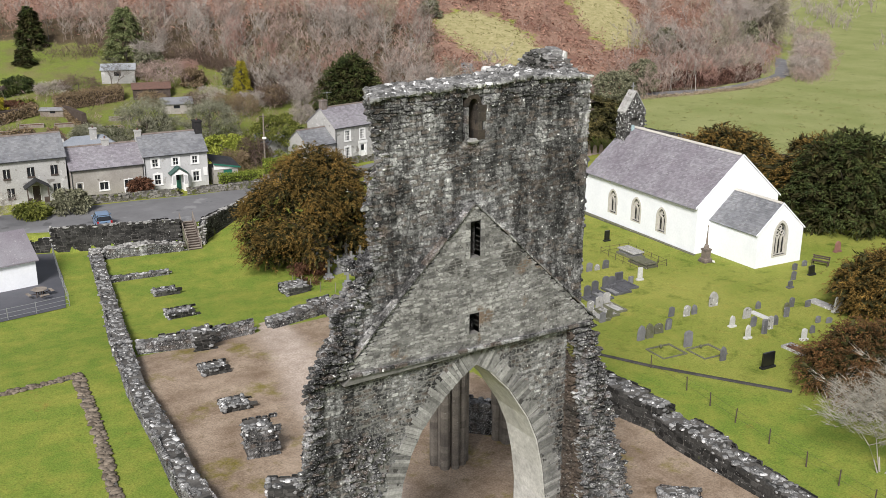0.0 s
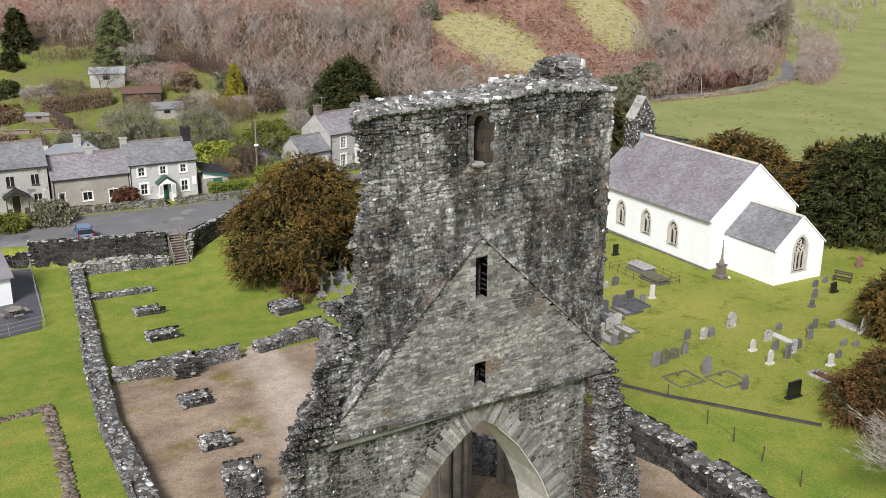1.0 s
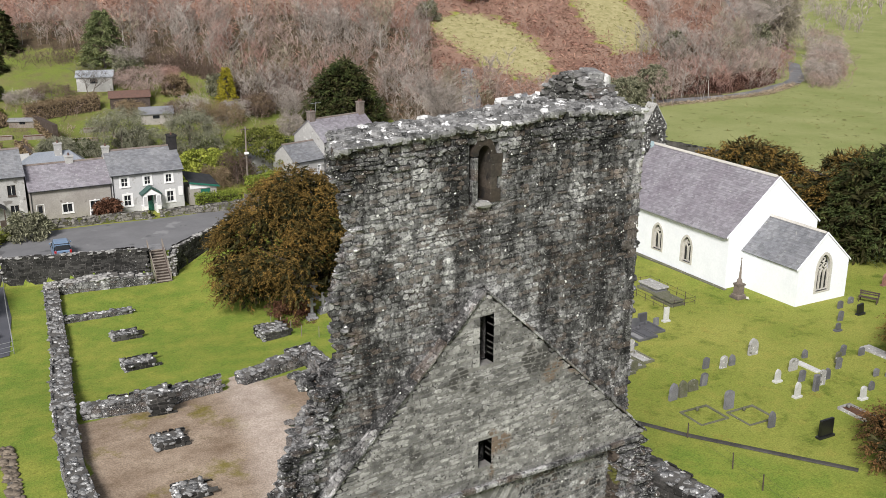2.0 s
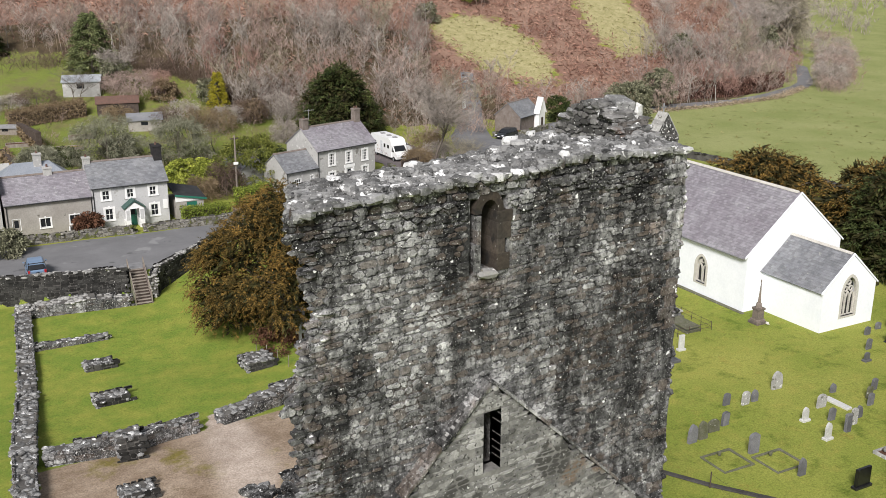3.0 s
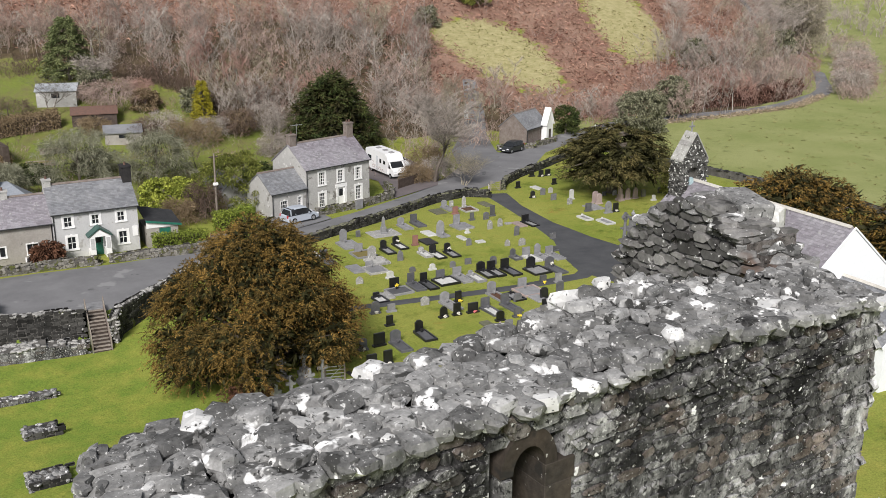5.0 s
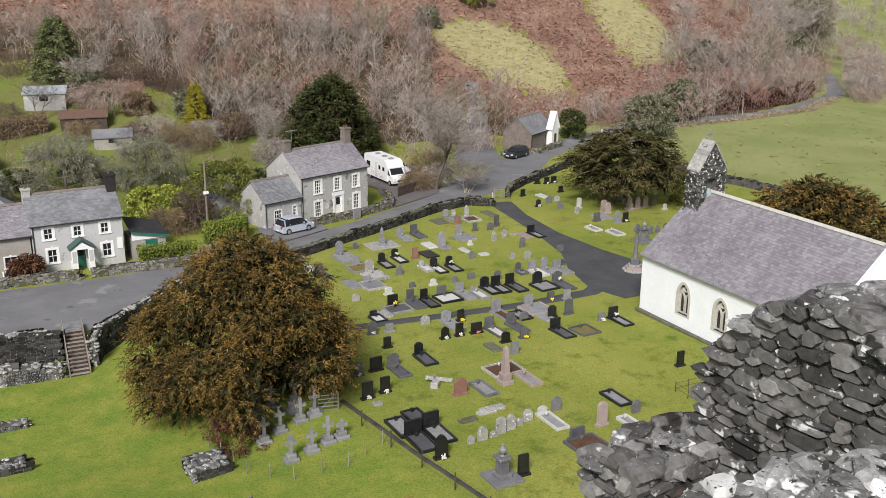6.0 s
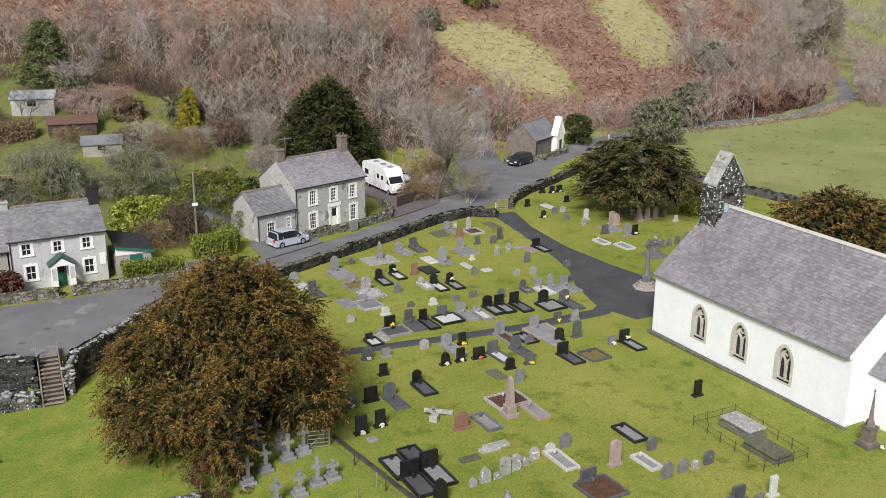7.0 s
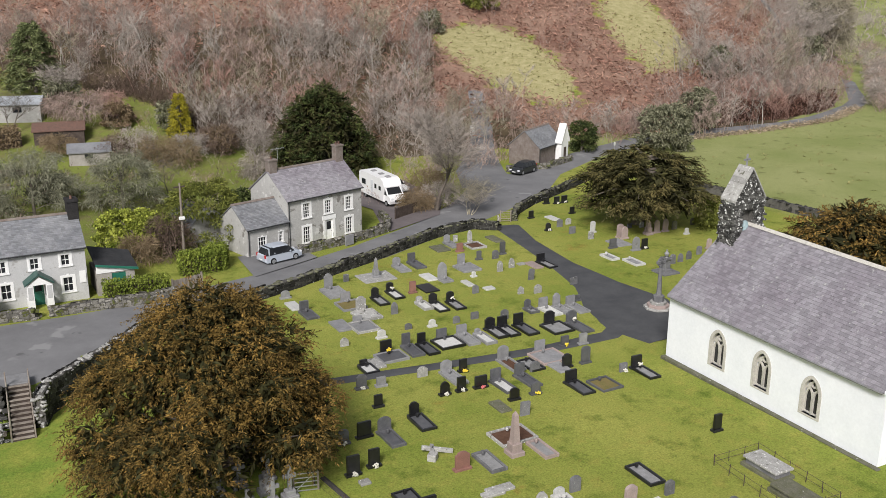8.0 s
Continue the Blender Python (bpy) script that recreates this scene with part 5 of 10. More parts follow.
# ---- ruined abbey walls, piers and footings ----
def rubble_wall(name, pts, thick, height, label, category="wall", mat=None, cap=None, seed=1, stones=True, kind="", base=0.5, group="", lumps=1.0, single=0):
    """A rough stone wall along (x, y) points: a core, coursed faces and a lumpy cap. height: a number or one for each point."""
    rng = random.Random(seed)
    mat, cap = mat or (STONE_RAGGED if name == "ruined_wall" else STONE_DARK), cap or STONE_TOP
    hs = height if isinstance(height, (list, tuple)) else [height] * len(pts)
    x0, y0 = pts[0]
    t = thing(name, 0, 0, 0, 0, label, category, group, kind)
    t.matrix_basis = Matrix()
    core, face, top = Geo(), Geo(), Geo()
    count = 0
    for (xa, ya), (xb, yb), ha, hb in zip(pts, pts[1:], hs, hs[1:]):
        d = math.hypot(xb - xa, yb - ya)
        u = ((xb - xa) / d, (yb - ya) / d)
        n = (-u[1], u[0])
        w = thick / 2
        k = max(1, int(d / 1.2))
        for i in range(k):
            s0, s1 = d * i / k, d * (i + 1) / k
            hm = ha + (hb - ha) * (i + 0.5) / k + 0.12 * min(1.0, lumps) * noise.noise((xa + s0, ya, seed))
            g0 = gz(xa + u[0] * (s0 + s1) / 2, ya + u[1] * (s0 + s1) / 2)
            q = [(xa + u[0] * s + n[0] * e, ya + u[1] * s + n[1] * e) for s, e in ((s0, -w), (s1, -w), (s1, w), (s0, w))]
            core.prism(q, g0 - base, g0 + hm - 0.06, "xy")
            for sgn in (-1, 1):
                o = (xa + u[0] * s0 + n[0] * w * sgn, ya + u[1] * s0 + n[1] * w * sgn)
                if stones:
                    rubble_face(face, rng, o, u, (n[0] * sgn, n[1] * sgn), s1 - s0 + 0.1, g0 - 0.3, g0 + hm - 0.14, lambda s, z: True, (0.17, 0.34), (0.28, 0.74), (0.01, 0.06))
            m = int((s1 - s0) * thick * 7.5 * lumps) + 2
            for _ in range(m):
                s, e = rng.uniform(s0, s1), rng.uniform(-w * 1.02, w * 1.02)
                c, sz = (xa + u[0] * s + n[0] * e, ya + u[1] * s + n[1] * e, g0 + hm - rng.uniform(0.04, 0.12)), (rng.uniform(0.2, 0.55), rng.uniform(0.2, 0.5), rng.uniform(0.1, 0.2))
                if count < single:
                    p = Geo()
                    p.rock(c, sz, rng, 0.22)
                    p.make("stone", cap, t)
                    count += 1
                else:
                    top.rock(c, sz, rng, 0.22)
    # ends
    for (xa, ya), (xb, yb), hm in ((pts[0], pts[1], hs[0]), (pts[-1], pts[-2], hs[-1])):
        for _ in range(int(14 * lumps)):
            d = math.hypot(xb - xa, yb - ya)
            u = ((xb - xa) / d, (yb - ya) / d)
            e = rng.uniform(-thick / 2, thick / 2)
            g0 = gz(xa, ya)
            top.rock((xa - u[1] * e, ya + u[0] * e, g0 + rng.uniform(0, hm)), (rng.uniform(0.2, 0.45), rng.uniform(0.2, 0.45), rng.uniform(0.14, 0.26)), rng, 0.22)
    core.make("wall_core", MORTAR, t)
    if face.v:
        tagged(face.make("face_rubble", mat, t), kind="stuff")
    tagged(top.make("cap_rubble", cap, t, "lichened capping rubble", True), kind="stuff")
    return t


rubble_wall("ruined_wall", [(14.5, 40), (14.9, 48), (15.5, 53), (16.3, 61), (17.6, 68.4)], 1.15, [1.1, 1.15, 1.0, 0.85, 0.8], "long low ruined nave wall of grey lichened rubble", seed=3, single=60)
rubble_wall("ruined_wall", [(17.7, 68.9), (18.6, 73.4), (19.9, 79.4)], 1.3, [1.0, 0.75, 0.6], "low broken wall of grey rubble along the lawn", seed=4, single=40)
rubble_wall("ruined_wall", [(20.1, 80), (21.6, 88), (23.4, 97.6)], 1.15, [0.55, 0.5, 0.6], "low lichened footing wall across the lawn", seed=5)
rubble_wall("ruined_wall", [(23.0, 97.4), (26, 97.0), (29, 96.4), (31.6, 96.0)], 1.5, [0.9, 1.0, 1.1, 0.7], "pale heap of lichened rubble below the road wall", seed=6, cap=G_OLD, single=40)
rubble_wall("ruined_wall", [(22.2, 89.6), (25, 89.5), (27.8, 89.2)], 0.7, 0.45, "short stub of grey rubble wall on the lawn", seed=7)
rubble_wall("ruined_wall", [(18.8, 68.6), (21.8, 67.9), (23.2, 67.4)], 0.9, [0.9, 1.05, 1.3], "dark ruined cross wall of the chapels", seed=8, single=30)
rubble_wall("ruined_pier", [(22.4, 66.9), (23.5, 66.7)], 1.4, 1.55, "square stump of a dark rubble pier", "pier", seed=9)
rubble_wall("ruined_wall", [(23.6, 67.6), (25.2, 67.9), (27.1, 68.0)], 0.8, [1.1, 1.0, 0.95], "dark ruined cross wall with a rounded end", seed=10, single=30)
rubble_wall("ruined_wall", [(29.0, 68.2), (31.4, 68.6), (34.3, 69.1)], 1.0, [0.7, 0.9, 1.25], "low dark rubble wall rising to a corner", seed=12, single=30)
rubble_wall("ruined_wall", [(34.5, 69.0), (34.2, 66.5), (33.8, 63)], 1.0, [1.25, 0.9, 0.7], "broken rubble corner beside worn earth", seed=13)
for k, (x, y, w, l, h, s) in enumerate(((25.7, 83.9, 1.7, 1.3, 0.5, 14), (24.6, 76.7, 1.9, 1.5, 0.5, 15), (35.0, 76.6, 1.9, 1.9, 0.8, 16))):
    rubble_wall("ruined_pier", [(x - w / 2, y), (x + w / 2, y - 0.1)], l, h, "square rubble pier base sunk in the lawn", "pier", seed=s, group="ruined piers", lumps=1.4)
for x, y, w, l, h, s in ((21.9, 62.0, 1.5, 1.4, 0.45, 17), (21.0, 56.0, 1.5, 1.5, 0.4, 18)):
    rubble_wall("ruined_pier", [(x - w / 2, y), (x + w / 2, y - 0.15)], l, h, "low rubble pier base on bare earth", "pier", seed=s, group="ruined piers", lumps=1.4)
rubble_wall("pier_stump", [(19.2, 49.6), (20.6, 49.3)], 1.35, 1.9, "square standing pier stump of grey stone", "pier", seed=19, mat=STONE)
rubble_wall("pier_stump", [(18.4, 44.6), (19.7, 43.9)], 1.2, 0.9, "broken dark pier stump on bare earth", "pier", seed=20)
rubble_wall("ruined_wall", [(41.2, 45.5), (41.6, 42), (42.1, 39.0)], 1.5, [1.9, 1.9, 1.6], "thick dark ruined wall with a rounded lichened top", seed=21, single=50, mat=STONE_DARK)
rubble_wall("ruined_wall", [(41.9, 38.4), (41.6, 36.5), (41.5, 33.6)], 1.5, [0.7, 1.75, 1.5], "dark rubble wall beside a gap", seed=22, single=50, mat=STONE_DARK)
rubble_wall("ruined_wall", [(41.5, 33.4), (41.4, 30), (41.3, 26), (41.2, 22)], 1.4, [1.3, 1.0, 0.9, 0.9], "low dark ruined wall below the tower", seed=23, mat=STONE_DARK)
rubble_wall("ruined_wall", [(36.2, 33.2), (37.6, 32.0)], 0.9, 0.4, "low footing of lichened rubble on bare earth", seed=24)
rubble_wall("ruined_wall", [(31.0, 46.2), (34.6, 42.4)], 0.9, [2.2, 1.6], "dark rubble chapel wall behind the arch", seed=25)
# exposed footings of the cloister, level with the turf
for pts, s in (([(2, 65.5), (8.6, 65.9), (14.0, 66.2)], 26), ([(13.75, 65.9), (12.9, 58), (11.6, 50), (10.4, 42)], 27)):
    rubble_wall("cloister_footing", pts, 0.55, 0.14, "line of brown cobbled footing level with the turf", "footing", seed=s, stones=False, lumps=4.0, cap=surf("brown_cobbles", (0.13, 0.105, 0.08), (0.22, 0.185, 0.145), 2.0, 12.0, 0.9, 0.4, 0.3), group="cloister footings")


def clustered_pier(x, y, h, label):
    t = thing("crossing_pier", x, y, gz(x, y), 0, label, "pier")
    g = Geo()
    g.box(-0.95, -0.55, -0.3, 0.95, 0.75, h, 0.05)
    g.make("pier_core", PIERSTONE, t)
    for cx, cy, r in ((-0.75, -0.6, 0.28), (-0.2, -0.85, 0.24), (0.35, -0.6, 0.3), (-1.0, 0.1, 0.26)):
        s = Geo()
        z = -0.2
        while z < h:
            s.tube((cx, cy, z), (cx, cy, min(z + 0.42, h)), r, r, 8)
            z += 0.43
        tagged(s.make("shaft", PIERSTONE, t), kind="stuff")
    return t


clustered_pier(28.8, 42.6, 7.0, "clustered brown stone pier standing behind the arch")
clustered_pier(33.6, 43.2, 4.2, "squat brown stone pier on bare earth")

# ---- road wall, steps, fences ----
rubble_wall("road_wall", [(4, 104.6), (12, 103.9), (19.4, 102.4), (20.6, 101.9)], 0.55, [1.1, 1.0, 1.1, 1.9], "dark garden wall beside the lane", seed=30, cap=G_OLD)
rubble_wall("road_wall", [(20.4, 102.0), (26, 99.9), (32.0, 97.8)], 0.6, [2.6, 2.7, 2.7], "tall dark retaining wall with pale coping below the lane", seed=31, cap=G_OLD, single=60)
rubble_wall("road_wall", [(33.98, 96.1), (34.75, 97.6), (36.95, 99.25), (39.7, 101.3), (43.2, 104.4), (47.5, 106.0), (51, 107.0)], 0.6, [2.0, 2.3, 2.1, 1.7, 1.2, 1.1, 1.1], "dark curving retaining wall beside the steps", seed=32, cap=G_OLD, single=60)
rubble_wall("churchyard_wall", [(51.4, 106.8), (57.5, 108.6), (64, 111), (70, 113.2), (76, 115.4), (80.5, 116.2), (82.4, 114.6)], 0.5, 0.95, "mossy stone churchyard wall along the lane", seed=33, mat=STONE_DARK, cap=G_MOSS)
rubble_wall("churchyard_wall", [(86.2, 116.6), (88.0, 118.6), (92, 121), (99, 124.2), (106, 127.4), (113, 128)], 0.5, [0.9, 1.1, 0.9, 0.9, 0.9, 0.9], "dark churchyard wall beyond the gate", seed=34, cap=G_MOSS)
rubble_wall("churchyard_wall", [(113.2, 128), (113.6, 118), (114.4, 106), (115, 92), (114, 76)], 0.6, 1.0, "dark stone wall between churchyard and field", seed=35, cap=STONE_DARK, stones=False)


def flight():
    t = thing("garden_steps", 32.7, 95.0, gz(32.7, 95.0), -9, "flight of timber steps with side rails between stone walls", "steps")
    n, rise, go = 12, 0.165, 0.34
    for i in range(n):
        # Timber tones pushed apart to paint in shade: dark risers, pale treads.
        s = Geo()
        s.box(-0.6, i * go, i * rise - 0.1 if i else -0.1, 0.6, i * go + go + 0.04, (i + 1) * rise - 0.05)
        st = s.make("step", WOODDARK, t, "dark riser")
        s = Geo()
        s.box(-0.62, i * go - 0.04, (i + 1) * rise - 0.05, 0.62, i * go + go * 0.62, (i + 1) * rise, 0.01)
        s.make("tread", WOOD, st, "pale tread board")
    for sx in (-0.68, 0.68):
        g = Geo()
        g.prism([(-0.1, -0.1), (0.1, 0.28), (n * go, n * rise + 0.3), (n * go, -0.1)], sx - 0.05, sx + 0.05, "yz")
        g.make("string_board", G_MOSS if sx < 0 else STEPWOOD, t)
        r = Geo()
        r.tube((sx, 0.0, 1.0), (sx, n * go, n * rise + 0.95), 0.035, k=6)
        r.make("handrail", WOOD, t, "pale grey handrail")
        for k in range(4):
            p = Geo()
            y = 0.1 + k * (n * go - 0.2) / 3
            z = y / go * rise
            p.box(sx - 0.04, y - 0.04, z - 0.05, sx + 0.04, y + 0.04, z + 1.0)
            p.make("post", WOOD, t)
    c = Geo()
    c.box(-0.75, n * go, -0.2, 0.75, n * go + 1.6, n * rise + 0.02, 0.02)
    c.make("landing", G_GREY, t, "concrete landing")
    return t


flight()


def fence(name, pts, label, height=1.05, gap=2.4, wires=3, post=WOODDARK, rail=IRON, category="fence", r=0.012, pr=0.045):
    t = thing(name, 0, 0, 0, 0, label, category)
    t.matrix_basis = Matrix()
    spots = []
    for (xa, ya), (xb, yb) in zip(pts, pts[1:]):
        k = max(1, round(math.hypot(xb - xa, yb - ya) / gap))
        spots += [(xa + (xb - xa) * i / k, ya + (yb - ya) * i / k) for i in range(k)]
    spots.append(pts[-1])
    rng = random.Random(len(spots))
    for x, y in spots:
        p = Geo()
        p.tube((x, y, gz(x, y) - 0.2), (x + rng.uniform(-0.05, 0.05), y + rng.uniform(-0.05, 0.05), gz(x, y) + height), pr, pr * 0.85, 6)
        p.make("post", post, t)
    for w in range(wires):
        h = height * (w + 0.75) / wires
        g = Geo()
        for (xa, ya), (xb, yb) in zip(spots, spots[1:]):
            g.tube((xa, ya, gz(xa, ya) + h), (xb, yb, gz(xb, yb) + h), r, k=4)
        tagged(g.make("rail", rail, t), kind="stuff")
    return t


fence("wire_fence", [(48.2, 46.0), (47.6, 42.0), (46.6, 37), (45.7, 31), (45, 24)], "thin wire fence on old wooden posts in grass", 1.0, 2.8, 2, r=0.008)
fence("wire_fence", [(44.2, 78.6), (44.4, 72), (45.2, 60), (46.4, 50.2)], "wire fence on wooden posts beside a dark drain", 1.05, 3.2, 3, r=0.008)
fence("plot_fence", [(36.2, 79.4), (36.6, 74.6), (38.4, 72.2), (41.4, 71.6), (44.2, 72.6)], "low wire fence round a plot of stone crosses", 0.9, 1.6, 3, WOOD, IRON, r=0.004, pr=0.03)
fence("yard_fence", [(20.2, 101.4), (18.9, 93), (17.8, 84.9), (15, 84.4), (8, 83.4)], "thin grey metal rail fence round the yard", 1.1, 2.4, 3, METALGREY, METALGREY, r=0.02, pr=0.03)
strip("drain", surf("slate_drain", (0.045, 0.043, 0.04), (0.09, 0.085, 0.078), 1.2, 9.0, 0.9, 0.5), [(44.9, 79.0, 0.17), (45.2, 70, 0.17), (45.9, 60, 0.17), (46.6, 50, 0.2), (48.4, 46.2, 0.22), (50.7, 42.4, 0.22), (53.4, 38.0, 0.22)], "dark slate-edged drain along the churchyard edge", "drain", 0.09)


def field_gate(x, y, rz, label, mat=METALGREY, w=1.3, h=1.15):
    t = thing("gate", x, y, gz(x, y), rz, label, "gate")
    for px in (0, w):
        g = Geo()
        g.box(px - 0.05, -0.05, -0.2, px + 0.05, 0.05, h + 0.1)
        g.make("post", WOOD, t)
    for i in range(5):
        g = Geo()
        g.box(0.05, -0.02, 0.12 + i * (h - 0.15) / 4 - 0.025, w - 0.05, 0.02, 0.12 + i * (h - 0.15) / 4 + 0.025)
        g.make("bar", mat, t)
    g = Geo()
    g.prism([(0.06, 0.1), (0.12, 0.1), (w - 0.06, h), (w - 0.12, h)], 0.021, 0.035)
    g.make("brace", mat, t)


field_gate(43.0, 78.6, -20, "small grey wooden field gate beside the drain")
field_gate(82.9, 114.8, 60, "small white timber churchyard gate", WHITEPAINT, 1.2)
field_gate(85.6, 116.4, 150, "small grey timber churchyard gate", WOOD, 1.1)


# ---- houses ----
def wall_cells(geo, x0, x1, z0, z1, y0, y1, holes):
    """A straight wall in panels round its openings (x0, z0, x1, z1)."""
    xs = sorted({x0, x1, *[h[0] for h in holes], *[h[2] for h in holes]})
    for a, b in zip(xs, xs[1:]):
        zs = sorted({z0, z1, *[z for h in holes if h[0] < (a + b) / 2 < h[2] for z in (h[1], h[3])]})
        for c, d in zip(zs, zs[1:]):
            if not any(h[0] < (a + b) / 2 < h[2] and h[1] < (c + d) / 2 < h[3] for h in holes):
                geo.box(a, y0, c, b, y1, d)


def sash(parent, x0, z0, x1, z1, cols=2, rows=2, surround=0.16, mat=None, bar=None):
    """A window in a front wall at y = 0: painted surround, sill, glazing bars and a set-back pane."""
    mat, bar = mat or WHITEPAINT, bar or WHITEPAINT
    g = Geo()
    s = surround
    if s:
        g.box(x0 - s, -0.03, z0 - s * 0.5, x0, 0.02, z1 + s)
        g.box(x1, -0.03, z0 - s * 0.5, x1 + s, 0.02, z1 + s)
        g.box(x0, -0.03, z1, x1, 0.02, z1 + s)
        g.box((x0 + x1) / 2 - 0.09, -0.035, z1 + s, (x0 + x1) / 2 + 0.09, 0.02, z1 + s + 0.09)
    f = 0.05
    for q in ((x0, z0, x0 + f, z1), (x1 - f, z0, x1, z1), (x0 + f, z0, x1 - f, z0 + f), (x0 + f, z1 - f, x1 - f, z1)):
        g.box(q[0], 0.06, q[1], q[2], 0.13, q[3])
    w = g.make("window", mat, parent, "white painted window surround" if s else "")
    sl = Geo()
    sl.box(x0 - s - 0.03, -0.09, z0 - 0.1, x1 + s + 0.03, 0.06, z0, 0.01)
    sl.make("sill", mat, w)
    for i in range(1, cols):
        x = x0 + (x1 - x0) * i / cols
        b = Geo()
        b.box(x - 0.022, 0.075, z0 + f, x + 0.022, 0.115, z1 - f)
        b.make("glazing_bar", bar, w)
    for j in range(1, rows):
        z = z0 + (z1 - z0) * j / rows
        b = Geo()
        b.box(x0 + f, 0.078, z - 0.022, x1 - f, 0.118, z + 0.022)
        b.make("glazing_bar", bar, w)
    p = Geo()
    p.box(x0 + 0.01, 0.135, z0 + 0.01, x1 - 0.01, 0.145, z1 - 0.01)
    p.make("pane", GLASSDARK, w, "dark glass")
    return w


def plank_door(parent, x0, x1, z1, mat, z0=0.0, glazed=False):
    d = Geo()
    d.box(x0 + 0.05, 0.08, z0, x1 - 0.05, 0.14, z1 - 0.05)
    for i in range(1, 4):
        x = x0 + (x1 - x0) * i / 4
        d.box(x - 0.008, 0.07, z0 + 0.05, x + 0.008, 0.08, z0 + (z1 - z0) * 0.5)
    door = d.make("door", mat, parent)
    f = Geo()
    f.box(x0, -0.01, z0, x0 + 0.05, 0.14, z1)
    f.box(x1 - 0.05, -0.01, z0, x1, 0.14, z1)
    f.box(x0 + 0.05, -0.01, z1 - 0.05, x1 - 0.05, 0.14, z1)
    f.make("door_frame", WHITEPAINT, door)
    if glazed:
        g = Geo()
        g.box(x0 + 0.2, 0.06, z0 + (z1 - z0) * 0.55, x1 - 0.2, 0.07, z1 - 0.2)
        g.make("pane", GLASSDARK, door)
    k = Geo()
    k.tube((x1 - 0.16, 0.02, z0 + 1.0), (x1 - 0.16, 0.08, z0 + 1.0), 0.035, k=6)
    k.make("door_handle", METALGREY, door)
    return door


def chimney(parent, x, y, z0, z1, w=0.9, d=0.6, mat=None, pots=1):
    g = Geo()
    g.box(x - w / 2, y - d / 2, z0, x + w / 2, y + d / 2, z1 - 0.2, 0.02)
    g.box(x - w / 2 - 0.07, y - d / 2 - 0.07, z1 - 0.2, x + w / 2 + 0.07, y + d / 2 + 0.07, z1 - 0.05, 0.02)
    c = g.make("chimney", mat or CHIMSTONE, parent, "stone chimney stack")
    for i in range(pots):
        p = Geo()
        p.turn([(0.11, z1 - 0.06), (0.09, z1 + 0.18), (0.11, z1 + 0.22)], 8, Matrix.Translation((x + (i - (pots - 1) / 2) * 0.35, y, 0)))
        p.make("chimney_pot", TERRACOTTA, c, "terracotta pot")


def house(name, x, y, rz, L, D, eave, ridge, holes, wallmat, roofmat, label, base=0.0, rows=20, seed=1, side=None, thick=0.4):
    """A gabled house with its front along x at y = 0 and a slated roof. Returns the thing."""
    t = thing(name, x, y, base, rz, label, "house")
    g = Geo()
    wall_cells(g, 0, L, -0.6, eave, 0, thick, holes)
    g.make("front_wall", wallmat, t)
    b = Geo()
    b.box(0, D - thick, -0.6, L, D, eave)
    b.make("back_wall", wallmat, t)
    for a in (0, L - thick):
        e = Geo()
        e.prism([(thick + 0.002, -0.6), (D - thick - 0.002, -0.6), (D - thick - 0.002, eave), (D - 0.02, eave), (D / 2, ridge), (0.02, eave), (thick + 0.002, eave)], a + 0.003, a + thick - 0.003, "yz")
        e.make("gable_wall", wallmat, t)
    rng = random.Random(seed)
    for s, (ya, yb) in enumerate(((-0.22, D / 2), (D + 0.22, D / 2))):
        deck = Geo()
        P = lambda tt, xx, e: (xx, ya + (yb - ya) * tt, eave - 0.06 + (ridge + 0.08 - eave + 0.06) * tt + e)
        deck.add([P(0, -0.12, 0), P(0, L + 0.12, 0), P(1, L + 0.12, 0), P(1, -0.12, 0), P(0, -0.12, -0.09), P(0, L + 0.12, -0.09), P(1, L + 0.12, -0.09), P(1, -0.12, -0.09)], [(0, 1, 2, 3), (7, 6, 5, 4), (0, 4, 5, 1), (2, 6, 7, 3), (1, 5, 6, 2), (0, 3, 7, 4)])
        if s == 0:
            for r in range(rows):
                t0, t1 = r / rows, min(1, (r + 1.1) / rows)
                xx = -0.12 - (0.15 if r % 2 else 0)
                while xx < L + 0.12:
                    w = rng.uniform(0.27, 0.36)
                    a, c = max(xx, -0.12), min(xx + w - 0.012, L + 0.12)
                    if c - a > 0.03:
                        e = 0.04 + rng.uniform(-0.006, 0.012)
                        deck.add([P(t0, a, e), P(t0, c, e), P(t1, c, 0.014), P(t1, a, 0.014), P(t0, a, 0.002), P(t0, c, 0.002)], [(0, 1, 2, 3), (0, 4, 5, 1)])
                    xx += w
        deck.make("roof", roofmat, t)
    rd = Geo()
    rd.prism([(D / 2 - 0.18, ridge + 0.04), (D / 2 + 0.18, ridge + 0.04), (D / 2, ridge + 0.2)], -0.14, L + 0.14, "yz")
    rd.make("ridge_tiles", CHIMSTONE, t)
    gt = Geo()
    gt.tube((-0.1, -0.27, eave - 0.1), (L + 0.1, -0.27, eave - 0.1), 0.055, k=6)
    gt.make("gutter", DARKTIN, t)
    dp = Geo()
    dp.tube((0.12, -0.06, -0.3), (0.12, -0.06, eave - 0.15), 0.045, k=6)
    dp.make("drainpipe", DARKTIN, t)
    return t


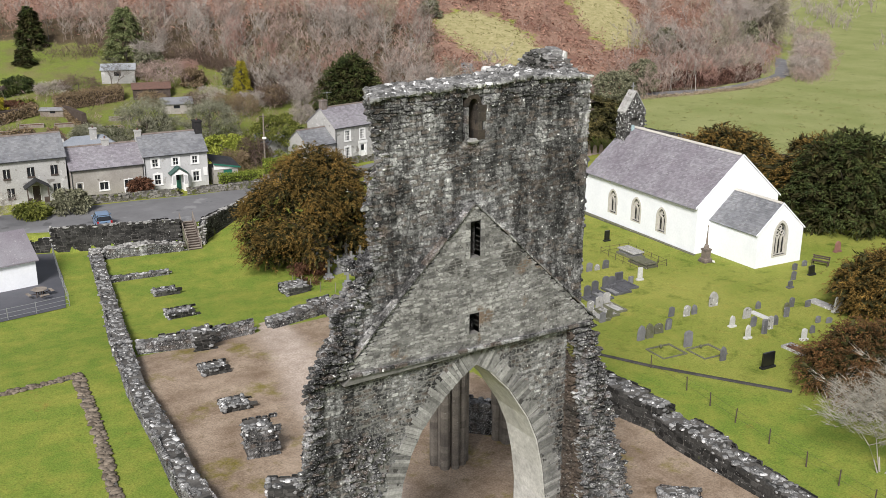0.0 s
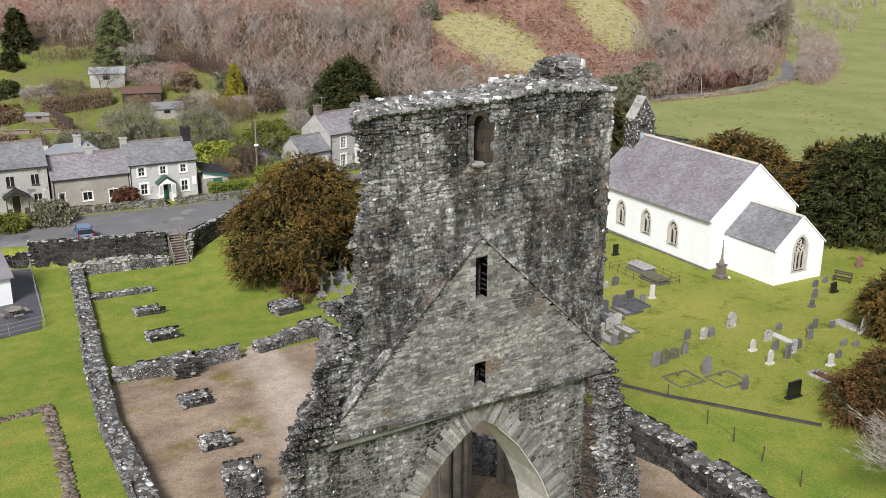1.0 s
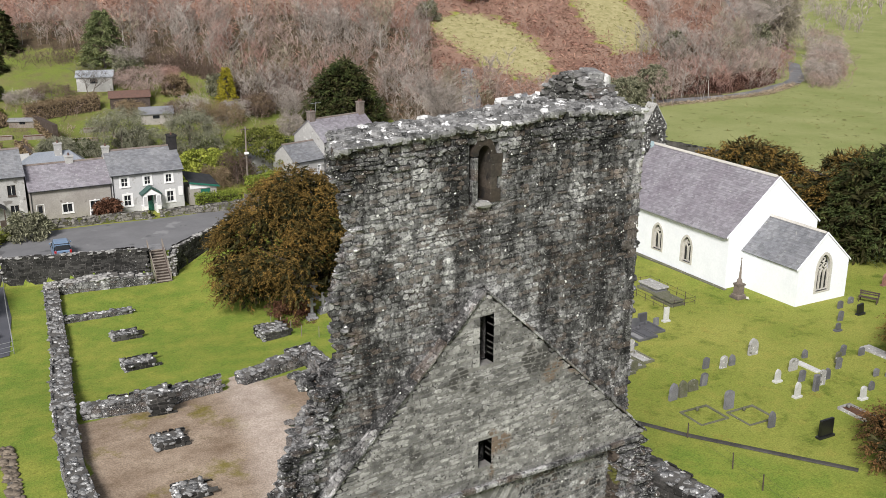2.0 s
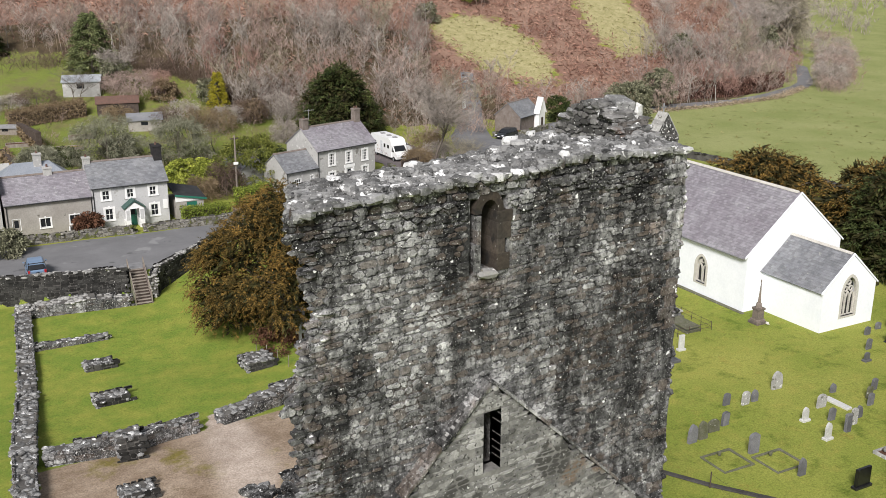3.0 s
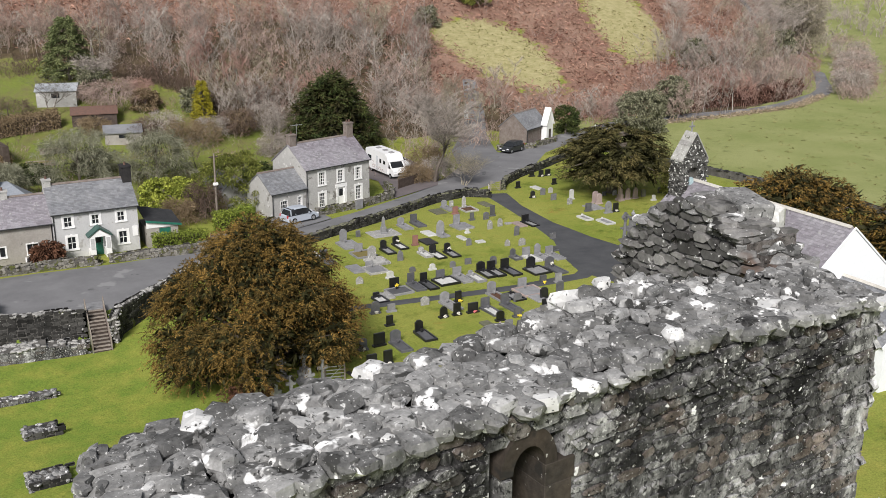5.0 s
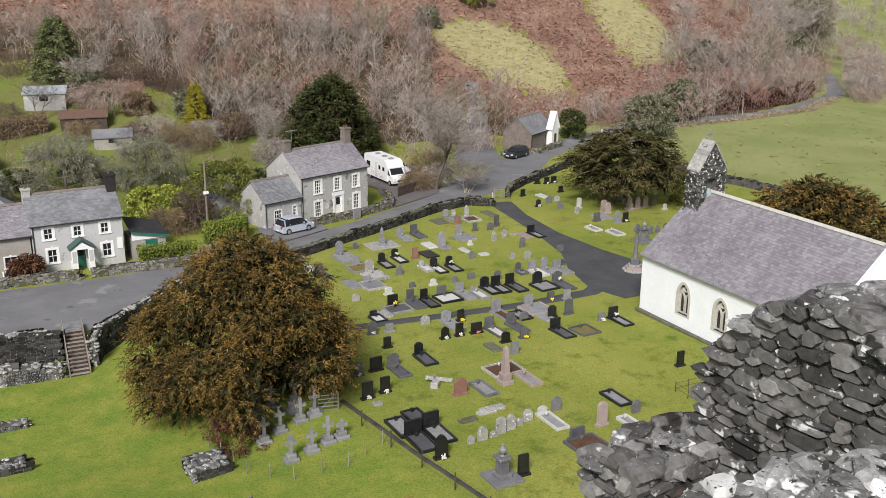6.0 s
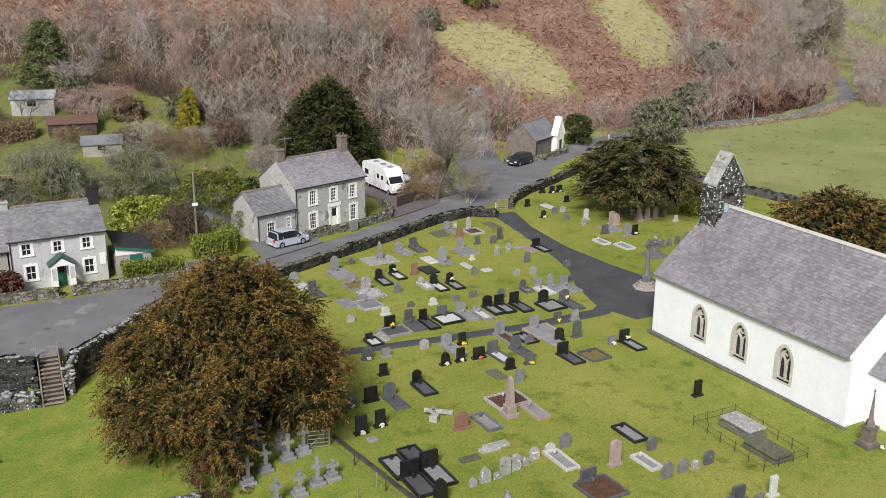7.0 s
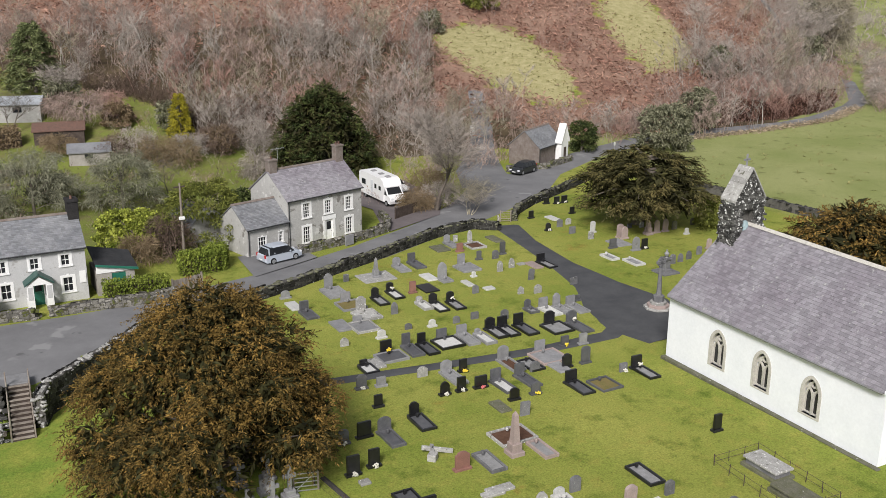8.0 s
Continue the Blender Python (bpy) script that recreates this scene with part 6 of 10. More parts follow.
# the white-windowed house on the lane
H1 = [(1.0, 2.9, 1.7, 3.85), (3.45, 2.9, 4.1, 3.8), (5.75, 2.9, 6.4, 3.8), (1.15, 0.75, 1.9, 1.95), (5.75, 0.7, 6.5, 1.9), (3.4, -0.1, 4.3, 2.0)]
h1 = house("cottage_house", 34.3, 115.5, -5, 7.6, 5.8, 4.3, 6.3, H1, RENDER_COOL, SLATE_GREY, "pale grey rendered house with white windows and green porch", -0.12, seed=3)
for q in H1[:5]:
    sash(h1, *q, 2, 2, 0.2)
plank_door(h1, 3.4, 4.3, 2.0, GREENPAINT, -0.1, True)
po = Geo()
po.prism([(2.75, 1.95), (3.85, 2.75), (4.95, 1.95), (4.95, 2.07), (3.85, 2.9), (2.75, 2.07)], -1.25, 0.0)
porch = po.make("porch", GREENROOF, h1, "green gabled porch with white side glazing")
pg = Geo()
pg.prism([(2.95, 1.96), (3.85, 2.6), (4.75, 1.96)], -1.15, -1.1)
pg.make("porch_gable", WHITEPAINT, porch)
for xx in (2.9, 4.3):
    pw = Geo()
    pw.box(xx, -1.15, 0.7, xx + 0.5, -1.08, 1.95)
    pw.box(xx, -1.15, -0.3, xx + 0.5, -0.05, 0.7)
    pw.make("porch_side", WHITEPAINT, porch)
    pl = Geo()
    pl.box(xx + 0.08, -1.17, 0.8, xx + 0.42, -1.155, 1.85)
    pl.make("pane", RENDER_COOL, porch)
chimney(h1, 7.35, 2.9, -0.5, 7.6, 0.85, 1.3, BRICKDARK, 1)
chimney(h1, 0.2, 2.9, 5.6, 7.0, 0.7, 0.6, RENDERED, 1)
sign_ = Geo()
sign_.box(7.0, -0.06, 1.3, 7.5, -0.02, 2.3)
sign_.make("notice_board", WHITEPAINT, h1, "small white notice board")
# green lean-to at its side
lt = thing("lean_to", 42.6, 114.9, -0.15, -5, "stone lean-to with green shutter and white gable board", "outbuilding")
g = Geo()
wall_cells(g, 0, 3.0, -0.4, 1.8, 0, 0.3, [(1.2, 0.5, 2.3, 1.7)])
g.make("front_wall", COTTAGE, lt)
g = Geo()
g.box(0.0, 0.3, -0.4, 3.0, 3.4, 1.85)
g.make("body_wall", COTTAGE, lt)
g = Geo()
g.prism([(0.0, 1.8), (3.05, 1.8), (2.4, 2.0), (0.0, 2.55)], -0.05, -0.01)
g.make("gable_board", WHITEPAINT, lt, "white painted gable board")
g = Geo()
g.add([(-0.05, -0.2, 2.62), (3.3, -0.2, 1.95), (3.3, 3.6, 2.4), (-0.05, 3.6, 3.2), (-0.05, -0.2, 2.5), (3.3, -0.2, 1.83), (3.3, 3.6, 2.28), (-0.05, 3.6, 3.08)], [(0, 1, 2, 3), (7, 6, 5, 4), (0, 4, 5, 1), (1, 5, 6, 2), (2, 6, 7, 3), (3, 7, 4, 0)])
g.make("roof", DARKTIN, lt, "dark felt roof")
g = Geo()
g.prism([(-0.05, 2.48), (3.3, 1.8), (3.3, 2.0), (-0.05, 2.66)], -0.26, -0.2)
g.make("barge_board", GREENPAINT, lt)
g = Geo()
g.box(1.2, 0.05, 0.5, 2.3, 0.12, 1.7)
g.make("shutter", GREENPAINT, lt, "green window shutter")

# lower cottage joined to it
H2 = [(0.5, -0.1, 1.3, 1.95), (3.1, 0.75, 4.1, 1.7), (5.9, 0.75, 6.9, 1.7)]
ct = house("cottage", 26.1, 116.3, -5, 8.1, 5.6, 3.45, 5.5, H2, COTTAGE, SLATE, "weathered low cottage with mottled purple slates", -0.05, seed=4)
plank_door(ct, 0.5, 1.3, 1.95, COTTAGE, -0.1, True)
for q in H2[1:]:
    sash(ct, *q, 2, 1, 0.09)
chimney(ct, 4.6, 2.8, 4.9, 6.3, 0.8, 0.6, RENDERED, 1)
# taller house at the end of the row
H3 = [(1.3, 3.0, 2.05, 4.1), (3.8, 3.0, 4.6, 4.1), (6.3, 3.0, 7.1, 4.1), (1.5, 0.7, 2.3, 1.9), (6.4, 0.8, 7.2, 1.95), (4.1, -0.1, 5.0, 2.0)]
h0 = house("end_house", 17.9, 117.6, -5, 8.0, 6.0, 5.0, 7.2, H3, RENDERED, SLATE_GREY, "grey rendered two-storey house with dark porch", 0.0, seed=5)
for q in H3[:5]:
    sash(h0, *q, 2, 1, 0.0, WOODDARK, WHITEPAINT)
plank_door(h0, 4.1, 5.0, 2.0, WOODDARK, -0.1)
po = Geo()
po.prism([(3.2, 1.9), (4.55, 2.75), (5.9, 1.9), (5.9, 2.04), (4.55, 2.92), (3.2, 2.04)], -1.6, 0.0)
pr = po.make("porch", DARKTIN, h0, "dark gabled timber porch")
for xx in (3.4, 5.6):
    q = Geo()
    q.box(xx, -1.5, -0.3, xx + 0.12, -1.38, 2.0)
    q.make("post", WOODDARK, pr)
q = Geo()
q.box(3.52, -1.48, -0.3, 3.95, -1.4, 0.9)
q.box(5.15, -1.48, -0.3, 5.6, -1.4, 0.9)
q.make("porch_panel", WOODDARK, pr)
# houses hidden behind the row: a bluish hipped roof
bk = thing("back_house", 26.5, 124.5, 0.0, -5, "low house with a blue-grey slate roof behind the cottages", "house")
g = Geo()
g.box(0, 0, -0.5, 8.5, 5, 3.0)
g.make("wall", RENDERED, bk)
g = Geo()
g.add([(-0.3, -0.3, 2.95), (8.8, -0.3, 2.95), (8.8, 5.3, 2.95), (-0.3, 5.3, 2.95), (2.4, 2.5, 5.2), (6.1, 2.5, 5.2)], [(0, 1, 5, 4), (1, 2, 5), (2, 3, 4, 5), (3, 0, 4), (3, 2, 1, 0)])
g.make("roof", surf("blue_slate", (0.2, 0.225, 0.26), (0.26, 0.28, 0.31), 0.8, 12.0, 0.55, 0.3), bk, "blue-grey slates")
chimney(bk, 4.9, 2.2, 4.4, 6.2, 0.8, 0.6, RENDERED, 1)

# the stone-grey house at the bend
H4 = [(1.75, 2.75, 2.5, 4.15), (4.3, 2.75, 5.0, 4.05), (6.75, 2.7, 7.45, 4.0), (1.7, 0.25, 2.5, 1.85), (6.75, 0.3, 7.5, 1.9), (4.25, -0.1, 5.15, 2.1)]
h2 = house("village_house", 61.5, 119.2, 9, 8.7, 6.4, 4.75, 7.0, H4, RENDERED, SLATE, "grey rendered village house with white-framed sash windows", -0.6, seed=6)
for q in H4[:5]:
    sash(h2, *q, 3, 4, 0.2)
plank_door(h2, 4.25, 5.15, 2.1, WHITEPAINT, -0.1, True)
for i in range(6):
    for xx in (3.95, 5.15):
        ds = Geo()
        ds.box(xx + (0.06 if i % 2 else 0), -0.04, -0.1 + i * 0.4, xx + 0.28, 0.02, 0.28 + i * 0.4)
        ds.make("door_surround_block", WHITEPAINT, h2)
ds = Geo()
ds.box(3.9, -0.06, 2.12, 5.5, 0.02, 2.5)
ds.make("door_lintel", WHITEPAINT, h2, "white painted door lintel")
chimney(h2, 0.45, 3.2, 6.0, 8.2, 0.85, 0.75, CHIMSTONE, 1)
chimney(h2, 8.25, 3.2, 6.0, 8.6, 0.85, 0.75, CHIMSTONE, 2)
ae = Geo()
ae.tube((1.2, 3.2, 6.8), (1.2, 3.2, 9.2), 0.025, k=5)
ae.tube((0.5, 3.2, 9.05), (2.0, 3.2, 9.05), 0.02, k=4)
for xx in (0.6, 0.9, 1.2, 1.5, 1.8):
    ae.tube((xx, 2.95, 9.05), (xx, 3.45, 9.05), 0.012, k=4)
ae.make("aerial", METALGREY, h2)
H5 = [(1.15, 0.5, 2.0, 1.75), (3.35, 0.9, 3.85, 1.9)]
ex = house("side_wing", 57.05, 118.4, 9, 4.4, 4.8, 2.75, 4.5, H5, RENDERED, SLATE_GREY, "low slated wing beside the village house", -0.5, seed=7)
for q in H5:
    sash(ex, *q, 3, 3, 0.06)
bw = house("rear_wing", 57.6, 124.0, 99, 4.5, 4.4, 2.4, 3.9, [], RENDERED, SLATE_GREY, "low slated rear wing of the village house", -0.6, seed=8)
# garden wall, gate and tank before it
rubble_wall("garden_wall", [(61.6, 117.0), (65.8, 117.7), (69, 118.4), (72.4, 119.6), (73.8, 121.6), (74.6, 124.6)], 0.4, [0.95, 0.85, 0.85, 0.85, 0.95, 0.8], "low garden wall of mixed rubble before the house", seed=40, mat=GARDENSTONE, cap=GARDENSTONE)
rubble_wall("garden_wall", [(31.6, 112.8), (35.6, 112.4), (37.0, 112.2)], 0.4, [0.9, 0.85, 0.85], "low rubble garden wall along the lane", seed=41, mat=GARDENSTONE, cap=GARDENSTONE)
rubble_wall("garden_wall", [(38.3, 112.1), (41.5, 111.9), (44.9, 111.0), (47.4, 110.9)], 0.4, [0.8, 0.8, 0.95, 1.0], "low rubble garden wall under a clipped hedge", seed=42, mat=GARDENSTONE, cap=GARDENSTONE)
rubble_wall("garden_wall", [(22.5, 112.6), (27, 113.2), (31.4, 112.8)], 0.4, [0.9, 0.9, 0.9], "mossy rubble wall in front of the cottage", seed=43, mat=GARDENSTONE, cap=GARDENSTONE)
tk = thing("wall_panel", 66.4, 117.2, -0.5, 9, "pale square panel standing at the garden wall", "panel")
g = Geo()
g.box(0, -0.12, 0, 1.0, 0.0, 1.0, 0.02)
g.make("board", G_GREY, tk)
g = Geo()
g.box(0.05, -0.1, -0.15, 0.15, -0.02, 0.0)
g.make("foot", G_GREY, tk)


def board_gate(x, y, rz, w, h, mat, label, base=None):
    t = thing("timber_gate", x, y, gz(x, y) if base is None else base, rz, label, "gate")
    for px in (-0.07, w + 0.07):
        p = Geo()
        p.box(px - 0.06, -0.06, -0.2, px + 0.06, 0.06, h + 0.12)
        p.make("post", mat, t)
    k = int(w / 0.16)
    for i in range(k):
        b = Geo()
        b.box(i * w / k + 0.012, -0.02, 0.06, (i + 1) * w / k - 0.012, 0.015, h - 0.04 * (i % 2))
        b.make("board", mat, t)
    for z in (0.25, h - 0.25):
        r = Geo()
        r.box(0, 0.016, z - 0.05, w, 0.05, z + 0.05)
        r.make("rail", mat, t)


board_gate(47.9, 112.0, 12, 2.6, 1.25, WOOD, "weathered grey double board gate")
board_gate(31.5, 114.0, 60, 1.2, 1.0, WHITEPAINT, "white picket garden gate")
board_gate(75.6, 123.2, 22, 3.6, 1.2, WOODDARK, "dark timber drive gate standing closed")

# lodge at the road fork
lg = house("lodge", 105.2, 136.4, 22, 6.2, 4.6, 2.6, 4.6, [(4.0, 0.4, 4.5, 1.8)], CHIMSTONE, SLATE_GREY, "small stone lodge with steep slate roof", -1.3, seed=9)
g = Geo()
g.prism([(4.4, -0.3), (6.3, -0.3), (6.3, 2.7), (5.35, 4.9), (4.4, 2.7)], -0.9, -0.02)
fg = g.make("porch_gable", WHITEPAINT, lg, "white painted gabled porch")
g = Geo()
g.box(5.05, -0.95, 0.0, 5.65, -0.91, 2.0)
g.make("door", WOODDARK, fg)
for xa in (4.2, 6.5):
    g = Geo()
    g.prism([(xa, 2.6), (5.35, 5.0), (5.35, 5.2), (xa, 2.8)], -1.05, 0.0)
    g.make("barge_board", WHITEPAINT, fg)
rubble_wall("garden_wall", [(100, 136.2), (103.6, 136.4), (105.4, 135.2), (111.4, 137.4)], 0.4, 0.8, "low rubble wall before the lodge", seed=44, mat=GARDENSTONE, cap=GARDENSTONE)

# white hall at the yard
wh = thing("white_hall", 9.0, 91.2, -1.3, 6, "whitewashed hall with a slate roof beside the yard", "hall")
g = Geo()
g.box(0, 0, -0.3, 7.8, 6.2, 2.55)
g.make("wall", WHITEWASH, wh)
g = Geo()
g.prism([(0.0, 2.56), (6.2, 2.56), (3.1, 4.5)], 0, 7.8, "yz")
g.make("gable_wall", WHITEWASH, wh)
for s in (0, 1):
    g = Geo()
    ya, yb = (-0.3, 3.1) if not s else (6.5, 3.1)
    g.prism([(ya, 2.42), (yb, 4.56), (yb, 4.68), (ya, 2.54)], -0.25, 8.05, "yz")
    g.make("roof", SLATE, wh)
# picnic table
pt = thing("picnic_table", 16.2, 88.6, gz(16.2, 88.6) + 0.05, 10, "round brown timber picnic table on the yard", "table")
g = Geo()
g.turn([(0.62, 0.70), (0.64, 0.73), (0.62, 0.76)], 16)
g.make("tabletop", WOOD, pt)
for a in range(4):
    c, s = math.cos(a * 1.5708), math.sin(a * 1.5708)
    g = Geo()
    g.box(-0.4, -0.14, 0.42, 0.4, 0.14, 0.47, 0.01, pose(c * 1.0, s * 1.0, 0, 0, 0, a * 90 + 90))
    g.make("bench_seat", WOOD, pt)
    g = Geo()
    g.tube((c * 0.3, s * 0.3, 0), (c * 0.3, s * 0.3, 0.7), 0.05, k=6)
    g.make("leg", WOODDARK, pt)
    g = Geo()
    g.tube((c * 0.3, s * 0.3, 0.3), (c * 1.0, s * 1.0, 0.42), 0.035, k=5)
    g.make("strut", WOODDARK, pt)
# hillside hut and garden sheds
def shed(x, y, rz, w, d, h, wallmat, roofmat, label, name="shed", base=None, rise=0.7):
    t = thing(name, x, y, gz(x, y) if base is None else base, rz, label, "shed")
    g = Geo()
    g.box(-w / 2, -d / 2, -0.8, w / 2, d / 2, h)
    g.make("wall", wallmat, t)
    g = Geo()
    g.prism([(-d / 2 - 0.2, h - 0.08), (0, h + rise), (d / 2 + 0.2, h - 0.08), (d / 2 + 0.2, h + 0.04), (0, h + rise + 0.12), (-d / 2 - 0.2, h + 0.04)], -w / 2 - 0.2, w / 2 + 0.2, "yz")
    g.make("roof", roofmat, t)
    g = Geo()
    g.box(-w * 0.12, -d / 2 - 0.03, h * 0.4, w * 0.08, -d / 2 - 0.005, h * 0.8)
    g.make("window", GLASSDARK, t)
    return t


shed(49.6, 176.6, -20, 5.5, 4.6, 1.7, RENDERED, surf("pale_sheet_roof", (0.4, 0.43, 0.46), (0.33, 0.35, 0.37), 1.5, 12.0, 0.6, 0.2), "pale grey hillside hut with a sheet roof", "hut")
shed(54.2, 161.4, -15, 4.8, 4.0, 1.2, COTTAGE, SLATE_GREY, "small garden shed with a slate roof")
shed(52.4, 168.4, -15, 6.0, 4.0, 1.2, WOODDARK, TERRACOTTA, "low brown garden shed")
shed(36.0, 166.2, -25, 4.0, 2.2, 0.8, WOOD, G_GREY, "low timber cold frame in the garden", rise=0.2)
shed(28.6, 141.5, -5, 5.0, 2.6, 1.9, COTTAGE, RENDERED, "low stone outhouse behind the cottages", rise=0.5)
shed(74.6, 141.5, 10, 4.4, 3.4, 2.1, GREENROOF, surf("green_sheet_roof", (0.17, 0.21, 0.2), (0.22, 0.26, 0.25), 1.5, 12.0, 0.5, 0.2), "grey-green sheet-roofed shed behind the van")
# telegraph pole and signs
tp = thing("telegraph_pole", 51.8, 120.6, gz(51.8, 120.6), 0, "grey telegraph pole with white lamp at the lane", "pole")
g = Geo()
g.tube((0, 0, -0.5), (0.05, 0, 7.2), 0.13, 0.09, 8)
g.make("pole", WOOD, tp)
g = Geo()
g.box(-0.25, -0.3, 3.9, 0.25, 0.0, 4.15, 0.03)
g.make("lamp", WHITEPAINT, tp)
g = Geo()
g.box(-0.5, -0.05, 6.8, 0.5, 0.05, 6.92)
g.make("crossarm", WOODDARK, tp)
for x, y, w, h, lbl in ((105.0, 151.5, 1.3, 1.5, "white roadside sign on a grey post"), (110.4, 143.6, 1.2, 0.9, "white village sign on posts"), (118.8, 136.8, 0.5, 0.6, "small round road sign by the lane"), (124.6, 138.2, 0.5, 0.6, "small round road sign on a post")):
    sg = thing("road_sign", x, y, gz(x, y), 25, lbl, "sign")
    g = Geo()
    g.tube((0, 0.03, -0.3), (0, 0.03, 1.4 + h), 0.035, k=6)
    g.make("post", METALGREY, sg)
    g = Geo()
    if w > 0.6:
        g.box(-w / 2, -0.03, 1.4, w / 2, 0.0, 1.4 + h)
    else:
        g.tube((0, -0.03, 1.8), (0, 0, 1.8), 0.3, k=14)
    g.make("plate", WHITEPAINT, sg)


# ---- vehicles ----
def paint(name, c, rough=0.3):
    return surf(name, c, tuple(v * 0.95 for v in c), 1.5, 30.0, rough, 0.0, grainy=0.04)


TYRE = surf("tyre_rubber", (0.015, 0.015, 0.016), (0.025, 0.025, 0.026), 4.0, 30.0, 0.85, 0.2)
REDLAMP = paint("red_lamp", (0.4, 0.02, 0.02))
CLEARLAMP = paint("clear_lamp", (0.7, 0.72, 0.75), 0.15)


def wheels(t, xs, w, r, z=None):
    for x in xs:
        for s in (-1, 1):
            g = Geo()
            m = pose(x, s * (w / 2 - 0.1), r, 90, 0, 0)
            g.turn([(r * 0.86, -0.1), (r, -0.07), (r, 0.07), (r * 0.86, 0.1)], 16, m)
            wh_ = g.make("wheel", TYRE, t, "black tyre")
            g = Geo()
            g.turn([(r * 0.6, -0.105), (r * 0.62, 0.0), (r * 0.6, 0.105)], 12, m)
            g.make("rim", METALGREY, wh_)


def loft(geo, sections):
    """Skin through cross-sections, each a ring of equal length."""
    k = len(sections[0])
    v = [p for s in sections for p in s]
    f = [(a * k + i, a * k + (i + 1) % k, (a + 1) * k + (i + 1) % k, (a + 1) * k + i) for a in range(len(sections) - 1) for i in range(k)]
    return geo.add(v, f + [tuple(range(k - 1, -1, -1)), tuple(range((len(sections) - 1) * k, len(sections) * k))])


def car(name, x, y, rz, colour, label, L=4.3, W=1.78, H=1.58, tall=False):
    """A hatchback; its nose along +x."""
    t = thing(name, x, y, gz(x, y) + 0.09, rz, label, "car")
    body = paint(name + "_paint", colour)
    g = Geo()
    ring = lambda px, w, z0, z1: [(px, -w / 2, z0), (px, -w / 2 + 0.02, z0 + 0.25), (px, -w / 2 + 0.05, z1 - 0.12), (px, -w / 2 + 0.18, z1), (px, w / 2 - 0.18, z1), (px, w / 2 - 0.05, z1 - 0.12), (px, w / 2 - 0.02, z0 + 0.25), (px, w / 2, z0)]
    h = L / 2
    loft(g, [ring(-h, W - 0.3, 0.35, 0.9), ring(-h + 0.12, W - 0.08, 0.25, 1.0), ring(-h + 0.8, W, 0.22, 0.98), ring(0.2, W, 0.22, 0.95), ring(h - 1.15, W, 0.22, 0.93), ring(h - 0.5, W - 0.06, 0.24, 0.82), ring(h - 0.1, W - 0.2, 0.28, 0.66), ring(h, W - 0.5, 0.34, 0.56)])
    bd = g.make("body", body, t, smooth=False)
    g = Geo()
    top = lambda px, w, z: [(px, -w / 2, 0.9), (px, -w / 2 + 0.04, 0.95), (px, -w / 2 + 0.16, z - 0.08), (px, -w / 2 + 0.26, z), (px, w / 2 - 0.26, z), (px, w / 2 - 0.16, z - 0.08), (px, w / 2 - 0.04, 0.95), (px, w / 2, 0.9)]
    loft(g, [top(-h + 0.1, W - 0.2, 1.06), top(-h + 0.5, W - 0.1, H - 0.06), top(-h + 1.2, W - 0.08, H), top(0.1, W - 0.08, H - 0.02), top(0.55, W - 0.08, H - 0.1), top(h - 0.95, W - 0.14, 0.97)])
    g.make("cabin", GLASSDARK, t, "dark glazing")
    g = Geo()
    lid = lambda px, w, z: [(px, -w / 2, z - 0.07), (px, -w / 2 + 0.1, z + 0.015), (px, w / 2 - 0.1, z + 0.015), (px, w / 2, z - 0.07)]
    loft(g, [lid(-h + 0.42, W - 0.44, H - 0.09), lid(-h + 1.2, W - 0.4, H), lid(0.1, W - 0.4, H - 0.02), lid(0.5, W - 0.44, H - 0.08)])
    g.make("roof", body, t)
    for px, dx in ((-h + 0.95, 0.08), (-0.25, 0.07), (-h + 0.35, 0.12)):
        for s in (-1, 1):
            g = Geo()
            g.add([(px, s * (W / 2 - 0.075), 0.93), (px + dx, s * (W / 2 - 0.075), 0.93), (px + dx + 0.05, s * (W / 2 - 0.215), H - 0.08), (px + 0.05, s * (W / 2 - 0.215), H - 0.08)], [(0, 1, 2, 3)])
            o = g.make("pillar", body, t)
            md = o.modifiers.new("thick", "SOLIDIFY")
            md.thickness = 0.03
    wheels(t, (-h + 0.8, h - 0.85), W, 0.32)
    for s in (-1, 1):
        g = Geo()
        g.box(h - 0.28, s * 0.6 - 0.16, 0.58, h - 0.06, s * 0.6 + 0.16, 0.72, 0.03)
        g.make("headlight", CLEARLAMP, t)
        g = Geo()
        g.box(-h - 0.01, s * 0.66 - 0.1, 0.7, -h + 0.12, s * 0.66 + 0.1, 0.98, 0.02)
        g.make("tail_light", REDLAMP, t)
        g = Geo()
        g.box(h - 1.5, s * (W / 2 + 0.06) - 0.07, 0.95, h - 1.38, s * (W / 2 + 0.06) + 0.07, 1.07, 0.02)
        g.make("wing_mirror", body, t)
    for px in (-h - 0.015, h - 0.005):
        g = Geo()
        g.box(px, -0.24, 0.42, px + 0.02, 0.24, 0.52)
        g.make("number_plate", WHITEPAINT, t)
    return t


car("silver_car", 59.2, 116.2, 9, (0.42, 0.46, 0.52), "silver-blue people carrier parked beside the house", 4.0, 1.76, 1.6)
car("black_car", 101.2, 134.6, 198, (0.025, 0.027, 0.03), "dark hatchback parked at the road edge", 4.1, 1.72, 1.48)
car("blue_car", 25.9, 103.4, 82, (0.16, 0.24, 0.36), "blue car parked above the retaining wall", 4.1, 1.72, 1.5)
car("white_car", 82.0, 134.5, -82, (0.6, 0.6, 0.6), "white car standing beyond the motorhome", 4.2, 1.76, 1.5)


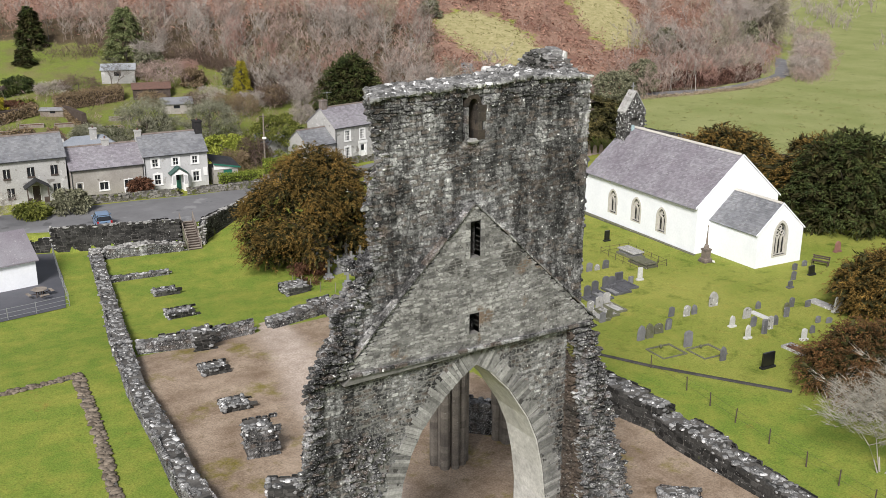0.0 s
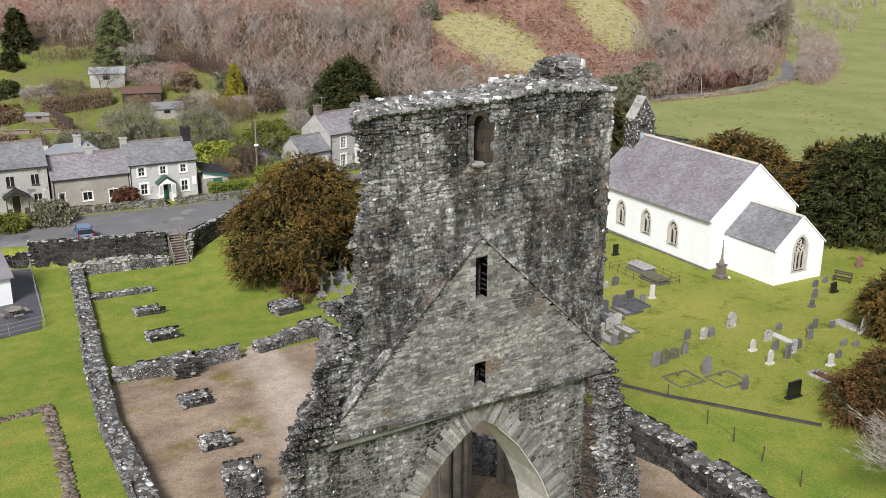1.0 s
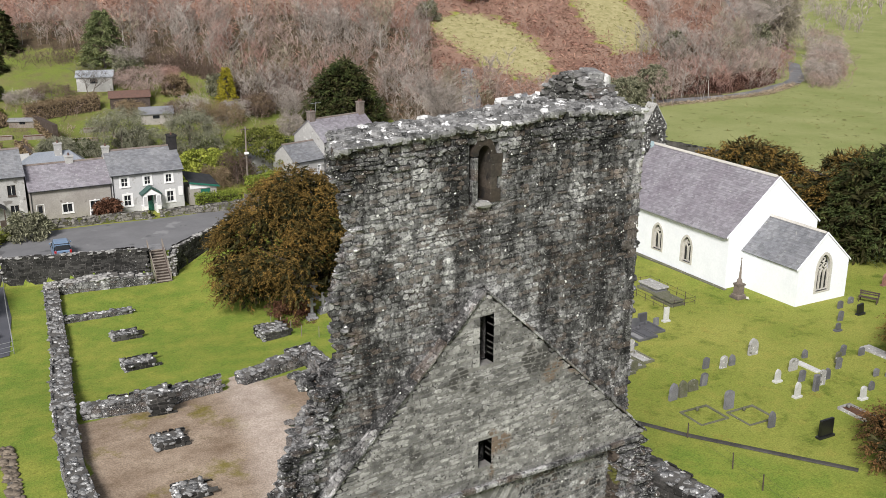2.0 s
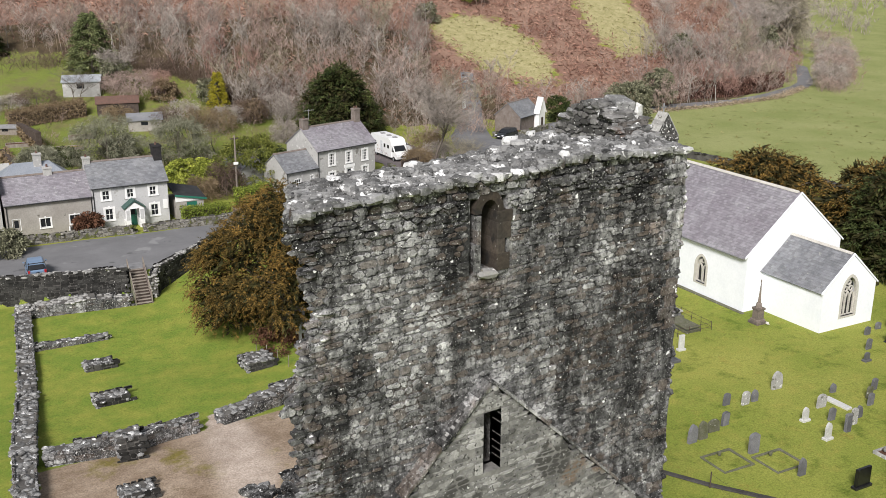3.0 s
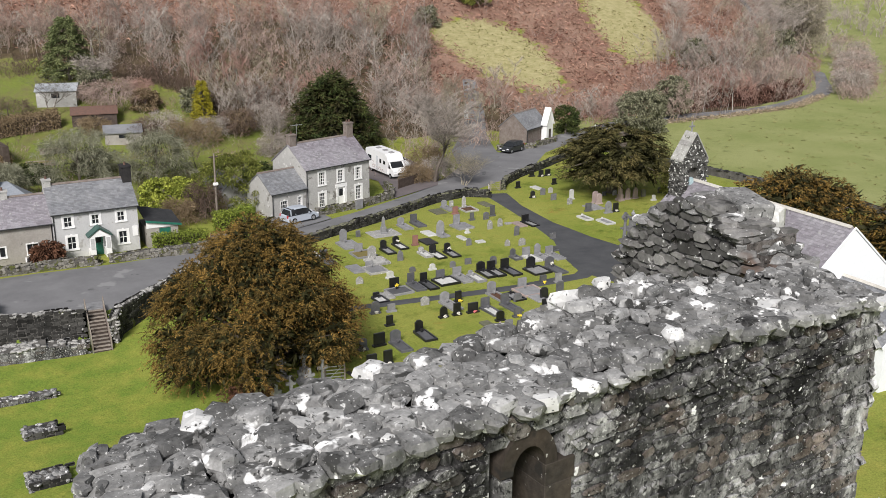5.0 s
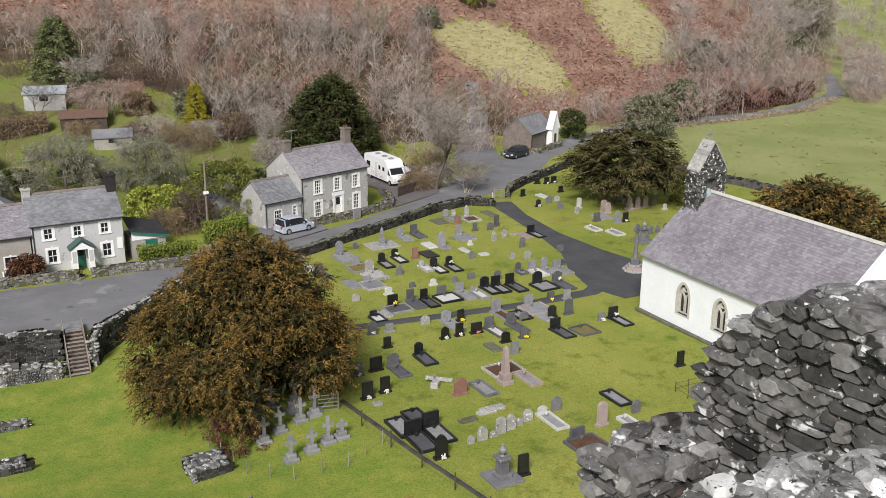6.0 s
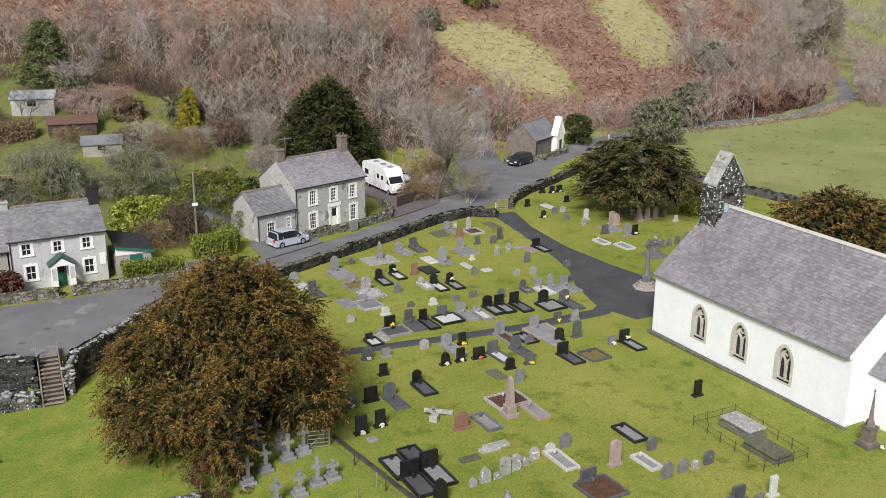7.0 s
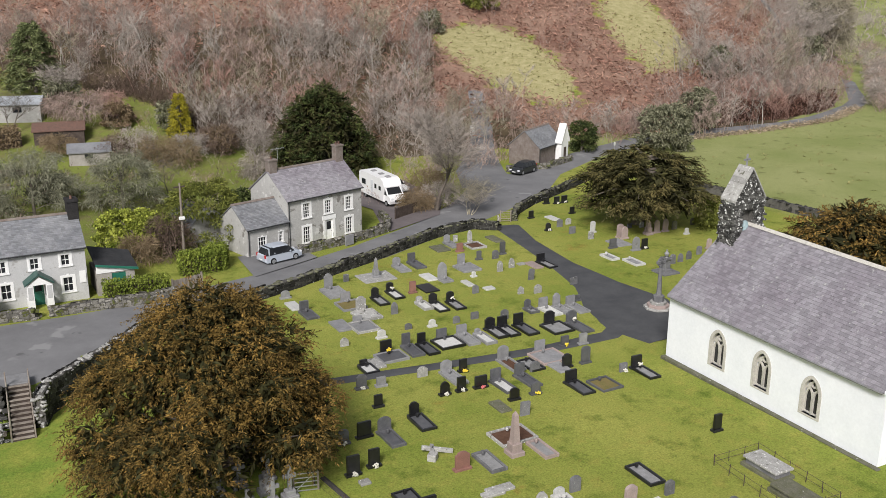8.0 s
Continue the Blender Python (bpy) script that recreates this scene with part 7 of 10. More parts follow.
def motorhome():
    t = thing("motorhome", 78.6, 131.2, gz(78.6, 131.2) + 0.09, -92, "white motorhome parked on the drive", "motorhome")
    white = paint("motorhome_paint", (0.82, 0.82, 0.82))
    g = Geo()
    side = [(-3.6, 0.45), (2.2, 0.45), (2.25, 1.2), (2.45, 2.1), (2.05, 2.75), (1.5, 2.95), (-3.4, 2.95), (-3.62, 2.7)]
    g.prism(side, -1.12, 1.12)
    g.make("coach_body", white, t)
    g = Geo()
    cab = [(2.1, 0.4), (3.55, 0.4), (3.66, 0.75), (3.5, 1.15), (3.0, 1.32), (2.35, 2.05), (2.1, 2.1)]
    g.prism(cab, -0.98, 0.98)
    cb = g.make("cab", white, t)
    g = Geo()
    g.add([(2.98, -0.86, 1.36), (2.98, 0.86, 1.36), (2.42, 0.8, 2.02), (2.42, -0.8, 2.02)], [(0, 1, 2, 3)])
    o = g.make("windscreen", GLASSDARK, cb, "dark windscreen")
    o.modifiers.new("thick", "SOLIDIFY").thickness = 0.04
    for s in (-1, 1):
        g = Geo()
        g.prism([(2.2, 1.25), (2.9, 1.25), (2.42, 1.9), (2.2, 1.9)], s * 0.985, s * 1.0)
        g.make("cab_window", GLASSDARK, cb)
        for xa, xb, za, zb in ((-2.9, -2.0, 1.55, 2.15), (0.2, 0.65, 1.6, 2.1), (1.2, 1.7, 1.6, 2.05)):
            g = Geo()
            g.box(xa, s * 1.13 - 0.015, za, xb, s * 1.13 + 0.015, zb)
            g.make("window", GLASSDARK, t)
        g = Geo()
        g.box(-0.75, s * 1.125 - 0.01, 0.55, -0.15, s * 1.125 + 0.01, 2.35)
        g.make("side_door", CLEARLAMP, t, "pale grey side door")
        g = Geo()
        g.box(3.45, s * 0.7 - 0.16, 0.85, 3.62, s * 0.7 + 0.16, 1.05, 0.03)
        g.make("headlight", CLEARLAMP, t)
    g = Geo()
    g.box(3.56, -0.4, 0.62, 3.68, 0.4, 0.82)
    g.make("grille", DARKTIN, cb)
    for xa in (-2.4, -0.6, 1.0):
        g = Geo()
        g.box(xa, -0.3, 2.94, xa + 0.6, 0.3, 3.06, 0.04)
        g.make("roof_vent", G_GREY, t, "grey roof hatch")
    wheels(t, (-2.2, 2.75), 2.1, 0.34)


motorhome()


# ---- trees ----
def bare_shape(seed, height=6.0, spread=2.2, stems=1, order=3, twigs=420, thick=0.09, twig=0.018, slim=0.0):
    """A leafless tree as arrays: tapering three-sided limbs and single thin slivers for the finest twigs."""
    rng = random.Random(seed)
    v, f = [], []

    def limb(p, q, r0, r1):
        d = (q - p).normalized()
        a = d.orthogonal().normalized()
        b = d.cross(a)
        o = len(v)
        if r0 < slim:
            a = (a + b * rng.uniform(-1, 1)).normalized()
            v.extend([p - a * r0, p + a * r0, q + a * r1, q - a * r1])
            f.extend([(o, o + 1, o + 2), (o, o + 2, o + 3)])
            return
        for c, r in ((p, r0), (q, r1)):
            for k in range(3):
                v.append(c + (a * math.cos(2.0944 * k) + b * math.sin(2.0944 * k)) * r)
        for k in range(3):
            j = (k + 1) % 3
            f.extend([(o + k, o + j, o + 3 + j), (o + k, o + 3 + j, o + 3 + k)])

    ends = []

    def grow(p, d, length, r, level):
        steps_ = 3 if level < 2 else 2
        for i in range(steps_):
            d = (d + Vector((rng.uniform(-0.2, 0.2), rng.uniform(-0.2, 0.2), rng.uniform(-0.05, 0.16)))).normalized()
            q = p + d * length / steps_
            r2 = r * (0.78 if i < steps_ - 1 else 0.6)
            limb(p, q, r, r2)
            p, r = q, r2
            if level < order and (i or level):
                for _ in range(2 if level else 3):
                    a = rng.uniform(0, 6.28)
                    e = (d * 0.75 + Vector((math.cos(a), math.sin(a), rng.uniform(0.0, 0.5))) * (0.75 * spread / 2.2)).normalized()
                    grow(p, e, length * rng.uniform(0.5, 0.68), r * 0.62, level + 1)
            if level >= 1:
                ends.append((p.copy(), d.copy()))
        return

    for s in range(stems):
        a = rng.uniform(0, 6.28)
        lean = 0.0 if stems == 1 else 0.4
        grow(Vector((0.15 * math.cos(a) * (stems > 1), 0.15 * math.sin(a) * (stems > 1), -0.2)), Vector((lean * math.cos(a), lean * math.sin(a), 1)).normalized(), height * 0.62, thick * height / 6, 0)
    for _ in range(twigs):
        p, d = ends[rng.randrange(len(ends))]
        e = (d + Vector((rng.uniform(-1, 1), rng.uniform(-1, 1), rng.uniform(-0.3, 0.9)))).normalized()
        q = p + e * rng.uniform(0.35, 1.0) * height / 6
        s = e.orthogonal().normalized() * twig
        o = len(v)
        v.extend([p - s, p + s, q])
        f.append((o, o + 1, o + 2))
    V = np.array([tuple(p) for p in v])
    V[:, 2] *= height / V[:, 2].max()
    return V, np.array(f)


def scatter(name, shapes, spots, mat, label, category):
    """Many plants joined in one mesh: spots of (x, y, scale, turn, which)."""
    vs, fs, o = [], [], 0
    for x, y, s, a, k in spots:
        V, F = shapes[k % len(shapes)]
        c, d = math.cos(a), math.sin(a)
        W = np.stack([(V[:, 0] * c - V[:, 1] * d) * s + x, (V[:, 0] * d + V[:, 1] * c) * s + y, V[:, 2] * s + gz(x, y)], 1)
        vs.append(W)
        fs.append(F + o)
        o += len(V)
    return tagged(soup(name, np.concatenate(vs), np.concatenate(fs), mat), label, category, kind="stuff")


def single_bare(name, x, y, height, seed, label, mat=None, spread=2.2, stems=1, twigs=2600, thick=0.09, order=4, twig=0.012, down=0.0, category="tree"):
    t = thing(name, x, y, gz(x, y) - down, 0, label, category)
    V, F = bare_shape(seed, height, spread, stems, min(order, 3), twigs, thick, twig, 0.045)
    k = len(F) - twigs
    cut = F[:k].max() + 1
    soup("branchwork", V[:cut], F[:k], mat or BARK, t)
    soup("twig_mass", V[cut:], F[k:] - cut, mat or TWIGS_GREY, t)
    return t


def sprays(centres, rng, per, size, droop=0.5, flat=0.6, shape=0.12):
    """Leafy sprays round clump centres (x, y, z, radius, outward x, outward y): narrow bent blades."""
    n = len(centres) * per
    C = np.repeat(np.array(centres), per, 0)
    dirs = rng.normal(size=(n, 3))
    dirs /= np.linalg.norm(dirs, axis=1)[:, None] + 1e-6
    rad = C[:, 3] * (0.55 + 0.5 * rng.random(n))
    P = C[:, :3] + dirs * rad[:, None] * np.array([1, 1, flat])
    out = dirs * 0.7 + 0.6 * np.stack([C[:, 4], C[:, 5], np.full(n, -droop)], 1) + rng.normal(size=(n, 3)) * 0.7
    out /= np.linalg.norm(out, axis=1)[:, None] + 1e-6
    side = np.cross(out, rng.normal(size=(n, 3)))
    side /= np.linalg.norm(side, axis=1)[:, None] + 1e-6
    L = size * (0.6 + 0.8 * rng.random(n))[:, None]
    w = L * shape
    tip = P + out * L + np.array([0, 0, -1]) * L * 0.25
    mid = P + out * L * 0.55
    V = np.stack([P, mid + side * w, tip, mid - side * w], 1).reshape(-1, 3)
    F = np.arange(n * 4).reshape(-1, 4)
    return V, F


def leafy(name, x, y, height, radius, seed, label, mat, clumps=150, per=160, size=0.4, skirt=0.12, lift=0.0, droop=0.5, clump=0.9, top=0.75, trunk=0.35, shape=0.1, category="tree", lean=(0, 0), group="", boughs=14, inner=None, squash=1.0):
    """An evergreen: trunk, boughs that rise and droop, and clumps of narrow sprays along them, with an uneven outline and gaps."""
    rng, nr = random.Random(seed), np.random.default_rng(seed)
    t = thing(name, x, y, gz(x, y), 0, label, category, group)

    off = Vector((seed * 1.7, seed * 0.9, 0))

    def reach(h, a):
        prof = math.sin(math.pi / 2 * min(1, max(0, skirt + (1 - skirt) * (1 - h) ** top)))
        lump = 1.0 + 0.26 * noise.noise(Vector((math.cos(a) * 1.5, math.sin(a) * 1.5, h * 3.2)) + off) + 0.14 * noise.noise(Vector((math.cos(a) * 4, math.sin(a) * 4, h * 7)) + off)
        return radius * prof * lump * (1.0 if h > 0.14 else 0.8 + 1.4 * h)

    outer, deep, arms = [], [], []
    for i in range(clumps):
        h = ((i + rng.random()) / clumps) ** 0.9
        a = rng.uniform(0, 6.2832)
        n = reach(h, a)
        far = rng.random()
        k = math.sqrt(rng.random()) if h > 0.84 else 1.06 if far > 0.9 else rng.uniform(0.82, 0.98) if far > 0.25 else rng.uniform(0.45, 0.8)
        cr = clump * rng.uniform(0.5, 0.95)
        z = lift + h * (height - lift - 0.35 * cr) - droop * 0.12 * n * k
        item = (math.cos(a) * n * k + lean[0] * h, math.sin(a) * n * k * squash + lean[1] * h, max(cr * 0.35, z), cr, math.cos(a), math.sin(a))
        (outer if k > 0.8 or h > 0.85 else deep).append(item)
        if k > 0.8:
            arms.append((max(0.2, z * 0.8), item))
    V, F = sprays(outer, nr, per, size, droop, 0.5, shape)
    V[:, 2] = np.maximum(V[:, 2], 0.02)
    soup("crown", V, F, mat, t)
    # Deep clumps take the darker inner material as painted shade.
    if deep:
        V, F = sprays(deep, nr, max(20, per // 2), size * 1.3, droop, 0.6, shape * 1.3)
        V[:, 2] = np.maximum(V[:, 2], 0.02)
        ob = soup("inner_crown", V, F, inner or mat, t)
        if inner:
            ob["label"] = "inner growth, any darker tone holds painted shade"
    if trunk:
        g = Geo()
        g.tube((0, 0, -0.3), (lean[0] * 0.5, lean[1] * 0.5, height * 0.7), trunk, trunk * 0.3, 9)
        g.make("trunk", BARK, t, "dark trunk")
        for z0, c in arms[::max(1, len(arms) // boughs)]:
            b = Geo()
            z = max(0.3, z0 * 0.9)
            m = (c[0] * 0.5, c[1] * 0.5, z + 0.6 * (c[2] - z) + 0.3)
            b.tube((0, 0, z * 0.85), m, trunk * 0.26, trunk * 0.15, 5)
            b.tube(m, (c[0] * 0.95, c[1] * 0.95, c[2]), trunk * 0.15, trunk * 0.05, 5)
            b.make("bough", BARK, t)
    return t


def yew(name, x, y, height, radius, seed, label, mat, inner, boughs=110, fronds=15, blades=18, size=0.34, lift=0.5, sag=0.16, top=1.7, full=0.6, shape=0.13, trunk=0.45, rise=0.5, ragged=0.3, frond=1.25, category="tree", under=1.0):
    """A layered evergreen: boughs that reach out at uneven lengths and sag, each with flat fronds of narrow leaf sprays and dark gaps between."""
    rng, nr = random.Random(seed), np.random.default_rng(seed)
    t = thing(name, x, y, gz(x, y), 0, label, category)
    off = Vector((seed * 1.7, seed * 0.9, 0))
    pos, head, size_, rim, arms = [], [], [], [], []
    for i in range(boughs):
        h = (i + rng.random()) / boughs
        a = i * 2.39996 + rng.uniform(-0.45, 0.45)
        R = radius * (1 - h ** top) ** full * (under + (1 - under) * min(1.0, h / 0.38)) * (1 + 0.3 * noise.noise(Vector((math.cos(a) * 1.4, math.sin(a) * 1.4, h * 2.4)) + off)) * rng.uniform(1 - ragged, 1.08) + 0.35
        z0 = lift + h * (height - lift - 0.5)
        c, d = math.cos(a), math.sin(a)
        at = lambda s: (c * R * s, d * R * s, z0 + rise * math.sin(1.9 * s) - sag * R * s * s)
        arms.append((at(0.05), at(0.5), at(0.92)))
        for k in range(fronds):
            s = 1 - 0.72 * rng.random() ** 1.5
            lat = rng.uniform(-1, 1) * (0.18 + 0.2 * R * s * (1.15 - s))
            p = at(s)
            turn = max(-1.2, min(1.2, lat * 0.9 + rng.uniform(-0.5, 0.5)))
            pos.append((p[0] - d * lat, p[1] + c * lat, max(0.25, p[2] + rng.uniform(-0.3, 0.25))))
            head.append((math.cos(a + turn), math.sin(a + turn), rng.uniform(-0.15, 0.3)))
            size_.append(frond * rng.uniform(0.5, 1.2) * min(1.0, 0.35 + 0.3 * R))
            rim.append(s > 0.74 or h > 0.9)
    P, H, L, rim = np.array(pos), np.array(head), np.array(size_), np.array(rim)
    side = np.cross(H, np.array([0, 0, 1.0]))
    # Inner fronds: a darker material, where given, also paints shade between boughs.
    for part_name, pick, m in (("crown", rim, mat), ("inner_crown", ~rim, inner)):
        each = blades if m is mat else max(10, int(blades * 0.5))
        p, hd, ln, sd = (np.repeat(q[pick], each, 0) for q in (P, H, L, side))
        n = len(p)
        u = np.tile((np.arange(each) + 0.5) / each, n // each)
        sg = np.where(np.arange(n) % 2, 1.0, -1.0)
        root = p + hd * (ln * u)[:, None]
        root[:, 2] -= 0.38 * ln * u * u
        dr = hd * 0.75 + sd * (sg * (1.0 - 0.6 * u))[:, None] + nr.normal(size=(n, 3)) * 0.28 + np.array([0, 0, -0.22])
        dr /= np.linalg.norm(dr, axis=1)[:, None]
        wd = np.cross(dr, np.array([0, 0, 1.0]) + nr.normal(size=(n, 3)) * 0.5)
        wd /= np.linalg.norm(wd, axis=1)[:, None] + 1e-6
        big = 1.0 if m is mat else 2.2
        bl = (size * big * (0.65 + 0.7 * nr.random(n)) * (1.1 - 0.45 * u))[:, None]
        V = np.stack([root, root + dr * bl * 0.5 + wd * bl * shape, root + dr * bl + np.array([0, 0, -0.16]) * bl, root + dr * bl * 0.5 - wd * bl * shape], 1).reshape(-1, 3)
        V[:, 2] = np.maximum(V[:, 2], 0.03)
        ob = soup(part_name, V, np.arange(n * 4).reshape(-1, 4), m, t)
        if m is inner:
            ob["label"] = "inner growth, any darker tone holds painted shade"
    g = Geo()
    g.tube((0, 0, -0.3), (0.1, 0.05, height * 0.55), trunk, trunk * 0.6, 9)
    g.tube((0.1, 0.05, height * 0.55), (0, 0, height * 0.8), trunk * 0.6, trunk * 0.12, 9)
    g.make("trunk", BARK, t, "dark trunk")
    for q in arms[::max(1, len(arms) // 26)]:
        b = Geo()
        b.tube(q[0], q[1], trunk * 0.24, trunk * 0.15, 5)
        b.tube(q[1], q[2], trunk * 0.15, trunk * 0.04, 5)
        b.make("bough", BARK, t)
    return t


def clumped_yew(name, x, y, height, radius, seed, label, mat, inner, lobes=48, fronds=70, blades=22, size=0.2, lift=0.4, low=0.7, peak=2.2, frond=0.9, trunk=0.5, lobe=(0.23, 0.36), shape=0.15, sink=0.72, bare=None):
    """An old yew: many rounded masses of foliage heaped into an uneven dome, each of short drooping fronds, with dark hollows between and bare limbs inside."""
    rng, nr = random.Random(seed), np.random.default_rng(seed)
    t = thing(name, x, y, gz(x, y), 0, label, "tree")
    pos, head, long_, outer, heart = [], [], [], [], []
    for i in range(lobes):
        h = (i + rng.random()) / lobes
        a = i * 2.39996 + rng.uniform(-0.5, 0.5)
        R = radius * (1 - h ** peak) ** 0.55 * (low + (1 - low) * min(1.0, h / 0.35)) * rng.uniform(0.84, 1.1)
        r = radius * rng.uniform(*lobe) * (1.0 - 0.25 * h)
        if bare and h < 0.22 and math.cos(a - radians(bare)) > 0.55:
            continue
        k = max(0.0, R - 0.7 * r)
        c = Vector((math.cos(a) * k, math.sin(a) * k, max(0.5 * r, lift + h * (height - lift - 0.7 * r))))
        heart.append(c)
        out = Vector((math.cos(a), math.sin(a), 0.5))
        for q in range(fronds + fronds // 2):
            skin = q < fronds
            d = (Vector(nr.normal(size=3)) + out * 0.75).normalized()
            w = rng.uniform(0.75, 1.06) if skin else rng.uniform(0.15, 0.75)
            e = c if skin or q % 2 else Vector((c.x * rng.uniform(0.2, 0.9), c.y * rng.uniform(0.2, 0.9), c.z * rng.uniform(0.75, 1.0)))
            pos.append((e.x + d.x * r * w, e.y + d.y * r * w, max(0.25, e.z + d.z * r * w * sink)))
            hd = Vector((d.x, d.y, d.z * 0.45 - 0.05)) + Vector(nr.normal(size=3)) * 0.35
            head.append(tuple(hd.normalized()))
            long_.append(frond * rng.uniform(0.5, 1.15) * (1.6 if skin and rng.random() < 0.06 else 1.0))
            outer.append(skin)
    P, H, L, rim = np.array(pos), np.array(head), np.array(long_), np.array(outer)
    side = np.cross(H, np.array([0, 0, 1.0]))
    # Inner fronds: dark green foliage with shade of the hollows in its colour.
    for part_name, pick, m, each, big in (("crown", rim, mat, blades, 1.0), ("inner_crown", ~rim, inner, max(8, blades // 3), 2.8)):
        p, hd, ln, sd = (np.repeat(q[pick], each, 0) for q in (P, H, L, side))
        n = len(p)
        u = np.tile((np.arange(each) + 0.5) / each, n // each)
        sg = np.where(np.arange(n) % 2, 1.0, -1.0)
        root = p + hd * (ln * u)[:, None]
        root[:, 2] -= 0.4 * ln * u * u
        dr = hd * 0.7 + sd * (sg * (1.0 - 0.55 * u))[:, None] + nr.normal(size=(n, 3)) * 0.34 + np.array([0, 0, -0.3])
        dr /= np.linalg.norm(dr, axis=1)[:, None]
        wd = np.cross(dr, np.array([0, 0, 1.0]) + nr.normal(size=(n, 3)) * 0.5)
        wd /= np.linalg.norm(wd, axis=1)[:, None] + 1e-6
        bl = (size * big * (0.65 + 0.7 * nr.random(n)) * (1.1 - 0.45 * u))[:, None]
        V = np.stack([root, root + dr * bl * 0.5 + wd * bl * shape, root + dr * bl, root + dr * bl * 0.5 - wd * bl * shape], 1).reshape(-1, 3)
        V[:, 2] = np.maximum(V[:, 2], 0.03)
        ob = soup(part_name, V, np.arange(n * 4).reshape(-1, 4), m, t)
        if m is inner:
            ob["label"] = "inner growth, any darker tone holds painted shade"
    g = Geo()
    g.tube((0, 0, -0.3), (0.1, 0.05, height * 0.5), trunk, trunk * 0.6, 9)
    g.tube((0.1, 0.05, height * 0.5), (0, 0, height * 0.8), trunk * 0.6, trunk * 0.12, 9)
    g.make("trunk", BARK, t, "dark trunk")
    for c in heart[::max(1, lobes // 22)]:
        b = Geo()
        m = c * 0.5 + Vector((0, 0, 0.4 + 0.1 * c.z))
        b.tube((0, 0, max(0.3, c.z * 0.45)), m, trunk * 0.26, trunk * 0.16, 5)
        b.tube(m, c * 1.02, trunk * 0.16, trunk * 0.05, 5)
        b.make("bough", BARK, t)
    return t


def sapling(seed, height=6.0, stems=3, branches=6, twigs=7, lean=0.16, wide=0.05, twig=0.028, low=0.35):
    """A thin upright leafless tree as arrays: flat tapering stems, steep side branches and sliver twigs."""
    rng = random.Random(seed)
    v, f = [], []

    def ribbon(p, q, r0, r1):
        d = (q - p).normalized()
        a = d.orthogonal().normalized()
        a = (a * math.cos(rng.uniform(0, 3.14)) + d.cross(a) * math.sin(rng.uniform(0, 3.14))).normalized()
        o = len(v)
        v.extend([p - a * r0, p + a * r0, q + a * r1, q - a * r1])
        f.extend([(o, o + 1, o + 2), (o, o + 2, o + 3)])

    for s in range(stems):
        a = rng.uniform(0, 6.28)
        p = Vector((0.4 * math.cos(a) * (stems > 1), 0.4 * math.sin(a) * (stems > 1), -0.3))
        d = Vector((lean * math.cos(a), lean * math.sin(a), 1)).normalized()
        top = height * rng.uniform(0.75, 1.0)
        line = [p]
        for i in range(4):
            d = (d + Vector((rng.uniform(-0.12, 0.12), rng.uniform(-0.12, 0.12), 0.05))).normalized()
            q = p + d * top / 4
            ribbon(p, q, wide * (1 - i * 0.22), wide * (0.78 - i * 0.22))
            p = q
            line.append(q)
        for b in range(branches):
            k = rng.uniform(low, 0.98) * 4
            i = min(3, int(k))
            p0 = line[i].lerp(line[i + 1], k - i)
            a = rng.uniform(0, 6.28)
            e = Vector((math.cos(a) * 0.8, math.sin(a) * 0.8, rng.uniform(0.4, 1.0))).normalized()
            m = p0 + e * height * rng.uniform(0.08, 0.15)
            w = m + (e + Vector((0, 0, 0.5))).normalized() * height * rng.uniform(0.08, 0.14)
            ribbon(p0, m, wide * 0.4, wide * 0.3)
            ribbon(m, w, wide * 0.3, wide * 0.15)
            for _ in range(twigs):
                r = p0.lerp(m, rng.random()) if rng.random() < 0.35 else m.lerp(w, rng.random())
                g = (e + Vector((rng.uniform(-1, 1), rng.uniform(-1, 1), rng.uniform(-0.4, 0.7)))).normalized()
                t_ = r + g * height * rng.uniform(0.06, 0.13)
                c = g.orthogonal().normalized() * twig
                o = len(v)
                v.extend([r - c, r + c, t_])
                f.append((o, o + 1, o + 2))
    return np.array([tuple(p) for p in v]), np.array(f)


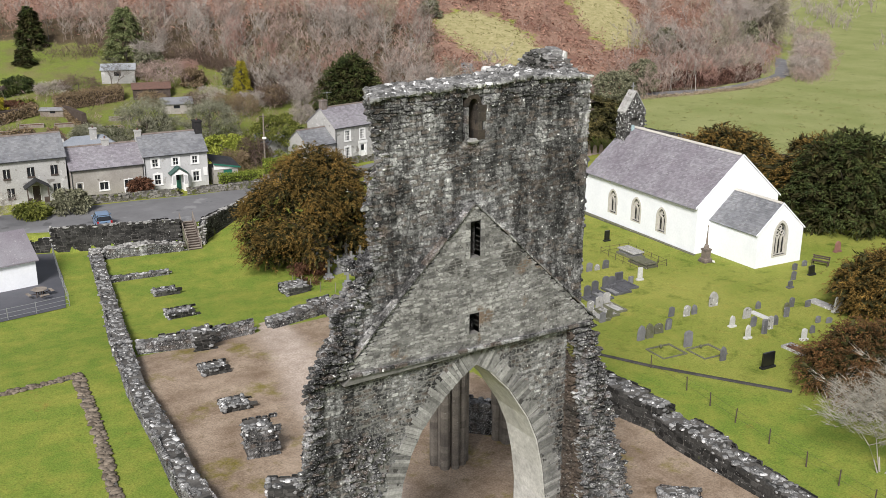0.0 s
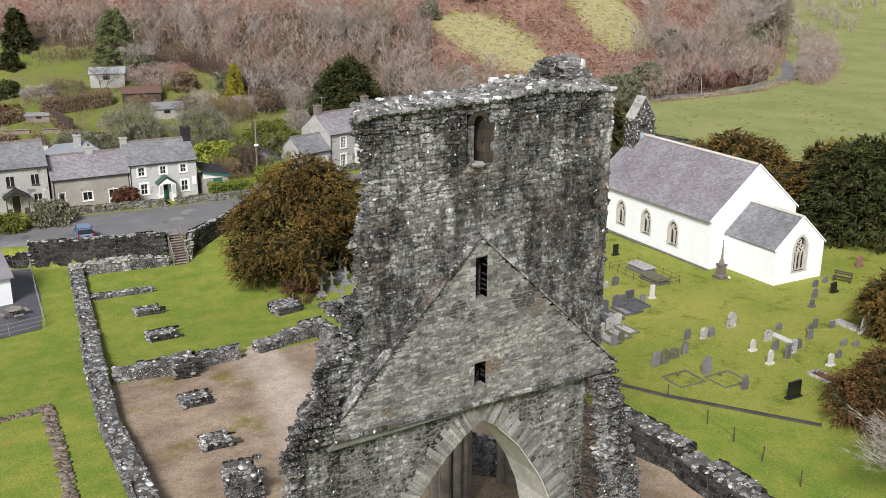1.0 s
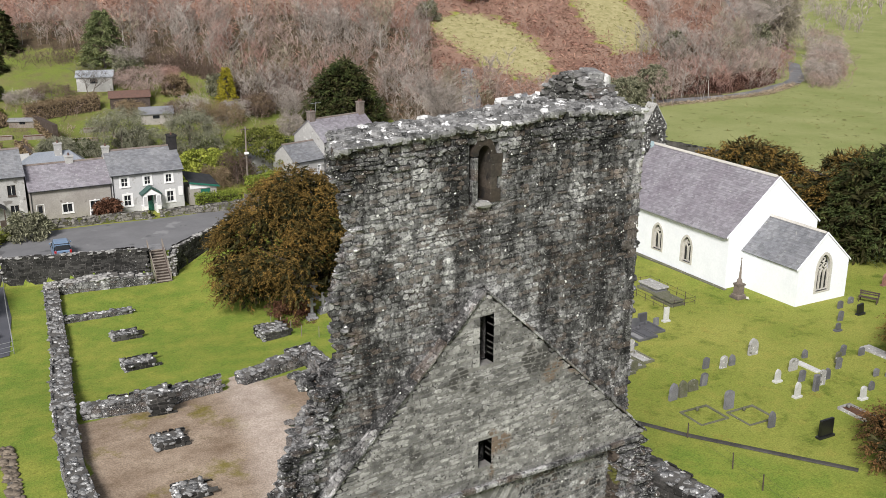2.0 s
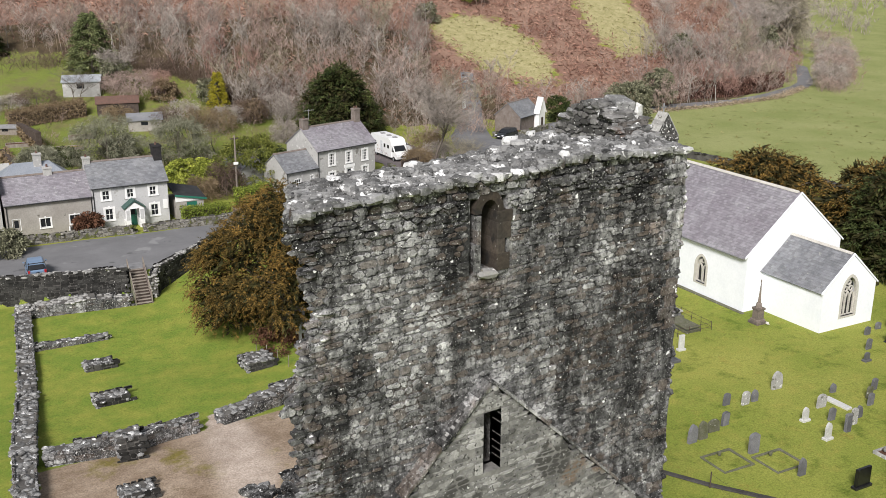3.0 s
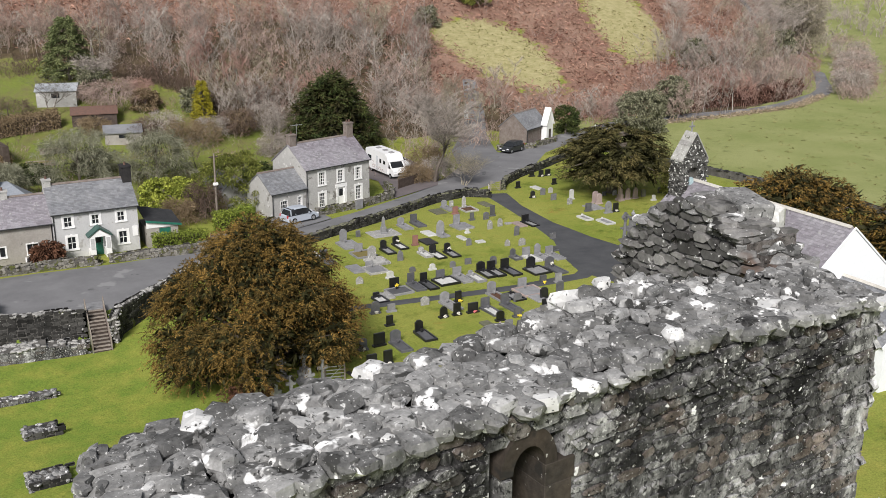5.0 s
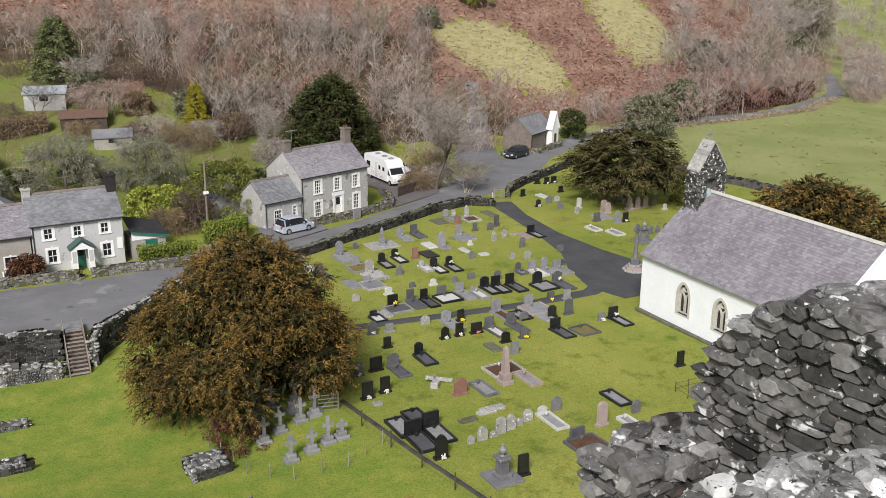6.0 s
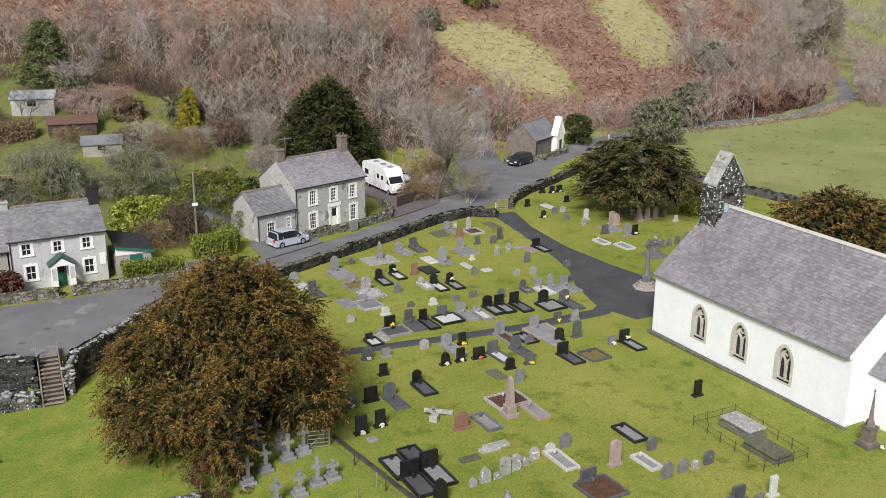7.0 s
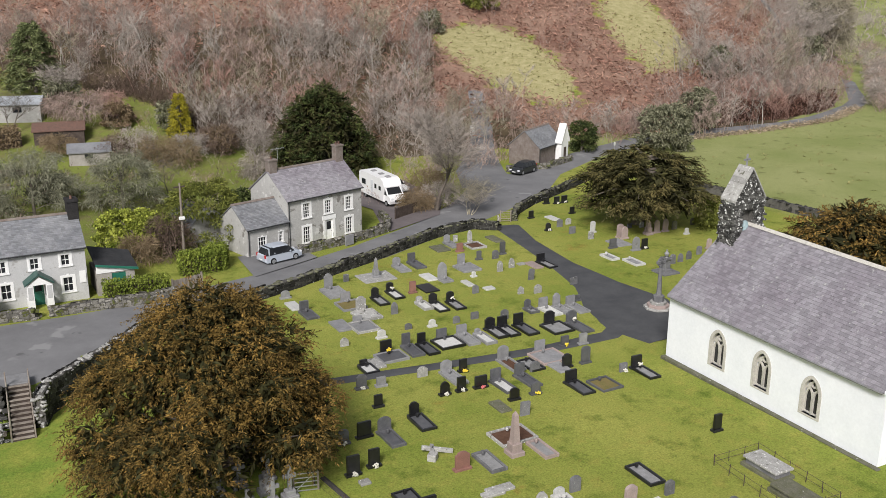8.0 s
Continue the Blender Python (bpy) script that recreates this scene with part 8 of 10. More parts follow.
def hedge(name, pts, width, height, mat, label, seed=0, per=60, size=0.16, rough=0.1, kind="", category="hedge"):
    """A hedge along (x, y) points: sprays packed over a box-like body with a dark twiggy core."""
    rng, nr = random.Random(seed), np.random.default_rng(seed)
    t = thing(name, 0, 0, 0, 0, label, category, kind=kind)
    t.matrix_basis = Matrix()
    cs, core = [], Geo()
    for (xa, ya), (xb, yb) in zip(pts, pts[1:]):
        d = math.hypot(xb - xa, yb - ya)
        ux, uy = (xb - xa) / d, (yb - ya) / d
        s = 0.0
        while s < d:
            for j in range(max(2, int(width / 0.35))):
                for h in np.arange(0.15, height, 0.34):
                    e = (j / max(1, int(width / 0.35) - 1) - 0.5) * width * 0.8
                    x, y = xa + ux * s - uy * e + rng.uniform(-rough, rough), ya + uy * s + ux * e + rng.uniform(-rough, rough)
                    cs.append((x, y, gz(x, y) + h + rng.uniform(-rough, rough), 0.26, -uy * (1 if e > 0 else -1), ux * (1 if e > 0 else -1)))
            s += 0.36
        q = [(xa + ux * s_ - uy * e, ya + uy * s_ + ux * e) for s_, e in ((0, -width * 0.33), (d, -width * 0.33), (d, width * 0.33), (0, width * 0.33))]
        g0 = min(gz(xa, ya), gz(xb, yb))
        core.prism(q, g0 - 0.3, max(gz(xa, ya), gz(xb, yb)) + height * 0.75, "xy")
    V, F = sprays(cs, nr, int(per * 0.55), size * 1.3, 0.0, 0.9, 0.4)
    core.make("core", WOODDARK, t)
    soup("foliage", V, F, mat, t)
    return t


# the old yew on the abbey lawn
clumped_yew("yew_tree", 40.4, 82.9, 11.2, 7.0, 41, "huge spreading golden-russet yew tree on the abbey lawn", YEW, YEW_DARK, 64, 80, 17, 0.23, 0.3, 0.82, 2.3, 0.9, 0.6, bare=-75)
leafy("yew_shrub", 37.6, 78.6, 1.7, 1.8, 42, "low rust-red shrub under the yew", BRAMBLE, 50, 120, 0.18, 0.3, 0.0, 0.2, 0.55, 0.6, 0, 0.15, category="shrub")
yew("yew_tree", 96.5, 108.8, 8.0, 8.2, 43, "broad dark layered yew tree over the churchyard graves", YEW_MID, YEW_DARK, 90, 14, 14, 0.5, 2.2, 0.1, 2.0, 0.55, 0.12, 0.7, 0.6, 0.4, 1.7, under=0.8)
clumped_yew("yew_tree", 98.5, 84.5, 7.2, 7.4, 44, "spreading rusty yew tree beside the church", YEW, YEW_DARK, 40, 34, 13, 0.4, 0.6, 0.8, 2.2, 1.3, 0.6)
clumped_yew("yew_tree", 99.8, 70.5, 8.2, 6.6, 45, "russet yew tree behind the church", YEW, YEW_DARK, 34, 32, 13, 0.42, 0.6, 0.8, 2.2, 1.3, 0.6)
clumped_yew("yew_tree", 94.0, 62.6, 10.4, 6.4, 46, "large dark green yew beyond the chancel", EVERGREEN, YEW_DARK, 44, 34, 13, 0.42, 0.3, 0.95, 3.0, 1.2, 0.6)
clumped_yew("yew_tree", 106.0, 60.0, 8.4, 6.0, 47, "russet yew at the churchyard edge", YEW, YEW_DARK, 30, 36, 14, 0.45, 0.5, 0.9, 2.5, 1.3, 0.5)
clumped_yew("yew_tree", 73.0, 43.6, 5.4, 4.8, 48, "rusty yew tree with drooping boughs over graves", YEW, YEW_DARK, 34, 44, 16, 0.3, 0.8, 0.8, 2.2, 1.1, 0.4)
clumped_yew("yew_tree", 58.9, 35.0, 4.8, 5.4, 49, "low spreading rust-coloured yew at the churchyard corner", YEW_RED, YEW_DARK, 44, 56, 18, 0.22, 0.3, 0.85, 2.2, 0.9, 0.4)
single_bare("bare_tree", 48.7, 28.2, 5.6, 250, "pale lichened leafless tree beside the ruined wall", TWIGS_PALE, 3.6, 4, 4200, 0.06, 4, 0.012)
single_bare("bare_tree", 52.9, 29.6, 6.4, 50, "spreading leafless tree with pale lichened twigs", TWIGS_PALE, 3.4, 3, 5200, 0.07, 4, 0.012)
leafy("small_conifer", 101.3, 103.8, 3.4, 0.95, 51, "small upright green conifer beside the church", GREENLEAF, 60, 120, 0.3, 0.3, 0.0, -0.4, 0.4, 0.45, 0.1, 0.15)
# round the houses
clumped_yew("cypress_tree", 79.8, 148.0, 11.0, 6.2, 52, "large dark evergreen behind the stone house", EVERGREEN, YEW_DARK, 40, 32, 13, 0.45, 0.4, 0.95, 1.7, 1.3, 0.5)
entrance_tree = single_bare("bare_tree", 81.2, 124.0, 13.0, 57, "tall leafless grey tree with fine pale twigs at the drive entrance", TWIGS_GREY, 2.1, 1, 9000, 0.13, 3, 0.013)
entrance_tree.children[0].data.materials[0] = BARK
single_bare("bare_tree", 84.6, 127.5, 8.0, 153, "leafless brown tree beside the lane", TWIGS_GREY, 2.4, 2, 3000, 0.085, 3, 0.016)
single_bare("bare_shrub", 83.2, 120.6, 4.8, 54, "leafless brown shrub by the lane", TWIGS_OLIVE, 2.9, 5, 3000, 0.07, 3, 0.012, category="shrub")
single_bare("bare_shrub", 84.0, 121.4, 2.8, 55, "leafless shrub at the lane corner", TWIGS_GREY, 3.2, 5, 1800, 0.07, 3, 0.012, category="shrub")
leafy("laurel_shrub", 49.2, 127.4, 3.6, 3.3, 56, "bright green rounded laurel behind the white-windowed house", LAUREL, 120, 120, 0.21, 0.35, 0.1, 0.1, 0.7, 0.5, 0.15, 0.4, category="shrub")
leafy("laurel_shrub", 53.4, 126.0, 2.8, 2.4, 57, "dark green garden shrub", EVERGREEN, 60, 120, 0.3, 0.35, 0.1, 0.1, 0.7, 0.5, 0.15, 0.4, category="shrub")
leafy("ivy_tree", 55.3, 124.6, 6.4, 3.8, 58, "yellow-green ivy-clad tree by the lane", GREENLEAF, 150, 90, 0.28, 0.3, 0.5, 0.1, 0.75, 0.6, 0.18, 0.15)
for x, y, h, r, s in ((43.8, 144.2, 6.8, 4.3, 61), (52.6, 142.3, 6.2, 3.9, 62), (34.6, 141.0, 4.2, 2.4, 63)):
    leafy("orchard_tree", x, y, h, r, s, "rounded orchard tree with grey-green lichened twigs", LICHENTWIG, 170, 80, 0.5, 0.35, 0.5, 0.25, 0.85, 0.6, 0.2, 0.04, inner=LICHENSHADED)
for x, y, h, r, s, lbl in ((59.4, 160.1, 3.4, 2.4, 201, "brown twiggy bush on the garden slope"), (61.4, 157.6, 3.2, 2.2, 202, "fawn leafless bush on the slope"), (69.1, 157.1, 3.6, 2.4, 203, "russet twiggy garden bush"), (66.2, 158.0, 2.6, 2.2, 204, "leafless bush at the conifer's foot"), (48.2, 121.9, 2.4, 1.7, 205, "brown leafless bush by the lane"), (51.0, 121.9, 3.8, 1.8, 206, "tall brown twiggy bush by the pole"), (70.6, 148.6, 2.8, 1.7, 207, "rosy twiggy bush at the house gable"), (63.4, 155.6, 3.0, 2.4, 208, "pale grey leafless bush"), (57.2, 160.6, 2.6, 2.2, 209, "brown bush beside the shed"), (73.6, 157.5, 4.0, 2.6, 210, "grey leafless thicket tree"), (51.2, 164.2, 2.2, 1.9, 211, "brown bush before the low shed"), (79.6, 125.6, 2.0, 1.5, 214, "fawn brushy scrub round the tree by the drive"), (82.8, 126.0, 2.4, 1.7, 216, "brown scrub beside the drive entrance"), (84.8, 131.0, 3.0, 2.0, 217, "tawny scrub along the driveway edge"), (42.0, 174.2, 2.4, 3.0, 212, "brushy leafless bush on the upper slope"), (38.0, 174.6, 1.8, 2.6, 213, "low brushy bush on the upper slope")):
    leafy("twiggy_bush", x, y, h, r, s, lbl, (TWIGS_GREY, BEECH, WOODEDGE)[s % 3], 60, 60, 0.55, 0.45, 0.1, -0.3, 0.75, 0.5, 0.1, 0.03, category="shrub", boughs=6)
single_bare("bare_tree", 58.2, 143.6, 6.2, 65, "gnarled leafless apple tree in the garden", BARK, 3.0, 2, 900, 0.1, 3, 0.014)
single_bare("bare_tree", 70.8, 150.4, 7.0, 66, "gnarled leafless garden tree on grass", BARK, 2.6, 2, 900, 0.1, 3, 0.014)
yew("golden_conifer", 66.2, 162.3, 6.4, 1.35, 67, "narrow golden-yellow conifer on the slope", GOLDLEAF, GOLDLEAF, 100, 9, 14, 0.26, 0.2, 0.05, 1.0, 0.8, 0.15, 0.14, 0.1, 0.3, 0.6)
yew("garden_conifer", 52.9, 182.5, 9.6, 3.4, 68, "tall grey-green conifer on the hillside", CONIFER, CONIFER, 90, 10, 14, 0.55, 0.4, 0.02, 1.2, 0.75, 0.15, 0.25, 0.4, 0.3, 1.3)
single_bare("bare_tree", 55.5, 177.2, 6.6, 69, "round pale grey leafless tree with ivy on the hillside", TWIGS_GREY, 3.6, 3, 2600, 0.08, 3, 0.03)
leafy("ivy_tree", 55.0, 176.0, 4.2, 2.6, 169, "dark ivied tree under the conifer", OLIVE, 50, 70, 0.45, 0.4, 0.2, 0.1, 0.8, 0.6, 0.2, 0.15)
yew("garden_conifer", 39.7, 196.0, 7.5, 2.6, 70, "dark narrow spruce on the hillside", EVERGREEN, YEW_DARK, 60, 9, 12, 0.5, 0.3, 0.1, 1.0, 0.9, 0.15, 0.2, 0.2, 0.25, 1.0)
yew("garden_conifer", 36.6, 188.0, 3.6, 1.5, 71, "small dark conifer in the upper garden", EVERGREEN, YEW_DARK, 36, 8, 10, 0.4, 0.2, 0.1, 1.0, 0.9, 0.15, 0.15, 0.15, 0.25, 0.8)
leafy("golden_conifer", 27.5, 167.0, 3.6, 1.6, 72, "small yellow-green garden conifer", GOLDLEAF, 40, 80, 0.36, 0.3, 0.1, 0.0, 0.6, 0.6, 0.15, 0.15)
single_bare("bare_tree", 47.1, 171.0, 7.0, 73, "dark leafless tree before the hillside hut", BARK, 2.6, 2, 900, 0.12, 3, 0.016)
leafy("cherry_tree", 56.5, 171.9, 3.8, 4.6, 74, "rosy spreading leafless cherry tree on the slope", TWIGS, 90, 80, 0.7, 0.5, 0.8, 0.1, 1.0, 0.5, 0.18, 0.03)
leafy("hill_bush", 121.5, 189.0, 3.8, 2.2, 75, "lone olive bush on the hillside", OLIVE, 50, 90, 0.4, 0.4, 0.1, 0.1, 0.8, 0.6, 0.2, 0.15, category="shrub")
leafy("hill_pine", 137.2, 195.5, 4.6, 2.8, 76, "dark pine high on the hillside", GREENLEAF, 60, 90, 0.45, 0.4, 0.6, 0.2, 0.9, 0.6, 0.2, 0.15)
leafy("ivy_tree", 128.5, 137.0, 6.4, 3.6, 77, "grey-green ivied trees behind the lodge", OLIVE, 110, 90, 0.45, 0.35, 0.2, 0.1, 1.0, 0.6, 0.25, 0.15)
leafy("holly_tree", 117.0, 141.6, 4.4, 1.8, 78, "dark holly beside the lodge", EVERGREEN, 50, 90, 0.36, 0.35, 0.2, 0.1, 0.7, 0.6, 0.15, 0.15)
for x, y, h, r, s, m, lbl in ((62.5, 133.5, 2.6, 1.9, 171, EVERGREEN, "dark evergreen garden shrub"), (71.5, 137.0, 3.0, 2.0, 172, EVERGREEN, "dark evergreen shrub by the drive"), (47.0, 150.0, 2.6, 2.4, 173, OLIVE, "grey-green garden shrub on the slope"), (39.5, 149, 2.2, 2.0, 174, EVERGREEN, "dark rounded garden shrub"), (28.0, 148.0, 2.0, 1.8, 175, OLIVE, "grey-green shrub beside the hedge"), (57.5, 127.0, 2.2, 1.7, 176, EVERGREEN, "dark shrub behind the laurel"), (60.0, 169.0, 3.0, 1.8, 177, BEECH, "brown leafy shrub below the wood"), (66.5, 166, 3.6, 2.0, 178, OLIVE, "grey-green thicket tree below the wood"), (70.0, 158.0, 3.0, 2.2, 179, BEECH, "russet garden thicket on the slope"), (33.0, 178, 2.4, 2.4, 180, EVERGREEN, "low dark shrub on the upper lawn"), (31.0, 170, 1.6, 2.2, 181, BRAMBLE, "rust-brown shrub on the upper lawn"), (24.0, 167, 1.6, 1.8, 182, EVERGREEN, "low dark garden bush"), (33.4, 114.4, 2.0, 1.1, 183, BRAMBLE, "rust-red climbing shrub at the cottage wall")):
    leafy("garden_shrub", x, y, h, r, s, lbl, m, 60, 60, 0.4, 0.35, 0.05, 0.1, 0.6, 0.5, 0.12, 0.16, category="shrub")
leafy("garden_shrub", 24.5, 111.0, 2.4, 2.0, 184, "grey-green garden bush by the lane", OLIVE, 60, 70, 0.32, 0.35, 0.05, 0.1, 0.6, 0.5, 0.12, 0.16, category="shrub")
leafy("garden_shrub", 20.5, 110.5, 1.6, 1.8, 185, "low green garden bush behind the wall", GREENLEAF, 50, 60, 0.34, 0.35, 0.05, 0.1, 0.6, 0.5, 0.12, 0.16, category="shrub")
single_bare("bare_tree", 15.5, 108.0, 4.6, 186, "small leafless garden tree by the lane", TWIGS_GREY, 2.8, 2, 1500, 0.08, 3, 0.016)
# hedges
hedge("garden_hedge", [(42.9, 113.4), (47.6, 112.5)], 1.3, 1.8, HEDGE, "clipped bright green hedge beside the house", 1, 90, 0.11, 0.06)
hedge("garden_hedge", [(50.2, 116.6), (53.2, 116.4), (54.4, 118.6)], 1.5, 1.9, HEDGE, "clipped yellow-green hedge by the lane", 2, 80, 0.11, 0.06)
hedge("beech_hedge", [(36.6, 167.6), (41.5, 168.2), (47.6, 168.4)], 1.9, 2.2, BEECH, "long clipped brown beech hedge", 3, 34, 0.15, 0.05)
hedge("beech_hedge", [(37.4, 166.6), (38.2, 157)], 1.1, 1.5, BEECH, "narrow clipped brown hedge running down the garden", 7, 30, 0.15, 0.05)
hedge("beech_hedge", [(20, 154), (27, 155.6), (30.4, 157)], 1.2, 1.4, BEECH, "clipped brown hedge in the garden", 4, 18, 0.26)
hedge("garden_hedge", [(33.4, 157.6), (33.0, 146), (33.6, 138)], 0.9, 1.0, BEECH, "narrow brown hedge down the garden", 5, 18, 0.26)
hedge("beech_hedge", [(24, 164.6), (33.4, 167.4)], 1.6, 1.6, BEECH, "long clipped brown hedge across the upper garden", 6, 34, 0.18)
hedge("garden_hedge", [(26, 175.4), (35.4, 177.8)], 1.3, 1.4, EVERGREEN, "dark clipped hedge below the upper lawn", 8, 34, 0.2)
hedge("garden_hedge", [(29.5, 170.0), (34.0, 171.0)], 1.5, 0.9, GREENLEAF, "low green clipped hedge on the lawn", 9, 34, 0.2)

# Added hedge whose dark red-brown stands in for the thicket's shaded underside.
hedge("lane_hedge", [(149, 146.2), (164, 146.4), (177, 148.4), (186, 151.8)], 1.6, 2.7, leaf("thicket_underside_shade", (0.07, 0.036, 0.028), (0.16, 0.085, 0.062), 0.4), "dark red-brown hedge added as the lane thicket's shaded underside", 10, 22, 0.3, 0.25)


def raised_bed(x, y, rz, w, d, label, fill):
    t = thing("raised_bed", x, y, gz(x, y), rz, label, "garden bed", "raised beds")
    for x0, y0, x1, y1 in ((-w / 2, -d / 2, w / 2, -d / 2 + 0.08), (-w / 2, d / 2 - 0.08, w / 2, d / 2), (-w / 2, -d / 2 + 0.08, -w / 2 + 0.08, d / 2 - 0.08), (w / 2 - 0.08, -d / 2 + 0.08, w / 2, d / 2 - 0.08)):
        g = Geo()
        g.box(x0, y0, -0.4, x1, y1, 0.38, 0.01)
        g.make("board", WOOD, t)
    g = Geo()
    g.box(-w / 2 + 0.08, -d / 2 + 0.08, -0.4, w / 2 - 0.08, d / 2 - 0.08, 0.28)
    g.make("soil", fill, t, "dark garden soil")


for bx, by, bw in ((26.5, 160.5, 4.2), (31.5, 162.2, 3.6), (27.6, 156.8, 4.4), (36.0, 160.6, 3.0), (44.6, 160.4, 3.4), (42.0, 156.4, 3.6), (47.6, 156.8, 3.0)):
    raised_bed(bx, by, -12, bw, 1.5, "weathered timber raised bed on the garden slope", CHIPS_EARTH if by > 158 else CHIPS_MOSS)


# the leafless wood on the hillside, hedgerow thickets and bracken
def fill(n, r0, r1, f0, f1, chance, rng, low, high, kinds):
    """Spots (x, y, scale, turn, kind) strewn over a stretch of hillside by chance(x, y)."""
    out = []
    for _ in range(n * 40):
        r, f = rng.uniform(r0, r1), rng.uniform(f0, f1)
        x, y = 0.827 * r + 0.562 * f, -0.562 * r + 0.827 * f
        if rng.random() < chance(x, y):
            out.append((x, y, rng.uniform(low, high), rng.uniform(0, 6.28), rng.randrange(kinds)))
            if len(out) == n:
                break
    return out


def rows_of(lines, rng, low, high, kinds):
    out = []
    for (xa, ya), (xb, yb), n, w in lines:
        for _ in range(n):
            k = rng.random()
            out.append((xa + (xb - xa) * k + rng.uniform(-w, w), ya + (yb - ya) * k + rng.uniform(-w, w), rng.uniform(low, high), rng.uniform(0, 6.28), rng.randrange(kinds)))
    return out


def woods():
    rng = random.Random(77)
    shapes = [sapling(100 + i, 6.2, 1 + i % 3, 9, 16, 0.2, 0.034, 0.019, 0.3) for i in range(9)]
    bushes = [sapling(120 + i, 2.8, 5, 3, 8, 0.5, 0.024, 0.022, 0.2) for i in range(5)]
    birches = [sapling(130 + i, 9.5, 1, 9, 8, 0.08, 0.1, 0.02, 0.4) for i in range(3)]
    trees = fill(1100, -100, 92, 150, 268, lambda x, y: in_wood(x, y) ** 1.5, rng, 0.55, 1.25, 9)
    scrub = fill(380, -60, 92, 160, 262, lambda x, y: 0.5 * in_wood(x, y) + (0.06 if hill_depth(x, y) > 0 and in_wood(x, y) else 0), rng, 0.5, 1.25, 5)
    pale = fill(70, -95, 0, 185, 262, in_wood, rng, 0.7, 1.1, 3) + fill(26, 30, 66, 200, 240, in_wood, rng, 0.7, 1.0, 3)
    tint = lambda q: noise.noise((q[0] * 0.07, q[1] * 0.07, 4)) + 0.25 * math.sin(q[3] * 37)
    grey = [q for q in trees if tint(q) > 0.2]
    olive = [q for q in trees if tint(q) < -0.3]
    brown = [q for q in trees if -0.3 <= tint(q) <= 0.2]
    scatter("hillside_wood", shapes, olive, TWIGS_OLIVE, "lichen-green leafless saplings among brown ones", "woodland")
    scatter("hillside_wood", shapes, brown, TWIGS, "brown leafless saplings covering the hillside", "woodland")
    scatter("hillside_wood", shapes, grey, TWIGS_GREY, "pale grey leafless saplings among brown ones", "woodland")
    scatter("hillside_scrub", bushes, scrub, TWIGS, "low brown leafless scrub on the slope", "scrub")
    scatter("birch_wood", birches, pale, BIRCH, "pale thin birch stems among the saplings", "woodland")
    # thickets along the lane below the hill, round the bend and beside the drive
    th = rows_of((((126, 147), (150, 147.5), 90, 2.4), ((146, 146.5), (180, 150), 230, 2.2), ((150, 151), (180, 157), 120, 3.4), ((182, 153), (200, 166), 90, 4.5), ((190, 141), (206, 152), 60, 3.0), ((204, 150), (250, 184), 90, 4), ((98, 142), (108, 143), 20, 2.5), ((84, 130), (92, 143), 26, 3)), rng, 0.8, 1.5, 5)
    # First row: dark bushes that paint the shade under the lane thicket.
    edge = rows_of((((149, 146.6), (184, 151.4), 120, 1.1), ((40, 190), (60, 181.5), 50, 1.8), ((60, 181), (67.5, 173.5), 60, 1.5), ((67.5, 173.5), (69, 165), 40, 1.5), ((69, 165.5), (80, 165), 40, 1.5), ((80, 165), (92, 158.5), 50, 2.0)), rng, 0.8, 1.4, 5)
    scatter("wood_edge_scrub", bushes, edge, WOODEDGE, "dark brown scrub along the wood's edge, as thicket shade along the lane", "scrub")
    scatter("lane_thicket", bushes, th, TWIGS, "rosy brown leafless thickets along the lane", "scrub")
    tall = rows_of((((68, 161), (80, 161), 34, 3.0), ((72, 149), (74, 157), 8, 2.0), ((88, 142), (100, 152), 26, 4), ((118, 145), (128, 147), 10, 2), ((152, 160), (172, 163), 40, 5), ((186, 166), (212, 178), 50, 5), ((200, 178), (240, 206), 90, 7), ((236, 192), (262, 226), 60, 6)), rng, 0.6, 1.2, 8)
    scatter("copse", shapes, tall, TWIGS_GREY, "grey leafless copse trees at the foot of the hill", "woodland")
    garden = []
    for _ in range(420):
        x, y = rng.uniform(20, 78), rng.uniform(130, 176)
        if in_wood(x, y) < 0.5 and not (30 < x < 34 and y < 160) and noise.noise((x * 0.12, y * 0.12, 8)) > -0.12:
            garden.append((x, y, rng.uniform(0.4, 1.0), rng.uniform(0, 6.28), rng.randrange(5)))
    for k, m, lbl in ((0, TWIGS, "leafless brown shrubs scattered through the sloping gardens"), (1, WOODEDGE, "dark brown shrubs scattered through the sloping gardens"), (2, TWIGS_OLIVE, "grey-green twiggy shrubs in the sloping gardens")):
        scatter("garden_scrub", bushes, garden[k::3], m, lbl, "shrubs")
    # dead bracken, grass tussocks
    nr = np.random.default_rng(5)
    bare = lambda x, y: (1 - pasture_share(x, y)) * (1.0 - 0.8 * in_wood(x, y)) if hill_depth(x, y) > -2 and across(x, y)[0] > -30 + 0 or hill_depth(x, y) > 40 else 0.0
    bank = rows_of((((117, 149), (142, 150), 500, 4.0), ((127, 140.4), (150, 139.6), 420, 0.7), ((150, 139.6), (172, 141.2), 420, 0.8), ((172, 141.2), (190, 148.5), 360, 1.0), ((126, 145), (180, 148.6), 500, 1.0)), rng, 0.5, 0.9, 1)
    V, F = sprays([(x, y, gz(x, y) + 0.1, 0.5 * s, math.cos(a), math.sin(a)) for x, y, s, a, k in bank], nr, 6, 0.6, 0.2, 0.5, 0.08)
    tagged(soup("bank_grass", V, F, DEADGRASS), "dead tan grass on the bank beside the lane", "grass", kind="stuff")
    fern = fill(14000, -95, 84, 178, 268, bare, rng, 0.5, 1.2, 1)
